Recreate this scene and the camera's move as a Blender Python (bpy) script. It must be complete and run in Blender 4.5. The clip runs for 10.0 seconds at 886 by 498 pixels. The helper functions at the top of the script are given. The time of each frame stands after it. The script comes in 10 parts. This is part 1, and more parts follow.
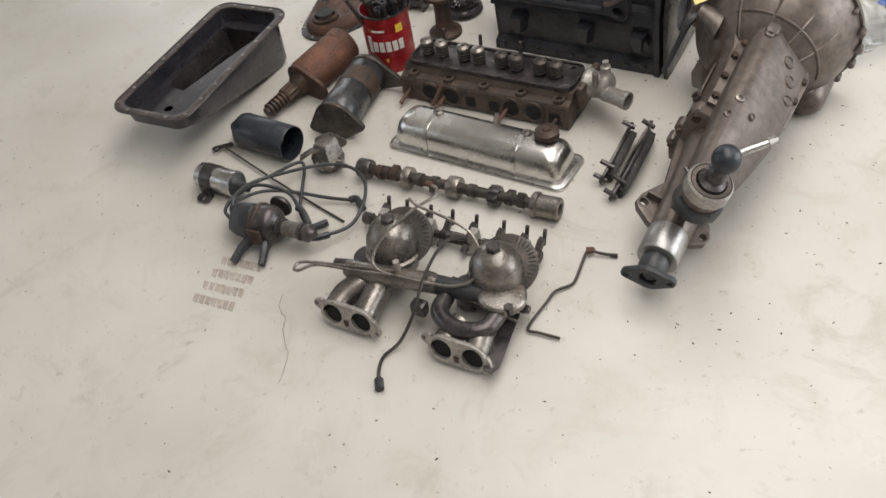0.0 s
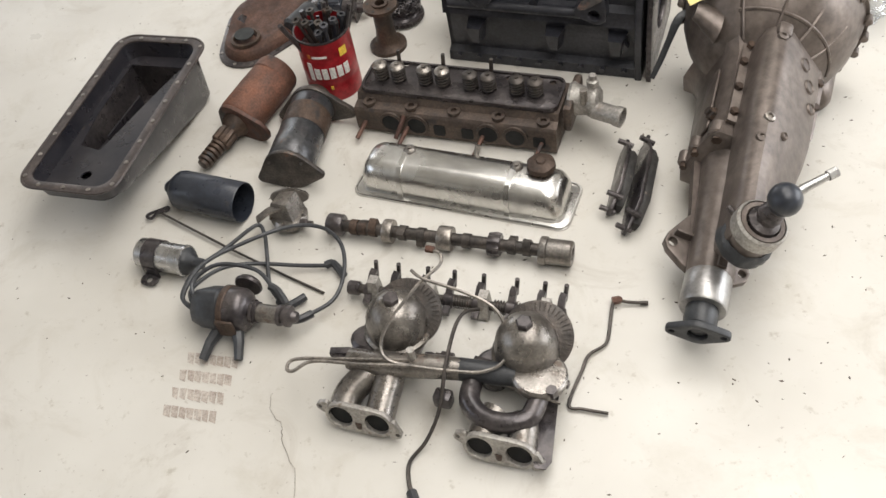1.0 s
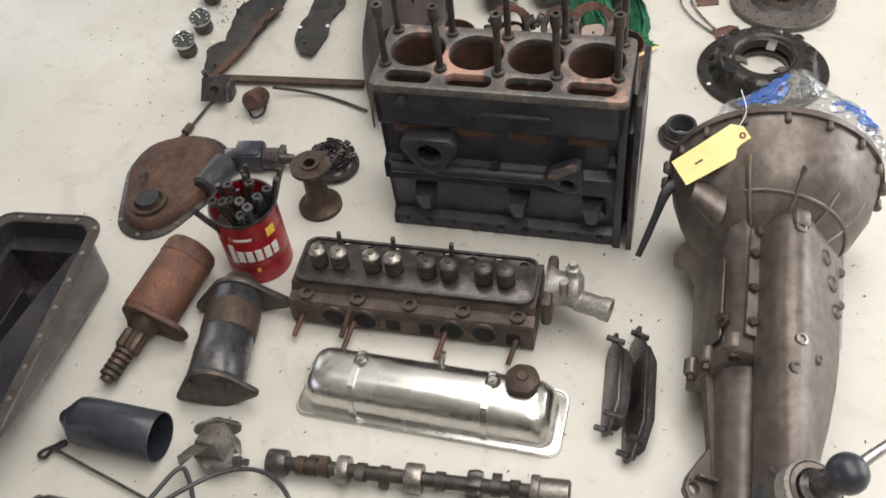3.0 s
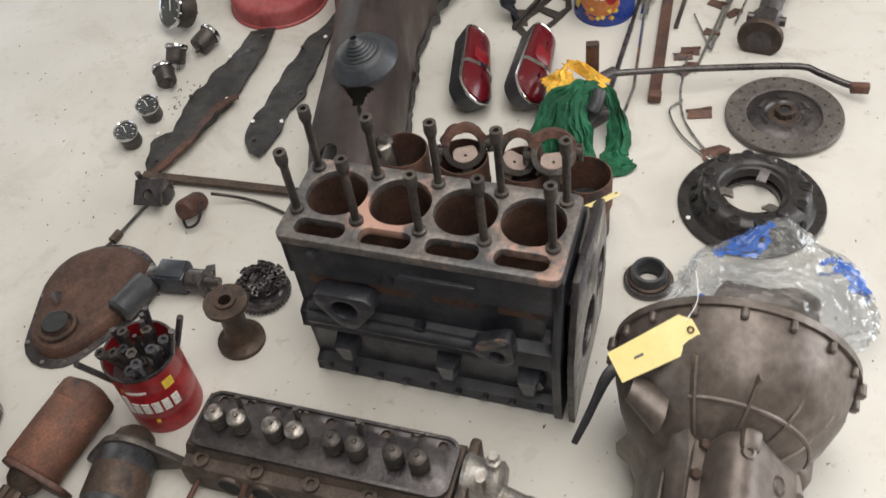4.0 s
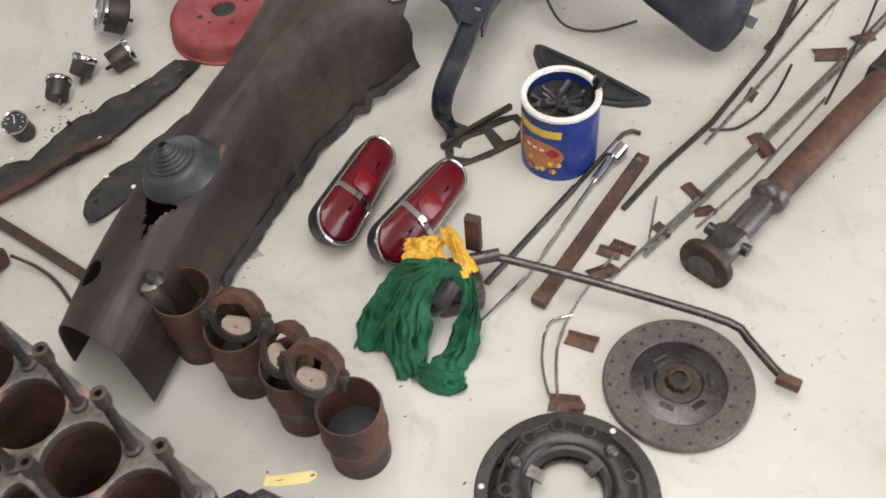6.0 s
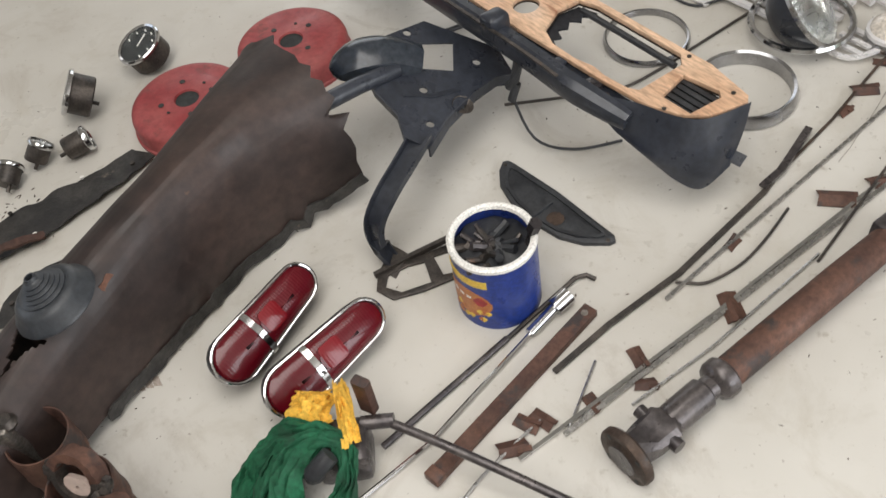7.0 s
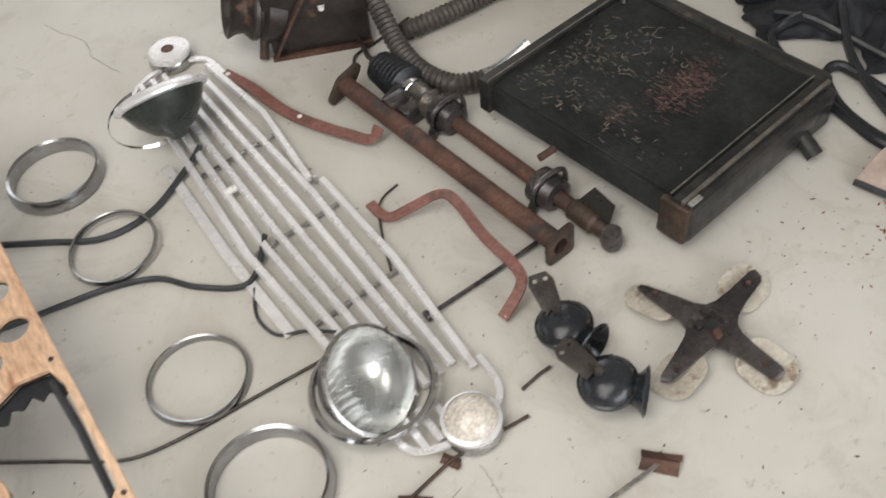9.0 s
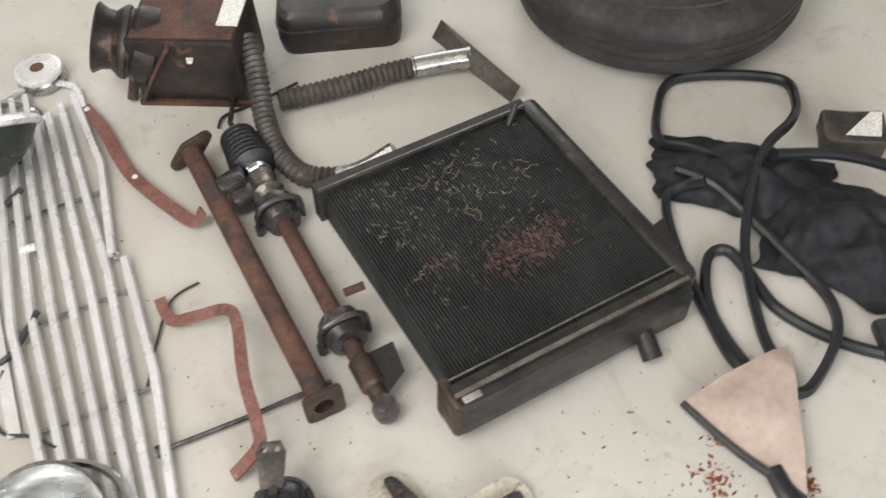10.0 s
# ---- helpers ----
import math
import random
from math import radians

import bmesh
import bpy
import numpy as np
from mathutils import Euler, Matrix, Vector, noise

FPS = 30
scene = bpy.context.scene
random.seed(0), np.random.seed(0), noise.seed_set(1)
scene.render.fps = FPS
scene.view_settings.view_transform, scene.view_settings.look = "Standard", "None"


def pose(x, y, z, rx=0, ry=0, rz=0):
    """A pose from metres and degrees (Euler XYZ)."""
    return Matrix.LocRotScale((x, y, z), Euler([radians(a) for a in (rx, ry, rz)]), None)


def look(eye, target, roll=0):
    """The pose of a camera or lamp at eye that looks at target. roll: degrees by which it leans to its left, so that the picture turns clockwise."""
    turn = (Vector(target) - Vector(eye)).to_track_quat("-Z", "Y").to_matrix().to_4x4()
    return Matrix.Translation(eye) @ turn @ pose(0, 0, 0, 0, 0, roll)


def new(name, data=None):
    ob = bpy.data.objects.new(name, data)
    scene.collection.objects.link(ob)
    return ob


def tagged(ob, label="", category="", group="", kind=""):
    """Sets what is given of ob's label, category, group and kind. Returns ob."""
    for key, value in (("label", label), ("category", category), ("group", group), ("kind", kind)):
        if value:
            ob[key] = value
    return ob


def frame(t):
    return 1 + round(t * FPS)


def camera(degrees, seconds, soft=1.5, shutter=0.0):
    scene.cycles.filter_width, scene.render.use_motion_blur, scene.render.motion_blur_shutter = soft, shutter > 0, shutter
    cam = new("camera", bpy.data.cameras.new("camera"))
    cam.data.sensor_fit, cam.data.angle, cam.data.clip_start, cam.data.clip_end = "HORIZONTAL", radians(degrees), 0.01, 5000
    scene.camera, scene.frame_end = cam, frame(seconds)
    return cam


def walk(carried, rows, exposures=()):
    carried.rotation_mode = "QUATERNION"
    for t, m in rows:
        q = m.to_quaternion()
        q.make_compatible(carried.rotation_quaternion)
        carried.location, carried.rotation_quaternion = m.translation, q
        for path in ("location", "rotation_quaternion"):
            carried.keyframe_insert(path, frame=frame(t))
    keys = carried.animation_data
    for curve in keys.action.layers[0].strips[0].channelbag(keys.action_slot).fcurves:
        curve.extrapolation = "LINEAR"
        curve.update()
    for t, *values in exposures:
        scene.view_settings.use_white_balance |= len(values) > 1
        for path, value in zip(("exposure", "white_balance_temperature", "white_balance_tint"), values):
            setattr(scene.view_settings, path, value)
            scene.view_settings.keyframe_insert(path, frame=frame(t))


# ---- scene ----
cam = camera(48.9, 10.0, 1.5, 0.2)
PATH = [
    (0, (0.398, 0.814, 1.339), (0.137, 2.231, -0.048), -11.6),
    (0.5, (0.247, 0.964, 1.342), (0.147, 2.394, -0.052), -12.2),
    (1, (0.179, 1.15, 1.342), (0.157, 2.473, -0.157), -11.7),
    (1.5, (0.135, 1.271, 1.356), (0.139, 2.539, -0.191), -10.6),
    (2, (0.08, 1.379, 1.357), (0.174, 2.649, -0.186), -9.2),
    (3.5, (0.283, 1.751, 1.348), (0.463, 3.061, -0.152), -8.2),
    (4, (0.442, 1.9, 1.354), (0.508, 3.218, -0.149), -9.1),
    (4.5, (0.571, 2.094, 1.306), (0.554, 3.395, -0.213), -8.5),
    (5, (0.7, 2.226, 1.314), (0.595, 3.464, -0.253), -10.0),
    (5.5, (0.888, 2.35, 1.317), (0.639, 3.534, -0.275), -8.3),
    (5.7, (0.976, 2.386, 1.318), (0.693, 3.575, -0.265), -7.2),
    (6.8, (1.317, 2.767, 1.295), (0.784, 3.916, -0.253), -9.4),
    (7, (1.366, 2.834, 1.289), (0.762, 3.96, -0.25), -11.5),
    (7.5, (1.524, 3.037, 1.291), (0.805, 4.112, -0.235), -11.0),
    (8, (1.704, 3.261, 1.308), (0.999, 4.341, -0.221), -8.8),
    (8.5, (1.808, 3.523, 1.267), (1.122, 4.624, -0.256), -9.2),
    (9, (1.899, 3.823, 1.29), (1.243, 4.933, -0.239), -9.1),
    (9.5, (2.017, 4.093, 1.272), (1.279, 5.116, -0.28), -7.2),
    (10, (2.148, 4.372, 1.291), (1.357, 5.328, -0.277), -4.1),
]
# the film camera darkens a little over the middle of the floor and brightens at the end
walk(cam, [(t, look(eye, target, roll)) for t, eye, target, roll in PATH], ((0, -0.31), (0.5, 0.03), (1, 0.03), (2, 0.12), (3.5, -0.13), (4.5, -0.20), (5.5, -0.16), (7, -0.30), (7.5, -0.19), (8, -0.22), (8.5, -0.26), (9, -0.2), (9.5, -0.13), (10, 0.20)))

# ---- light ----
world = bpy.data.worlds.new("world")
scene.world = world
world.use_nodes = True
sky = world.node_tree.nodes.new("ShaderNodeTexSky")
sky.sky_type, sky.sun_disc, sky.sun_elevation, sky.sun_rotation = "NISHITA", False, radians(45), radians(-40)
bg = world.node_tree.nodes["Background"]
bg.inputs[1].default_value = 0.12
world.node_tree.links.new(sky.outputs[0], bg.inputs[0])


def area_lamp(name, eye, target, sx, sy, watts, col):
    data = bpy.data.lights.new(name, "AREA")
    data.shape, data.size, data.size_y, data.energy, data.color = "RECTANGLE", sx, sy, watts, col
    ob = new(name, data)
    ob.matrix_world = look(eye, target)
    return ob


# bright doorway to the north, out of view, inferred from the floor's sheen
area_lamp("door_daylight", (-1.2, 8.3, 2.0), (1.4, 4.0, 0.0), 4.2, 2.4, 58, (1.0, 0.985, 0.965))
# added fills from west, east and overhead; no such window, door or fixture seen
area_lamp("window_daylight", (-4.3, 2.6, 1.9), (0.5, 3.2, 0.0), 3.4, 1.6, 22, (0.97, 0.985, 1.0))
area_lamp("side_door_daylight", (5.3, 2.0, 1.6), (0.8, 2.4, 0.0), 4.4, 2.6, 200, (0.985, 0.99, 1.0))
area_lamp("ceiling_lamp_light", (1.0, 2.2, 2.93), (1.0, 2.2, 0.0), 1.8, 4.2, 126, (1.0, 0.97, 0.93))


# ---- mesh tools ----
def merge(bm, tmp, m=None):
    me = bpy.data.meshes.new("tmp")
    if m is not None:
        tmp.transform(m)
    tmp.to_mesh(me)
    tmp.free()
    bm.from_mesh(me)
    bpy.data.meshes.remove(me)
    return bm


def box(sx, sy, sz, c=(0, 0, 0), bev=0.0, m=None, bm=None, seg=2):
    """A box of that size about c; c's z is its underside."""
    bm = bm if bm is not None else bmesh.new()
    tmp = bmesh.new()
    bmesh.ops.create_cube(tmp, size=1.0, matrix=Matrix.Translation((c[0], c[1], c[2] + sz / 2)) @ Matrix.Diagonal((sx, sy, sz, 1)))
    if bev:
        bmesh.ops.bevel(tmp, geom=list(tmp.edges), offset=bev, segments=seg, profile=0.5, affect="EDGES")
    return merge(bm, tmp, m)


def lathe(prof, seg=24, m=None, bm=None, lobes=0, depth=0.0):
    """Turns a profile of (radius, height) about z."""
    bm = bm if bm is not None else bmesh.new()
    tmp = bmesh.new()
    rings = []
    for r, z in prof:
        if r < 1e-5:
            rings.append([tmp.verts.new((0, 0, z))])
        else:
            ring = []
            for i in range(seg):
                a = 2 * math.pi * i / seg
                k = r * (1 + depth * math.cos(lobes * a)) if lobes else r
                ring.append(tmp.verts.new((k * math.cos(a), k * math.sin(a), z)))
            rings.append(ring)
    for a, b in zip(rings, rings[1:]):
        for i in range(seg):
            j = (i + 1) % seg
            if len(a) == 1 and len(b) == 1:
                continue
            if len(a) == 1:
                tmp.faces.new((a[0], b[i], b[j]))
            elif len(b) == 1:
                tmp.faces.new((a[i], a[j], b[0]))
            else:
                tmp.faces.new((a[i], a[j], b[j], b[i]))
    return merge(bm, tmp, m)


def cyl(r, h, c=(0, 0, 0), seg=16, m=None, bm=None, bev=0.0):
    b = min(bev, r * 0.5, h * 0.4)
    prof = [(0, 0), (r - b, 0), (r, b), (r, h - b), (r - b, h), (0, h)] if b else [(0, 0), (r, 0), (r, h), (0, h)]
    t = Matrix.Translation(c)
    return lathe(prof, seg, t if m is None else m @ t, bm)


def spline(pts, n=6, closed=False):
    """A smooth line through the points."""
    P = [Vector(p) for p in pts]
    out = []
    last = len(P) if closed else len(P) - 1
    for i in range(last):
        a = P[(i - 1) % len(P)] if closed or i else P[0]
        b, c = P[i], P[(i + 1) % len(P)]
        d = P[(i + 2) % len(P)] if closed or i + 2 < len(P) else P[-1]
        for k in range(n):
            t = k / n
            out.append(0.5 * (2 * b + (c - a) * t + (2 * a - 5 * b + 4 * c - d) * t * t + (3 * b - a - 3 * c + d) * t ** 3))
    if not closed:
        out.append(P[-1])
    return out


def sweep(pts, sec, m=None, bm=None, closed=False, sizes=None):
    """Carries a section of (aside, up) along a line."""
    bm = bm if bm is not None else bmesh.new()
    tmp = bmesh.new()
    P = [Vector(p) for p in pts]
    side, rings, n = Vector((1, 0, 0)), [], len(P)
    if sizes and len(sizes) != n:
        sizes = list(np.interp(np.linspace(0, 1, n), np.linspace(0, 1, len(sizes)), sizes))
    for i, p in enumerate(P):
        t = (P[(i + 1) % n] - P[i - 1]) if closed else (P[min(i + 1, n - 1)] - P[max(i - 1, 0)])
        t.normalize()
        s = t.cross(Vector((0, 0, 1)))
        if s.length > 0.25:
            s.normalize()
            if i and s.dot(side) < -0.3:
                s = -s
            side = s
        else:
            side = (side - t * side.dot(t)).normalized()
        up = side.cross(t)
        k = sizes[i] if sizes else 1.0
        rings.append([tmp.verts.new(p + side * (a * k) + up * (b * k)) for a, b in sec])
    q = len(sec)
    for i in range(n if closed else n - 1):
        a, b = rings[i], rings[(i + 1) % n]
        for j in range(q):
            tmp.faces.new((a[j], a[(j + 1) % q], b[(j + 1) % q], b[j]))
    if not closed:
        tmp.faces.new(rings[0][::-1])
        tmp.faces.new(rings[-1])
    return merge(bm, tmp, m)


def circ(r, n=12, cx=0.0, cy=0.0, ph=0.0):
    return [(cx + r * math.cos(2 * math.pi * i / n + ph), cy + r * math.sin(2 * math.pi * i / n + ph)) for i in range(n)]


def rect(w, h):
    return [(-w / 2, -h / 2), (w / 2, -h / 2), (w / 2, h / 2), (-w / 2, h / 2)]


def tube(pts, r, seg=8, m=None, bm=None, closed=False, n=0, sizes=None):
    return sweep(spline(pts, n, closed) if n else pts, circ(r, seg), m, bm, closed, sizes)


def rrect(w, h, r, n=5, cx=0.0, cy=0.0):
    out = []
    for k, (sx, sy) in enumerate(((1, 1), (-1, 1), (-1, -1), (1, -1))):
        for i in range(n):
            a = math.pi / 2 * (k + i / (n - 1))
            out.append((cx + sx * (w / 2 - r) + r * math.cos(a), cy + sy * (h / 2 - r) + r * math.sin(a)))
    return out


def hull(pts):
    pts = sorted(set(pts))

    def half(some):
        out = []
        for p in some:
            while len(out) > 1 and (out[-1][0] - out[-2][0]) * (p[1] - out[-2][1]) - (out[-1][1] - out[-2][1]) * (p[0] - out[-2][0]) <= 0:
                out.pop()
            out.append(p)
        return out[:-1]
    return half(pts) + half(pts[::-1])


def prism(outer, z0, z1, holes=(), m=None, bm=None, bev=0.0):
    """A plate with that outline and holes, from z0 to z1."""
    bm = bm if bm is not None else bmesh.new()
    tmp = bmesh.new()
    edges = []
    for loop in (outer, *holes):
        vs = [tmp.verts.new((x, y, z0)) for x, y in loop]
        edges += [tmp.edges.new((vs[i - 1], vs[i])) for i in range(len(vs))]
    if holes:
        bmesh.ops.triangle_fill(tmp, use_beauty=True, use_dissolve=False, edges=edges)
    else:
        tmp.faces.new(tmp.verts[:])
    made = bmesh.ops.extrude_face_region(tmp, geom=list(tmp.faces))
    bmesh.ops.translate(tmp, vec=(0, 0, z1 - z0), verts=[g for g in made["geom"] if isinstance(g, bmesh.types.BMVert)])
    bmesh.ops.recalc_face_normals(tmp, faces=list(tmp.faces))
    if bev:
        rim = [e for e in tmp.edges if len(e.link_faces) == 2 and e.calc_face_angle(0) > 1.2 and abs(e.verts[0].co.z - e.verts[1].co.z) < 1e-6]
        bmesh.ops.bevel(tmp, geom=rim, offset=bev, segments=2, profile=0.5, affect="EDGES")
    return merge(bm, tmp, m)


def loft(loops, m=None, bm=None, caps=(True, True)):
    """Joins closed loops of equally many points."""
    bm = bm if bm is not None else bmesh.new()
    tmp = bmesh.new()
    rows = [[tmp.verts.new(p) for p in loop] for loop in loops]
    q = len(rows[0])
    for a, b in zip(rows, rows[1:]):
        for j in range(q):
            tmp.faces.new((a[j], a[(j + 1) % q], b[(j + 1) % q], b[j]))
    if caps[0]:
        tmp.faces.new(rows[0][::-1])
    if caps[1]:
        tmp.faces.new(rows[-1])
    return merge(bm, tmp, m)


def rough(bm, amp, freq=30.0, seed=0.0):
    """Makes a surface slightly uneven."""
    for v in bm.verts:
        v.co += noise.noise_vector(v.co * freq + Vector((seed, seed * 1.7, 0))) * amp
    return bm


def dense(bm, cuts=1):
    bmesh.ops.subdivide_edges(bm, edges=list(bm.edges), cuts=cuts, use_grid_fill=True)
    return bm


AX = Matrix.Rotation(radians(90), 4, "Y")       # turns a lathe's axis from z to x
AY = Matrix.Rotation(radians(-90), 4, "X")      # from z to y
AYN = Matrix.Rotation(radians(90), 4, "X")      # from z to -y


def at(x, y, z, h=0.0):
    return pose(x, y, z, 0, 0, h)


def finish(bm, angle=38.0, weld=True):
    if weld:
        bmesh.ops.remove_doubles(bm, verts=list(bm.verts), dist=1e-6)
    bmesh.ops.recalc_face_normals(bm, faces=list(bm.faces))
    lim = radians(angle)
    for e in bm.edges:
        e.smooth = len(e.link_faces) == 2 and e.calc_face_angle(0) < lim
    for f in bm.faces:
        f.smooth = True


def mesh_of(name, bm, material, angle=38.0):
    finish(bm, angle)
    me = bpy.data.meshes.new(name)
    bm.to_mesh(me)
    bm.free()
    me.materials.append(material)
    return me


# pieces that sit on a part of their thing
SITS_ON = {"port_hole": "port", "eyelet": "card", "writing_bar": "card", "cover_bolt": "top_cover", "core_plug": "top_cover", "turret_ring": "turret", "lever_socket": "turret", "rim_boss": "bell_rim", "bell_rib": "bell_housing", "bell_band": "bell_housing", "reflector": "bowl", "lens": "bowl", "stud": "deck", "spring_pocket": "cover", "pocket_hole": "cover", "side_hole": "cover", "bolt_hole": "rim", "vent_slat": "vent_box", "screw": "fascia", "tank_seam": "header_tank", "hose_neck": "header_tank", "corner_solder": "header_tank", "blade": "arm", "dome_cap": "dashpot", "slot_ring": "air_flange", "port_bore": "manifold_flange", "manifold_ear": "manifold_flange", "manifold_bolt": "manifold_flange", "rivet": "lining", "housing_bolt": "thermostat_housing", "sender": "thermostat_housing", "pump_bore": "pump_mount", "filter_face": "filter_mount", "boot": "cap", "drive_dog": "shank"}
made_parts = {}


def part(name, bm, material, parent, label="", angle=38.0):
    ob = new(name, mesh_of(name, bm, material, angle))
    ob.parent = made_parts.get((parent.name, SITS_ON.get(name)), parent)
    made_parts[parent.name, name] = ob
    return tagged(ob, label)


def copy_part(ob, m):
    """The same mesh once more, beside the first."""
    two = new(ob.name.split(".")[0], ob.data)
    two.parent, two.matrix_basis = ob.parent, m
    if "label" in ob:
        two["label"] = ob["label"]
    return two


def thing(name, m, label, category, group="", kind=""):
    ob = new(name)
    ob.matrix_basis, ob.empty_display_size = m, 0.03
    return tagged(ob, label, category, group, kind)


def single(name, bm, material, m, label, category, group="", kind="", angle=38.0):
    ob = new(name, mesh_of(name, bm, material, angle))
    ob.matrix_basis = m
    return tagged(ob, label, category, group, kind)


def local(ob, pts):
    inv = ob.matrix_basis.inverted()
    return [inv @ Vector(p) for p in pts]


# ---- materials ----
def surface(name, c1, c2, rough_lo=0.4, rough_hi=0.7, metal=0.0, scale=12.0, bump=0.15, spot=None, spot_at=0.6, spot_scale=20.0, fine=9.0, spot_metal=0.0, coat=0.0, grain=None, bump_size=0.002, speck=1.0):
    """A worn surface: two colours in patches, fine grain, a third colour in spots, uneven gloss, slight relief."""
    mt = bpy.data.materials.new(name)
    mt.use_nodes = True
    N, K = mt.node_tree.nodes, mt.node_tree.links
    b = N["Principled BSDF"]
    tc, info = N.new("ShaderNodeTexCoord"), N.new("ShaderNodeObjectInfo")
    shift = N.new("ShaderNodeVectorMath")
    shift.operation = "MULTIPLY_ADD"
    K.new(info.outputs["Random"], shift.inputs[0])
    shift.inputs[1].default_value = (17.3, 11.7, 5.9)
    K.new(tc.outputs["Object"], shift.inputs[2])
    vec = shift.outputs[0]
    if grain:
        mp = N.new("ShaderNodeMapping")
        mp.inputs["Scale"].default_value = grain
        K.new(vec, mp.inputs[0])
        vec = mp.outputs[0]

    def noise_at(sc, detail=4.0, r=0.55):
        n = N.new("ShaderNodeTexNoise")
        n.inputs["Scale"].default_value, n.inputs["Detail"].default_value, n.inputs["Roughness"].default_value = sc, detail, r
        K.new(vec, n.inputs["Vector"])
        return n.outputs["Fac"]

    def ramp(fac, a, z):
        r = N.new("ShaderNodeMapRange")
        r.inputs["From Min"].default_value, r.inputs["From Max"].default_value = a, z
        K.new(fac, r.inputs["Value"])
        return r.outputs[0]

    def mix(fac, a, z, how="MIX"):
        x = N.new("ShaderNodeMix")
        x.data_type, x.blend_type = "RGBA", how
        for sock, v in ((x.inputs[0], fac), (x.inputs[6], a), (x.inputs[7], z)):
            if isinstance(v, bpy.types.NodeSocket):
                K.new(v, sock)
            elif isinstance(v, tuple):
                sock.default_value = (*v, 1)
            else:
                sock.default_value = v
        return x.outputs[2]
    big, small = noise_at(scale), noise_at(scale * fine, 3.0, 0.6)
    col = mix(ramp(big, 0.36, 0.64), c1, c2)
    g = N.new("ShaderNodeCombineColor")
    lum = N.new("ShaderNodeMapRange")
    lum.inputs["From Min"].default_value, lum.inputs["From Max"].default_value = 0.3, 0.7
    lum.inputs["To Min"].default_value, lum.inputs["To Max"].default_value = 1 - 0.32 * speck, 1 + 0.25 * speck
    K.new(small, lum.inputs["Value"])
    for s in g.inputs:
        K.new(lum.outputs[0], s)
    col = mix(1.0, col, g.outputs[0], "MULTIPLY")
    ro = N.new("ShaderNodeMapRange")
    ro.inputs["From Min"].default_value, ro.inputs["From Max"].default_value = 0.3, 0.7
    ro.inputs["To Min"].default_value, ro.inputs["To Max"].default_value = rough_lo, rough_hi
    K.new(noise_at(scale * 2.3), ro.inputs["Value"])
    K.new(ro.outputs[0], b.inputs["Roughness"])
    b.inputs["Metallic"].default_value = metal
    if spot:
        f = ramp(noise_at(spot_scale, 6.0, 0.65), spot_at, spot_at + 0.09)
        col = mix(f, col, spot)
        mm = N.new("ShaderNodeMapRange")
        mm.inputs["To Min"].default_value, mm.inputs["To Max"].default_value = metal, spot_metal
        K.new(f, mm.inputs["Value"])
        K.new(mm.outputs[0], b.inputs["Metallic"])
    K.new(col, b.inputs["Base Color"])
    if coat:
        b.inputs["Coat Weight"].default_value, b.inputs["Coat Roughness"].default_value = coat, 0.12
    if bump:
        bp = N.new("ShaderNodeBump")
        bp.inputs["Strength"].default_value, bp.inputs["Distance"].default_value = bump, bump_size
        K.new(small, bp.inputs["Height"])
        K.new(bp.outputs[0], b.inputs["Normal"])
    return mt


RUST = (0.16, 0.06, 0.025)
black_iron = surface("black_iron", (0.017, 0.018, 0.023), (0.040, 0.040, 0.048), 0.28, 0.55, 0.15, 16, 0.35, (0.060, 0.048, 0.042), 0.66, 22, coat=0.25)
deck_iron = surface("deck_iron", (0.11, 0.11, 0.112), (0.19, 0.165, 0.15), 0.36, 0.6, 0.6, 14, 0.2, (0.40, 0.235, 0.180), 0.535, 8)
bore_rust = surface("bore_rust", (0.062, 0.034, 0.025), (0.119, 0.062, 0.043), 0.5, 0.8, 0.3, 20, 0.3, (0.03, 0.02, 0.018), 0.6, 25)
brown_iron = surface("brown_iron", (0.048, 0.033, 0.026), (0.094, 0.062, 0.045), 0.38, 0.7, 0.45, 22, 0.4, (0.02, 0.016, 0.014), 0.56, 30)
rusty = surface("rusty_steel", (0.068, 0.034, 0.026), (0.130, 0.064, 0.044), 0.5, 0.8, 0.2, 12, 0.35, (0.038, 0.028, 0.026), 0.54, 16)
rust_orange = surface("orange_rust", (0.19, 0.082, 0.050), (0.105, 0.052, 0.036), 0.6, 0.85, 0.1, 25, 0.35, (0.10, 0.045, 0.03), 0.6, 30)
oily = surface("oily_steel", (0.043, 0.038, 0.041), (0.101, 0.088, 0.086), 0.2, 0.46, 0.55, 14, 0.3, (0.12, 0.105, 0.10), 0.66, 18, coat=0.15)
pan_steel = surface("oil_pan_steel", (0.018, 0.018, 0.024), (0.042, 0.038, 0.042), 0.22, 0.40, 0.25, 9, 0.15, (0.11, 0.075, 0.060), 0.68, 12, coat=0.2, speck=0.45)
pan_rim = surface("oil_pan_rim", (0.046, 0.037, 0.035), (0.085, 0.068, 0.062), 0.32, 0.55, 0.3, 14, 0.2, (0.05, 0.035, 0.03), 0.6, 20)
steel = surface("worn_steel", (0.20, 0.185, 0.17), (0.32, 0.29, 0.26), 0.28, 0.5, 0.85, 25, 0.2, (0.10, 0.06, 0.04), 0.62, 28)
dark_steel = surface("dark_steel", (0.05, 0.045, 0.042), (0.10, 0.085, 0.075), 0.35, 0.6, 0.6, 25, 0.25, (0.14, 0.07, 0.04), 0.64, 26)
alloy = surface("oxidised_alloy", (0.108, 0.088, 0.077), (0.160, 0.132, 0.116), 0.30, 0.52, 0.5, 6, 0.2, (0.070, 0.053, 0.046), 0.58, 9)
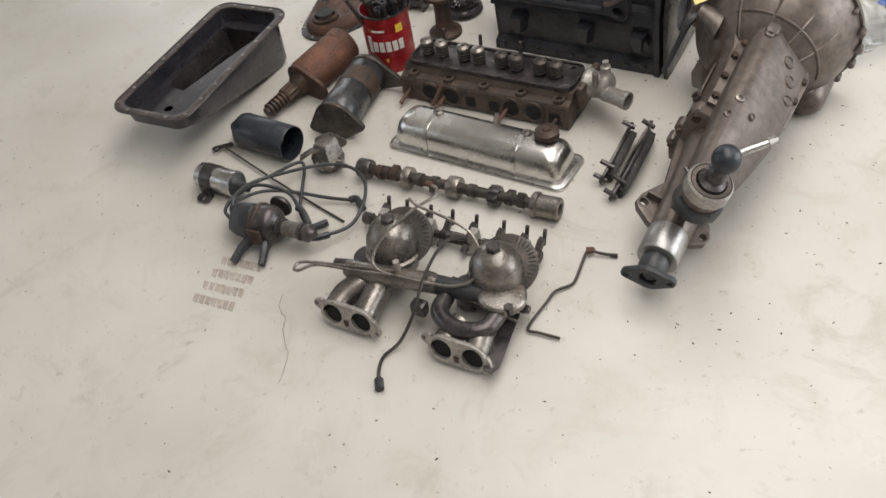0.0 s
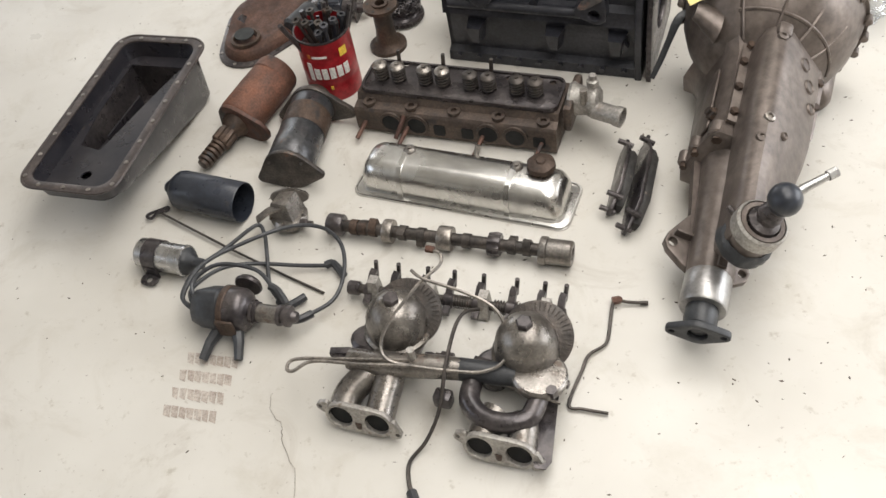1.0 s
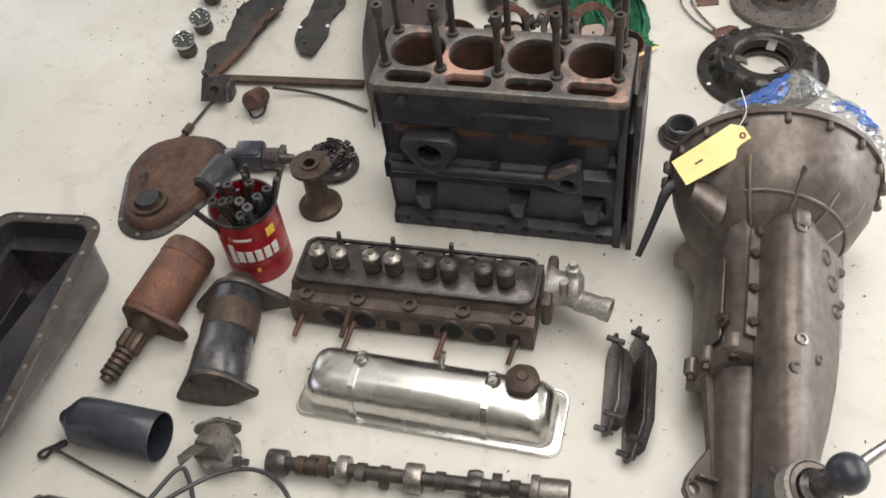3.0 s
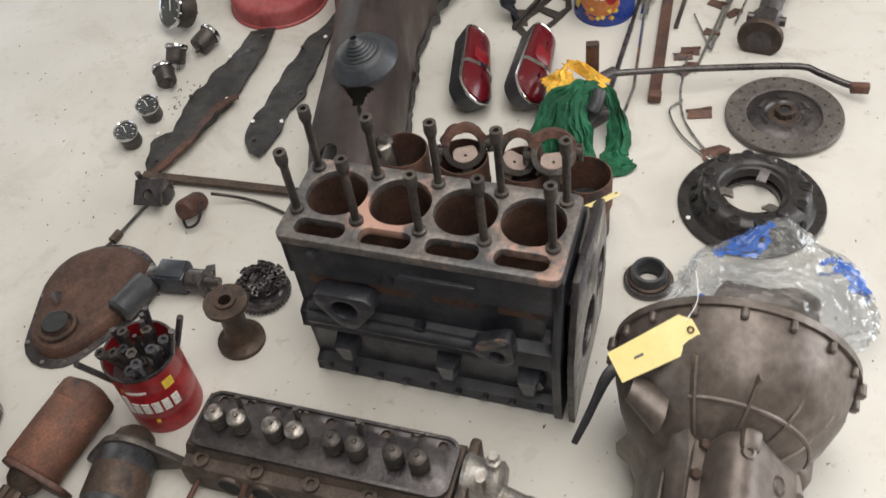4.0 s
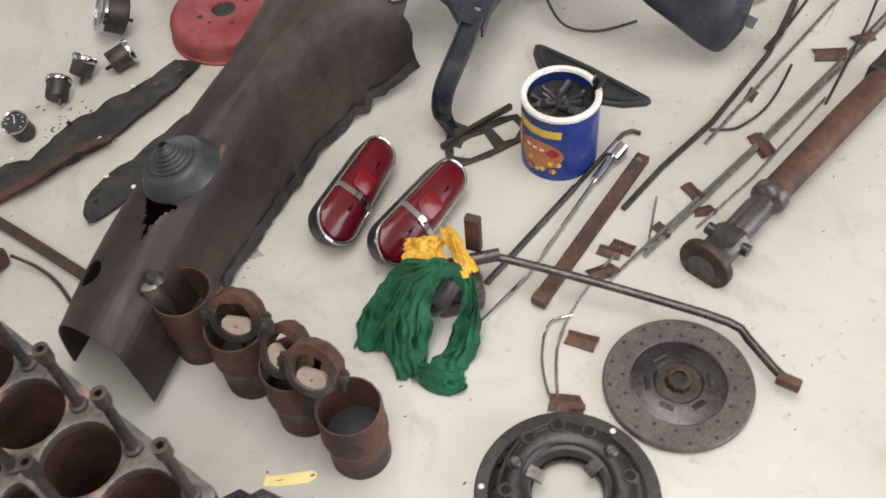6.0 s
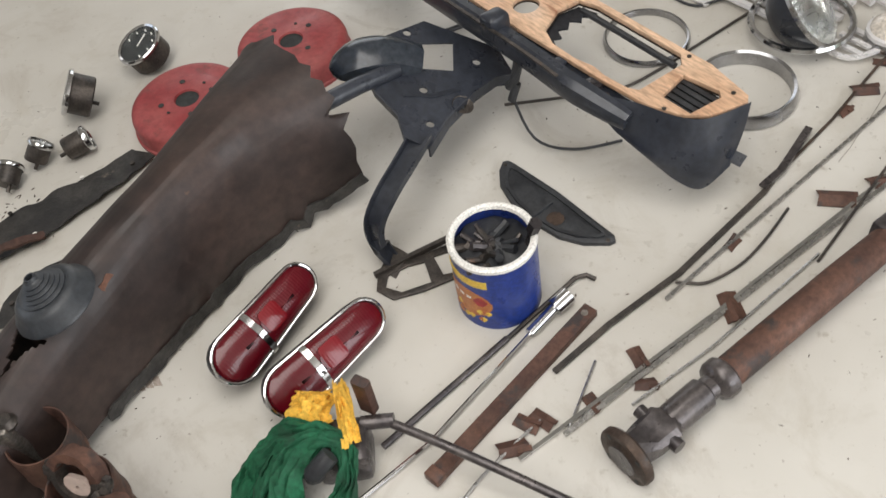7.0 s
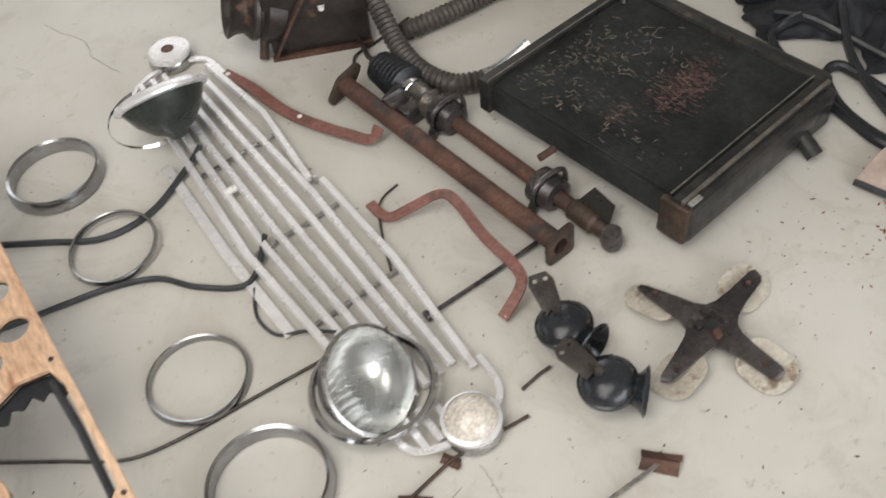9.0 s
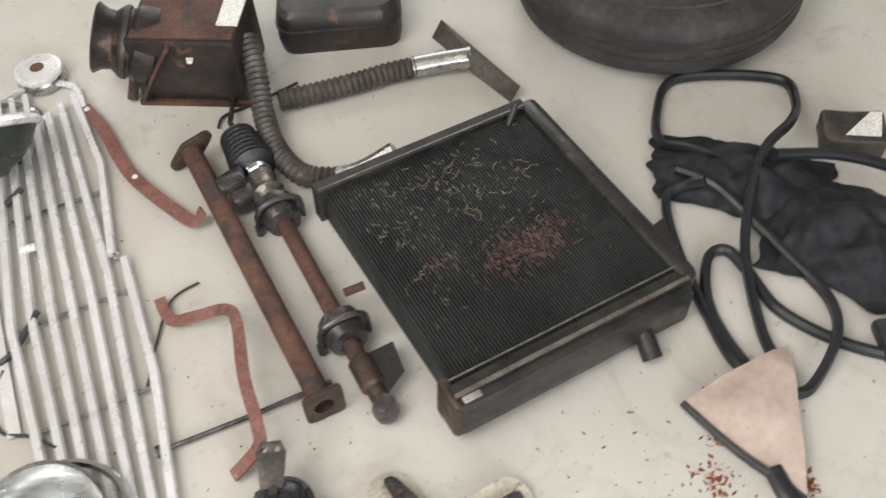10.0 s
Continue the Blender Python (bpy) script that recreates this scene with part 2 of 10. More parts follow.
grey_alloy = surface("grey_alloy", (0.30, 0.28, 0.26), (0.40, 0.38, 0.35), 0.35, 0.6, 0.6, 22, 0.3, (0.16, 0.12, 0.09), 0.6, 26)
carb_alloy = surface("carburettor_alloy", (0.15, 0.135, 0.12), (0.27, 0.25, 0.23), 0.2, 0.42, 0.75, 22, 0.2, (0.11, 0.08, 0.06), 0.58, 26, speck=0.7)
cover_alloy = surface("polished_cover_alloy", (0.60, 0.59, 0.57), (0.70, 0.69, 0.67), 0.20, 0.36, 1.0, 5, 0.03, (0.42, 0.39, 0.36), 0.64, 9, spot_metal=0.9, speck=0.35)
chrome = surface("chrome", (0.52, 0.52, 0.53), (0.62, 0.62, 0.62), 0.05, 0.16, 1.0, 20, 0.0, (0.34, 0.31, 0.28), 0.68, 30, spot_metal=0.9, speck=0.15)
dull_chrome = surface("dull_chrome", (0.38, 0.375, 0.37), (0.50, 0.49, 0.48), 0.18, 0.38, 0.95, 30, 0.08, (0.20, 0.15, 0.12), 0.64, 40, spot_metal=0.5, speck=0.4)
bright_alloy = surface("grille_alloy", (0.70, 0.685, 0.69), (0.82, 0.81, 0.815), 0.22, 0.38, 0.35, 10, 0.04, (0.58, 0.52, 0.50), 0.62, 16, spot_metal=0.5, speck=0.2)
red_paint = surface("dull_red_paint", (0.26, 0.034, 0.038), (0.35, 0.085, 0.082), 0.42, 0.7, 0.0, 9, 0.15, (0.15, 0.05, 0.042), 0.60, 13, speck=0.6)
red_oxide = surface("red_oxide_paint", (0.175, 0.072, 0.058), (0.25, 0.115, 0.095), 0.45, 0.7, 0.0, 14, 0.2, (0.11, 0.06, 0.045), 0.55, 18)
can_red = surface("printed_red", (0.30, 0.012, 0.018), (0.34, 0.016, 0.022), 0.28, 0.4, 0.2, 14, 0.05, (0.2, 0.02, 0.02), 0.72, 30)
can_blue = surface("printed_blue", (0.012, 0.035, 0.20), (0.018, 0.045, 0.25), 0.25, 0.4, 0.1, 14, 0.05)
print_orange = surface("printed_orange", (0.42, 0.12, 0.03), (0.52, 0.20, 0.05), 0.3, 0.45, 0.0, 60, 0.0)
print_yellow = surface("printed_yellow", (0.72, 0.48, 0.05), (0.78, 0.55, 0.08), 0.3, 0.45, 0.0, 30, 0.0)
print_white = surface("printed_white", (0.74, 0.72, 0.68), (0.8, 0.78, 0.74), 0.35, 0.5, 0.0, 30, 0.0)
rubber = surface("black_rubber", (0.020, 0.021, 0.024), (0.039, 0.041, 0.045), 0.34, 0.6, 0.0, 18, 0.2, (0.06, 0.055, 0.05), 0.68, 30)
grey_rubber = surface("grey_rubber_boot", (0.020, 0.023, 0.028), (0.038, 0.042, 0.048), 0.32, 0.55, 0.0, 18, 0.2)
blueblack = surface("blue_black_paint", (0.018, 0.021, 0.029), (0.033, 0.037, 0.048), 0.22, 0.44, 0.0, 10, 0.15, (0.065, 0.058, 0.054), 0.65, 16)
flap_black = surface("flaking_black_panel", (0.015, 0.014, 0.014), (0.041, 0.038, 0.035), 0.45, 0.75, 0.0, 18, 0.5, (0.16, 0.13, 0.10), 0.62, 22)
tunnel_rust = surface("tunnel_rust", (0.021, 0.014, 0.013), (0.046, 0.028, 0.023), 0.40, 0.62, 0.15, 5, 0.25, (0.17, 0.07, 0.03), 0.68, 8)
wood = surface("varnished_veneer", (0.50, 0.300, 0.185), (0.66, 0.450, 0.305), 0.28, 0.45, 0.0, 5, 0.06, (0.28, 0.120, 0.065), 0.575, 7, fine=14.0, grain=(0.6, 3.0, 1.0))
# the radiator core's own black; elsewhere it paints the shade in holes
core_hole_black = surface("radiator_core", (0.017, 0.018, 0.018), (0.034, 0.038, 0.036), 0.5, 0.75, 0.1, 9, 0.4, (0.10, 0.08, 0.065), 0.66, 16)
rad_black = surface("radiator_black_paint", (0.021, 0.021, 0.022), (0.046, 0.042, 0.038), 0.26, 0.5, 0.3, 14, 0.3, (0.085, 0.060, 0.048), 0.64, 16)
tyre_rubber = surface("tyre_rubber", (0.022, 0.020, 0.020), (0.044, 0.040, 0.037), 0.55, 0.8, 0.0, 9, 0.3)
green_cloth = surface("green_cloth", (0.006, 0.070, 0.032), (0.010, 0.115, 0.052), 0.75, 0.95, 0.0, 16, 0.4, (0.008, 0.045, 0.022), 0.58, 14)
yellow_cloth = surface("yellow_cloth", (0.72, 0.38, 0.04), (0.80, 0.48, 0.07), 0.75, 0.95, 0.0, 24, 0.4, (0.40, 0.17, 0.02), 0.62, 26)
tag_card = surface("yellow_card", (0.80, 0.66, 0.27), (0.84, 0.72, 0.34), 0.6, 0.8, 0.0, 9, 0.0, (0.76, 0.61, 0.25), 0.62, 12, speck=0.15)
ink = surface("ink", (0.06, 0.06, 0.09), (0.09, 0.08, 0.1), 0.6, 0.8, 0.0, 20, 0.0)
leather = surface("pale_leather", (0.44, 0.34, 0.295), (0.53, 0.42, 0.37), 0.65, 0.85, 0.0, 9, 0.3, (0.38, 0.28, 0.235), 0.60, 12, speck=0.35)
black_cloth = surface("black_cloth", (0.006, 0.007, 0.010), (0.013, 0.014, 0.019), 0.6, 0.9, 0.0, 20, 0.4)
dial_black = surface("dial_face", (0.016, 0.017, 0.018), (0.023, 0.025, 0.026), 0.4, 0.55, 0.0, 30, 0.0)
dust_red = surface("red_rust_crumbs", (0.17, 0.04, 0.02), (0.24, 0.07, 0.035), 0.8, 0.95, 0.0, 60, 0.2)
wall_paint = surface("wall_paint", (0.60, 0.58, 0.54), (0.66, 0.64, 0.60), 0.6, 0.8, 0.0, 2, 0.1)

gloss_blue = surface("gloss_blue_black", (0.020, 0.025, 0.034), (0.037, 0.043, 0.053), 0.10, 0.28, 0.0, 10, 0.1, (0.06, 0.055, 0.05), 0.66, 14)
ring_chrome = surface("ring_chrome", (0.30, 0.30, 0.31), (0.44, 0.44, 0.445), 0.14, 0.28, 1.0, 14, 0.0, (0.20, 0.18, 0.165), 0.62, 20, spot_metal=0.9, speck=0.25)

head_iron = surface("head_iron", (0.058, 0.044, 0.037), (0.105, 0.077, 0.061), 0.38, 0.68, 0.45, 22, 0.4, (0.026, 0.021, 0.019), 0.56, 26)
# near-black that paints in the shade inside holes without real depth
soot = surface("soot", (0.003, 0.003, 0.003), (0.006, 0.006, 0.006), 0.7, 0.9, 0.0, 20, 0.0)


def clear(name, col, rough_v, ior=1.45, trans=1.0):
    mt = bpy.data.materials.new(name)
    mt.use_nodes = True
    b = mt.node_tree.nodes["Principled BSDF"]
    b.inputs["Base Color"].default_value = (*col, 1)
    b.inputs["Roughness"].default_value, b.inputs["IOR"].default_value = rough_v, ior
    b.inputs["Transmission Weight"].default_value = trans
    return mt


lamp_glass = clear("headlamp_glass", (0.95, 0.96, 0.95), 0.04)
dial_glass = clear("dial_glass", (0.95, 0.97, 0.97), 0.02, 1.2)


def floor_material():
    """Cream floor paint: faint clouding, scuffs, hairline wear and small dark marks."""
    mt = bpy.data.materials.new("floor_paint")
    mt.use_nodes = True
    N, K = mt.node_tree.nodes, mt.node_tree.links
    b = N["Principled BSDF"]
    tc = N.new("ShaderNodeTexCoord")

    def nz(sc, d=5.0, r=0.6, dist=0.0):
        n = N.new("ShaderNodeTexNoise")
        n.inputs["Scale"].default_value, n.inputs["Detail"].default_value, n.inputs["Roughness"].default_value = sc, d, r
        n.inputs["Distortion"].default_value = dist
        K.new(tc.outputs["Object"], n.inputs["Vector"])
        return n.outputs["Fac"]

    def rng(v, a, z, lo=0.0, hi=1.0):
        r = N.new("ShaderNodeMapRange")
        for k, x in zip(("From Min", "From Max", "To Min", "To Max"), (a, z, lo, hi)):
            r.inputs[k].default_value = x
        K.new(v, r.inputs["Value"])
        return r.outputs[0]

    def mix(fac, a, z):
        x = N.new("ShaderNodeMix")
        x.data_type = "RGBA"
        K.new(fac, x.inputs[0])
        for sock, v in ((x.inputs[6], a), (x.inputs[7], z)):
            if isinstance(v, tuple):
                sock.default_value = (*v, 1)
            else:
                K.new(v, sock)
        return x.outputs[2]
    col = mix(rng(nz(1.3), 0.35, 0.65), (0.505, 0.48, 0.435), (0.615, 0.593, 0.55))
    col = mix(rng(nz(7.0, 6.0, 0.7, 0.6), 0.52, 0.74, 0.0, 0.6), col, (0.44, 0.405, 0.345))
    col = mix(rng(nz(3.1, 7.0, 0.72, 1.5), 0.56, 0.70, 0.0, 0.5), col, (0.37, 0.33, 0.28))
    col = mix(rng(nz(34.0, 4.0, 0.65), 0.62, 0.73, 0.0, 0.55), col, (0.31, 0.27, 0.215))
    col = mix(rng(nz(120.0, 2.0, 0.5), 0.70, 0.78, 0.0, 0.6), col, (0.22, 0.18, 0.15))
    K.new(col, b.inputs["Base Color"])
    K.new(rng(nz(5.0), 0.3, 0.7, 0.26, 0.46), b.inputs["Roughness"])
    bp = N.new("ShaderNodeBump")
    bp.inputs["Strength"].default_value, bp.inputs["Distance"].default_value = 0.12, 0.002
    K.new(nz(22.0, 5.0), bp.inputs["Height"])
    K.new(bp.outputs[0], b.inputs["Normal"])
    return mt


floor_paint = floor_material()
floor_stain = surface("floor_stain", (0.34, 0.285, 0.245), (0.47, 0.42, 0.375), 0.5, 0.7, 0.0, 30, 0.1)
crack_dark = surface("crack_dark", (0.20, 0.18, 0.155), (0.38, 0.35, 0.31), 0.7, 0.9, 0.0, 40, 0.0)
debris_dark = surface("debris", (0.05, 0.04, 0.03), (0.13, 0.10, 0.08), 0.7, 0.9, 0.0, 30, 0.0)

# ---- the room ----
# walls and ceiling are unseen, added to close the room around the parts
X0, X1, Y0, Y1, HIGH = -4.5, 5.5, -3.0, 8.6, 3.0
single("floor", box(X1 - X0 + 0.6, Y1 - Y0 + 0.6, 0.1, ((X0 + X1) / 2, (Y0 + Y1) / 2, -0.1)), floor_paint, at(0, 0, 0), "cream painted concrete garage floor with stains and scuffs", "floor", kind="structure")
single("ceiling", box(X1 - X0 + 0.4, Y1 - Y0 + 0.4, 0.1, ((X0 + X1) / 2, (Y0 + Y1) / 2, HIGH)), wall_paint, at(0, 0, 0), "plain pale garage ceiling", "ceiling", kind="structure")
wm = bmesh.new()
for sx, cx in ((3.3 - 0.0, X0 + 1.65 - 0.35), (5.9, X1 - 2.95)):
    box(sx - 2.4 if cx < 0 else sx, 0.2, HIGH, (cx - 1.2 if cx < 0 else cx, Y1 + 0.1, 0), bm=wm)
box(4.6, 0.2, 0.5, (-1.7, Y1 + 0.1, HIGH - 0.5), bm=wm)
single("wall_north", wm, wall_paint, at(0, 0, 0), "plain pale garage wall with a wide unseen opening", "wall", kind="structure")
# opening made up to go with the east fill
wm = bmesh.new()
box(0.2, 3.3, HIGH, (X1 + 0.1, Y0 + 1.65, 0), bm=wm)
box(0.2, 3.7, HIGH, (X1 + 0.1, Y1 - 1.85, 0), bm=wm)
box(0.2, 4.6, 0.1, (X1 + 0.1, 2.6, HIGH - 0.1), bm=wm)
single("wall_east", wm, wall_paint, at(0, 0, 0), "plain pale garage wall with a wide unseen opening", "wall", kind="structure")
single("wall_south", box(X1 - X0 + 0.4, 0.2, HIGH, ((X0 + X1) / 2, Y0 - 0.1, 0)), wall_paint, at(0, 0, 0), "plain pale garage wall", "wall", kind="structure")
# opening made up to go with the west fill
wm = bmesh.new()
box(0.2, 3.8, HIGH, (X0 - 0.1, Y0 + 1.9, 0), bm=wm)
box(0.2, 4.2, HIGH, (X0 - 0.1, Y1 - 2.1, 0), bm=wm)
box(0.2, 3.6, 1.0, (X0 - 0.1, 2.6, 0), bm=wm)
box(0.2, 3.6, 0.2, (X0 - 0.1, 2.6, HIGH - 0.2), bm=wm)
single("wall_west", wm, wall_paint, at(0, 0, 0), "plain pale garage wall with an unseen opening for the west fill", "wall", kind="structure")


# ---- engine block ----
def engine_block():
    b = thing("engine_block", at(0.250, 2.889, 0, -26.6), "bare black cast iron engine block with rusty bores and head studs", "engine block")
    L, D, H = 0.425, 0.165, 0.33
    cx = [0.063 + 0.1005 * i for i in range(4)]
    holes = [rrect(0.094, 0.092, 0.045, 9, x, 0.100) for x in cx]
    slots = [rrect(0.078, 0.030, 0.013, 5, x, 0.0275) for x in cx]
    part("deck", prism(rrect(L, D, 0.012, 4, L / 2, D / 2), H - 0.016, H, holes + slots, bev=0.0015), deck_iron, b, "rust-stained machined top deck")
    # outer skin with the casting's steps
    prof = [(0.004, H - 0.016), (0.004, 0.245), (0.012, 0.235), (0.012, 0.165), (-0.006, 0.158), (-0.010, 0.125), (0.006, 0.118), (0.010, 0.03), (-0.006, 0.022), (-0.008, 0.0)]
    back = [(D - 0.004, 0.0), (D - 0.004, 0.03), (D - 0.012, 0.04), (D - 0.012, 0.24), (D - 0.004, 0.25), (D - 0.004, H - 0.016)]
    loops = [[(x, y, z) for y, z in prof + back] for x in (0.006, L - 0.006)]
    skin = loft(loops, caps=(False, False))
    bmesh.ops.delete(skin, geom=[f for f in skin.faces if all(v.co.z > H - 0.02 for v in f.verts)], context="FACES")
    part("crankcase", skin, black_iron, b)
    for x in (0.006, L - 0.014):
        part("end_wall", prism([(y, z) for y, z in prof + back], 0, 0.008, m=Matrix.Translation((x, 0, 0)) @ Matrix(((0, 0, 1, 0), (1, 0, 0, 0), (0, 1, 0, 0), (0, 0, 0, 1)))), black_iron, b)
    for x in cx:
        part("cylinder_wall", lathe([(0.0465, 0.08), (0.0465, H - 0.012), (0.0495, H - 0.012), (0.0495, 0.08)], 28, at(x, 0.100, 0)), bore_rust, b, "rusty cylinder bore")
        part("slot_wall", loft([[(p[0], p[1], z) for p in rrect(0.084, 0.034, 0.013, 5, x, 0.0275)] for z in (0.22, H - 0.014)], caps=(True, False)), bore_rust, b, "rusty water passage")
    part("inner_floor", box(L - 0.03, D - 0.03, 0.006, (L / 2, D / 2, 0.07)), bore_rust, b)
    # studs
    k = 0
    for row, y in enumerate((0.049, 0.144)):
        for i in range(5):
            bm = cyl(0.0062, 0.108, (0, 0, 0), 10)
            lathe([(0.0062, 0), (0.011, 0.0), (0.011, 0.006), (0.0062, 0.007)], 10, bm=bm)
            lathe([(0.0045, 0.122), (0.0045, 0.108), (0.0095, 0.104), (0.0095, 0.122), (0.0045, 0.122)], 12, bm=bm)
            lathe([(0.0062, 0.092), (0.0095, 0.104)], 12, bm=bm)
            s = part("stud", bm, dark_steel, b)
            lean = random.Random(k).uniform(-3, 3)
            s.matrix_basis = pose(0.017 + 0.0965 * i, y + (0.006 if row == 0 and i in (0, 4) else 0), H, lean, lean * 0.6, 0)
            k += 1
    # side fittings
    pump = prism(hull(circ(0.020, 10, -0.030, 0.014) + circ(0.020, 10, 0.030, 0.014) + circ(0.022, 10, 0.0, -0.026)), 0, 0.030, [circ(0.021, 18)], m=Matrix.Translation((0.095, 0.010, 0.200)) @ AYN, bev=0.002)
    part("pump_mount", pump, black_iron, b)
    part("pump_bore", lathe([(0.0212, 0.0), (0.0212, 0.034), (0.0, 0.034)], 18, Matrix.Translation((0.095, -0.012, 0.200)) @ AY), deck_iron, b, "round opening with bare metal inside")
    part("filter_mount", prism(hull(circ(0.016, 10, -0.026, 0.0) + circ(0.020, 10, 0.004, -0.008) + circ(0.010, 10, 0.012, 0.026)), 0, 0.026, [circ(0.012, 14, -0.002, -0.006)], m=Matrix.Translation((0.335, 0.0, 0.168)) @ AYN, bev=0.002), black_iron, b, "pad of black iron with bare edges")
    part("filter_face", prism(hull(circ(0.010, 8, -0.02, 0.018) + circ(0.008, 8, 0.008, 0.036) + circ(0.004, 8, -0.03, 0.01)), 0.026, 0.0285, m=Matrix.Translation((0.335, 0.0, 0.168)) @ AYN), deck_iron, b, "bare machined face")
    part("oil_gallery", tube([(0.02, -0.004, 0.150), (0.30, -0.004, 0.150)], 0.012, 10), black_iron, b)
    part("cast_rib", box(0.115, 0.012, 0.007, (0.245, 0.004, 0.278), 0.002), black_iron, b)
    for x, z, r in ((0.055, 0.30, 0.009), (0.17, 0.268, 0.008), (0.205, 0.165, 0.009), (0.03, 0.14, 0.010), (0.385, 0.075, 0.013), (0.28, 0.13, 0.007), (0.405, 0.20, 0.008)):
        part("bolt", cyl(r, 0.016, seg=6, m=Matrix.Translation((x, 0.008, z)) @ AYN), black_iron, b)
    for x in (0.075, 0.245, 0.375):
        part("mount_lug", loft([[(x - 0.020, 0.006, 0.105), (x + 0.020, 0.006, 0.105), (x + 0.012, 0.006, 0.055), (x - 0.012, 0.006, 0.055)], [(x - 0.014, -0.026, 0.102), (x + 0.014, -0.026, 0.102), (x + 0.008, -0.020, 0.062), (x - 0.008, -0.020, 0.062)]]), black_iron, b)
    for i in range(9):
        part("flange_bolt", cyl(0.006, 0.010, seg=6, m=Matrix.Translation((0.03 + 0.045 * i, -0.006, 0.018)) @ AYN), black_iron, b)
    # gearbox end plate
    out = [(-0.015, 0.0), (0.02, 0.0), (0.205, 0.02), (0.235, 0.10), (0.230, 0.20), (0.205, 0.285), (0.165, 0.315), (0.02, 0.31), (0.0, 0.25), (-0.022, 0.16), (-0.020, 0.06)]
    M = Matrix(((0, 0, 1, 0), (1, 0, 0, 0), (0, 1, 0, 0), (0, 0, 0, 1)))
    part("end_plate", prism(out, 0, 0.010, [circ(0.028, 14, 0.185, 0.16), circ(0.05, 18, 0.09, 0.12)], m=Matrix.Translation((L + 0.012, 0, 0)) @ M, bev=0.001), oily, b, "oily dark steel end plate")
    part("plate_spacer", box(0.014, 0.10, 0.22, (L + 0.005, 0.09, 0.01), 0.002), black_iron, b)
    part("end_flange", prism(out, 0, 0.014, [rrect(0.15, 0.2, 0.03, 5, 0.09, 0.15)], m=Matrix.Translation((L - 0.012, 0, 0)) @ M @ Matrix.Diagonal((0.93, 0.98, 1, 1)), bev=0.002), black_iron, b)
    return b


engine_block()


# ---- cylinder head ----
def cylinder_head():
    h = thing("cylinder_head", at(0.024, 2.684, 0, -26.0), "dirty brown cast iron cylinder head with valve springs", "cylinder head")
    L = 0.422
    prof = [(0.024, 0.004), (0.020, 0.008), (0.020, 0.056), (0.025, 0.063), (0.044, 0.066), (0.052, 0.080), (0.145, 0.080), (0.150, 0.072), (0.150, 0.008)]
    body = loft([[(x, y, z) for y, z in prof] for x in (0.0, 0.004, 0.10, 0.2, 0.3, L - 0.004, L)])
    part("casting", rough(dense(body), 0.0012, 40), head_iron, h)
    part("rocker_face", prism(rrect(L - 0.01, 0.098, 0.02, 5, L / 2, 0.099), 0.080, 0.086, [circ(0.007, 10, 0.03 + 0.045 * i, 0.134 + 0.006 * (i % 2)) for i in range(9)], bev=0.001), oily, h, "oily dark upper face")
    part("face_lip", sweep([(p[0], p[1], 0.088) for p in rrect(L - 0.014, 0.094, 0.02, 5, L / 2, 0.099)], rect(0.005, 0.005), closed=True), oily, h)
    r = random.Random(5)
    for i in range(8):
        x = 0.040 + 0.0478 * i - (0.008 if i % 2 else -0.002)
        tall = 0.034 + (0.003 if i < 4 else 0.0)
        pts = [(0.0135 * math.cos(2.0 * math.pi * k / 10), 0.0135 * math.sin(2.0 * math.pi * k / 10), 0.003 + (tall - 0.006) * k / 44) for k in range(45)]
        sp = part("valve_spring", tube(pts, 0.0024, 6), dark_steel, h)
        sp.matrix_basis = at(x, 0.092, 0.086)
        cap = lathe([(0, tall + 0.001), (0.004, tall + 0.001), (0.004, tall + 0.005), (0.008, tall + 0.005), (0.013, tall + 0.003), (0.0155, tall), (0.0155, tall - 0.003), (0, tall - 0.003)], 18)
        cyl(0.0028, 0.005, (0, 0, tall + 0.001), 8, bm=cap)
        c = part("spring_cap", cap, steel if i < 4 else dark_steel, h, "bright steel spring retainer" if i < 4 else "")
        c.matrix_basis = at(x, 0.092, 0.086)
        part("guide", cyl(0.0105, tall - 0.004, (x, 0.092, 0.086), 12), oily, h)
    for i, x in enumerate((0.075, 0.17, 0.27)):
        part("rocker_stud", tube([(x, 0.112, 0.084), (x + 0.004, 0.114, 0.146)], 0.0042, 8), dark_steel, h)
    for i in range(5):
        x = 0.030 + 0.091 * i
        part("stud_boss", lathe([(0.012, 0), (0.013, 0.010), (0.0065, 0.010), (0.0065, 0.0)], 14, at(x, 0.038, 0.062)), head_iron, h)
    # ports on the sloped side
    M = Matrix.Translation((0, 0.0195, 0)) @ pose(0, 0, 0, 90, 0, 0)
    for x, rr in ((0.079, 0.0205), (0.134, 0.0205), (0.285, 0.0205), (0.340, 0.0205)):
        part("port", lathe([(rr + 0.005, -0.003), (rr + 0.005, 0.002), (rr, 0.003), (rr - 0.002, 0.0010), (0.0, 0.0010)], 22, M @ Matrix.Translation((x, 0.036, 0))), head_iron, h, "round port with a raised edge")
        # the casting is solid: a black disc paints the port's inner shade
        part("port_hole", cyl(rr - 0.0015, 0.0012, (x, 0.036, 0.0012), 22, M), soot, h, "black disc standing in for the shaded port opening")
    for x in (0.182, 0.241, 0.388):
        # square ports are black blocks too, shade put in as colour
        part("port_hole", prism(rrect(0.024, 0.026, 0.004, 3, x, 0.030), -0.003, 0.0016, m=M), soot, h, "black block standing in for a shaded square port")
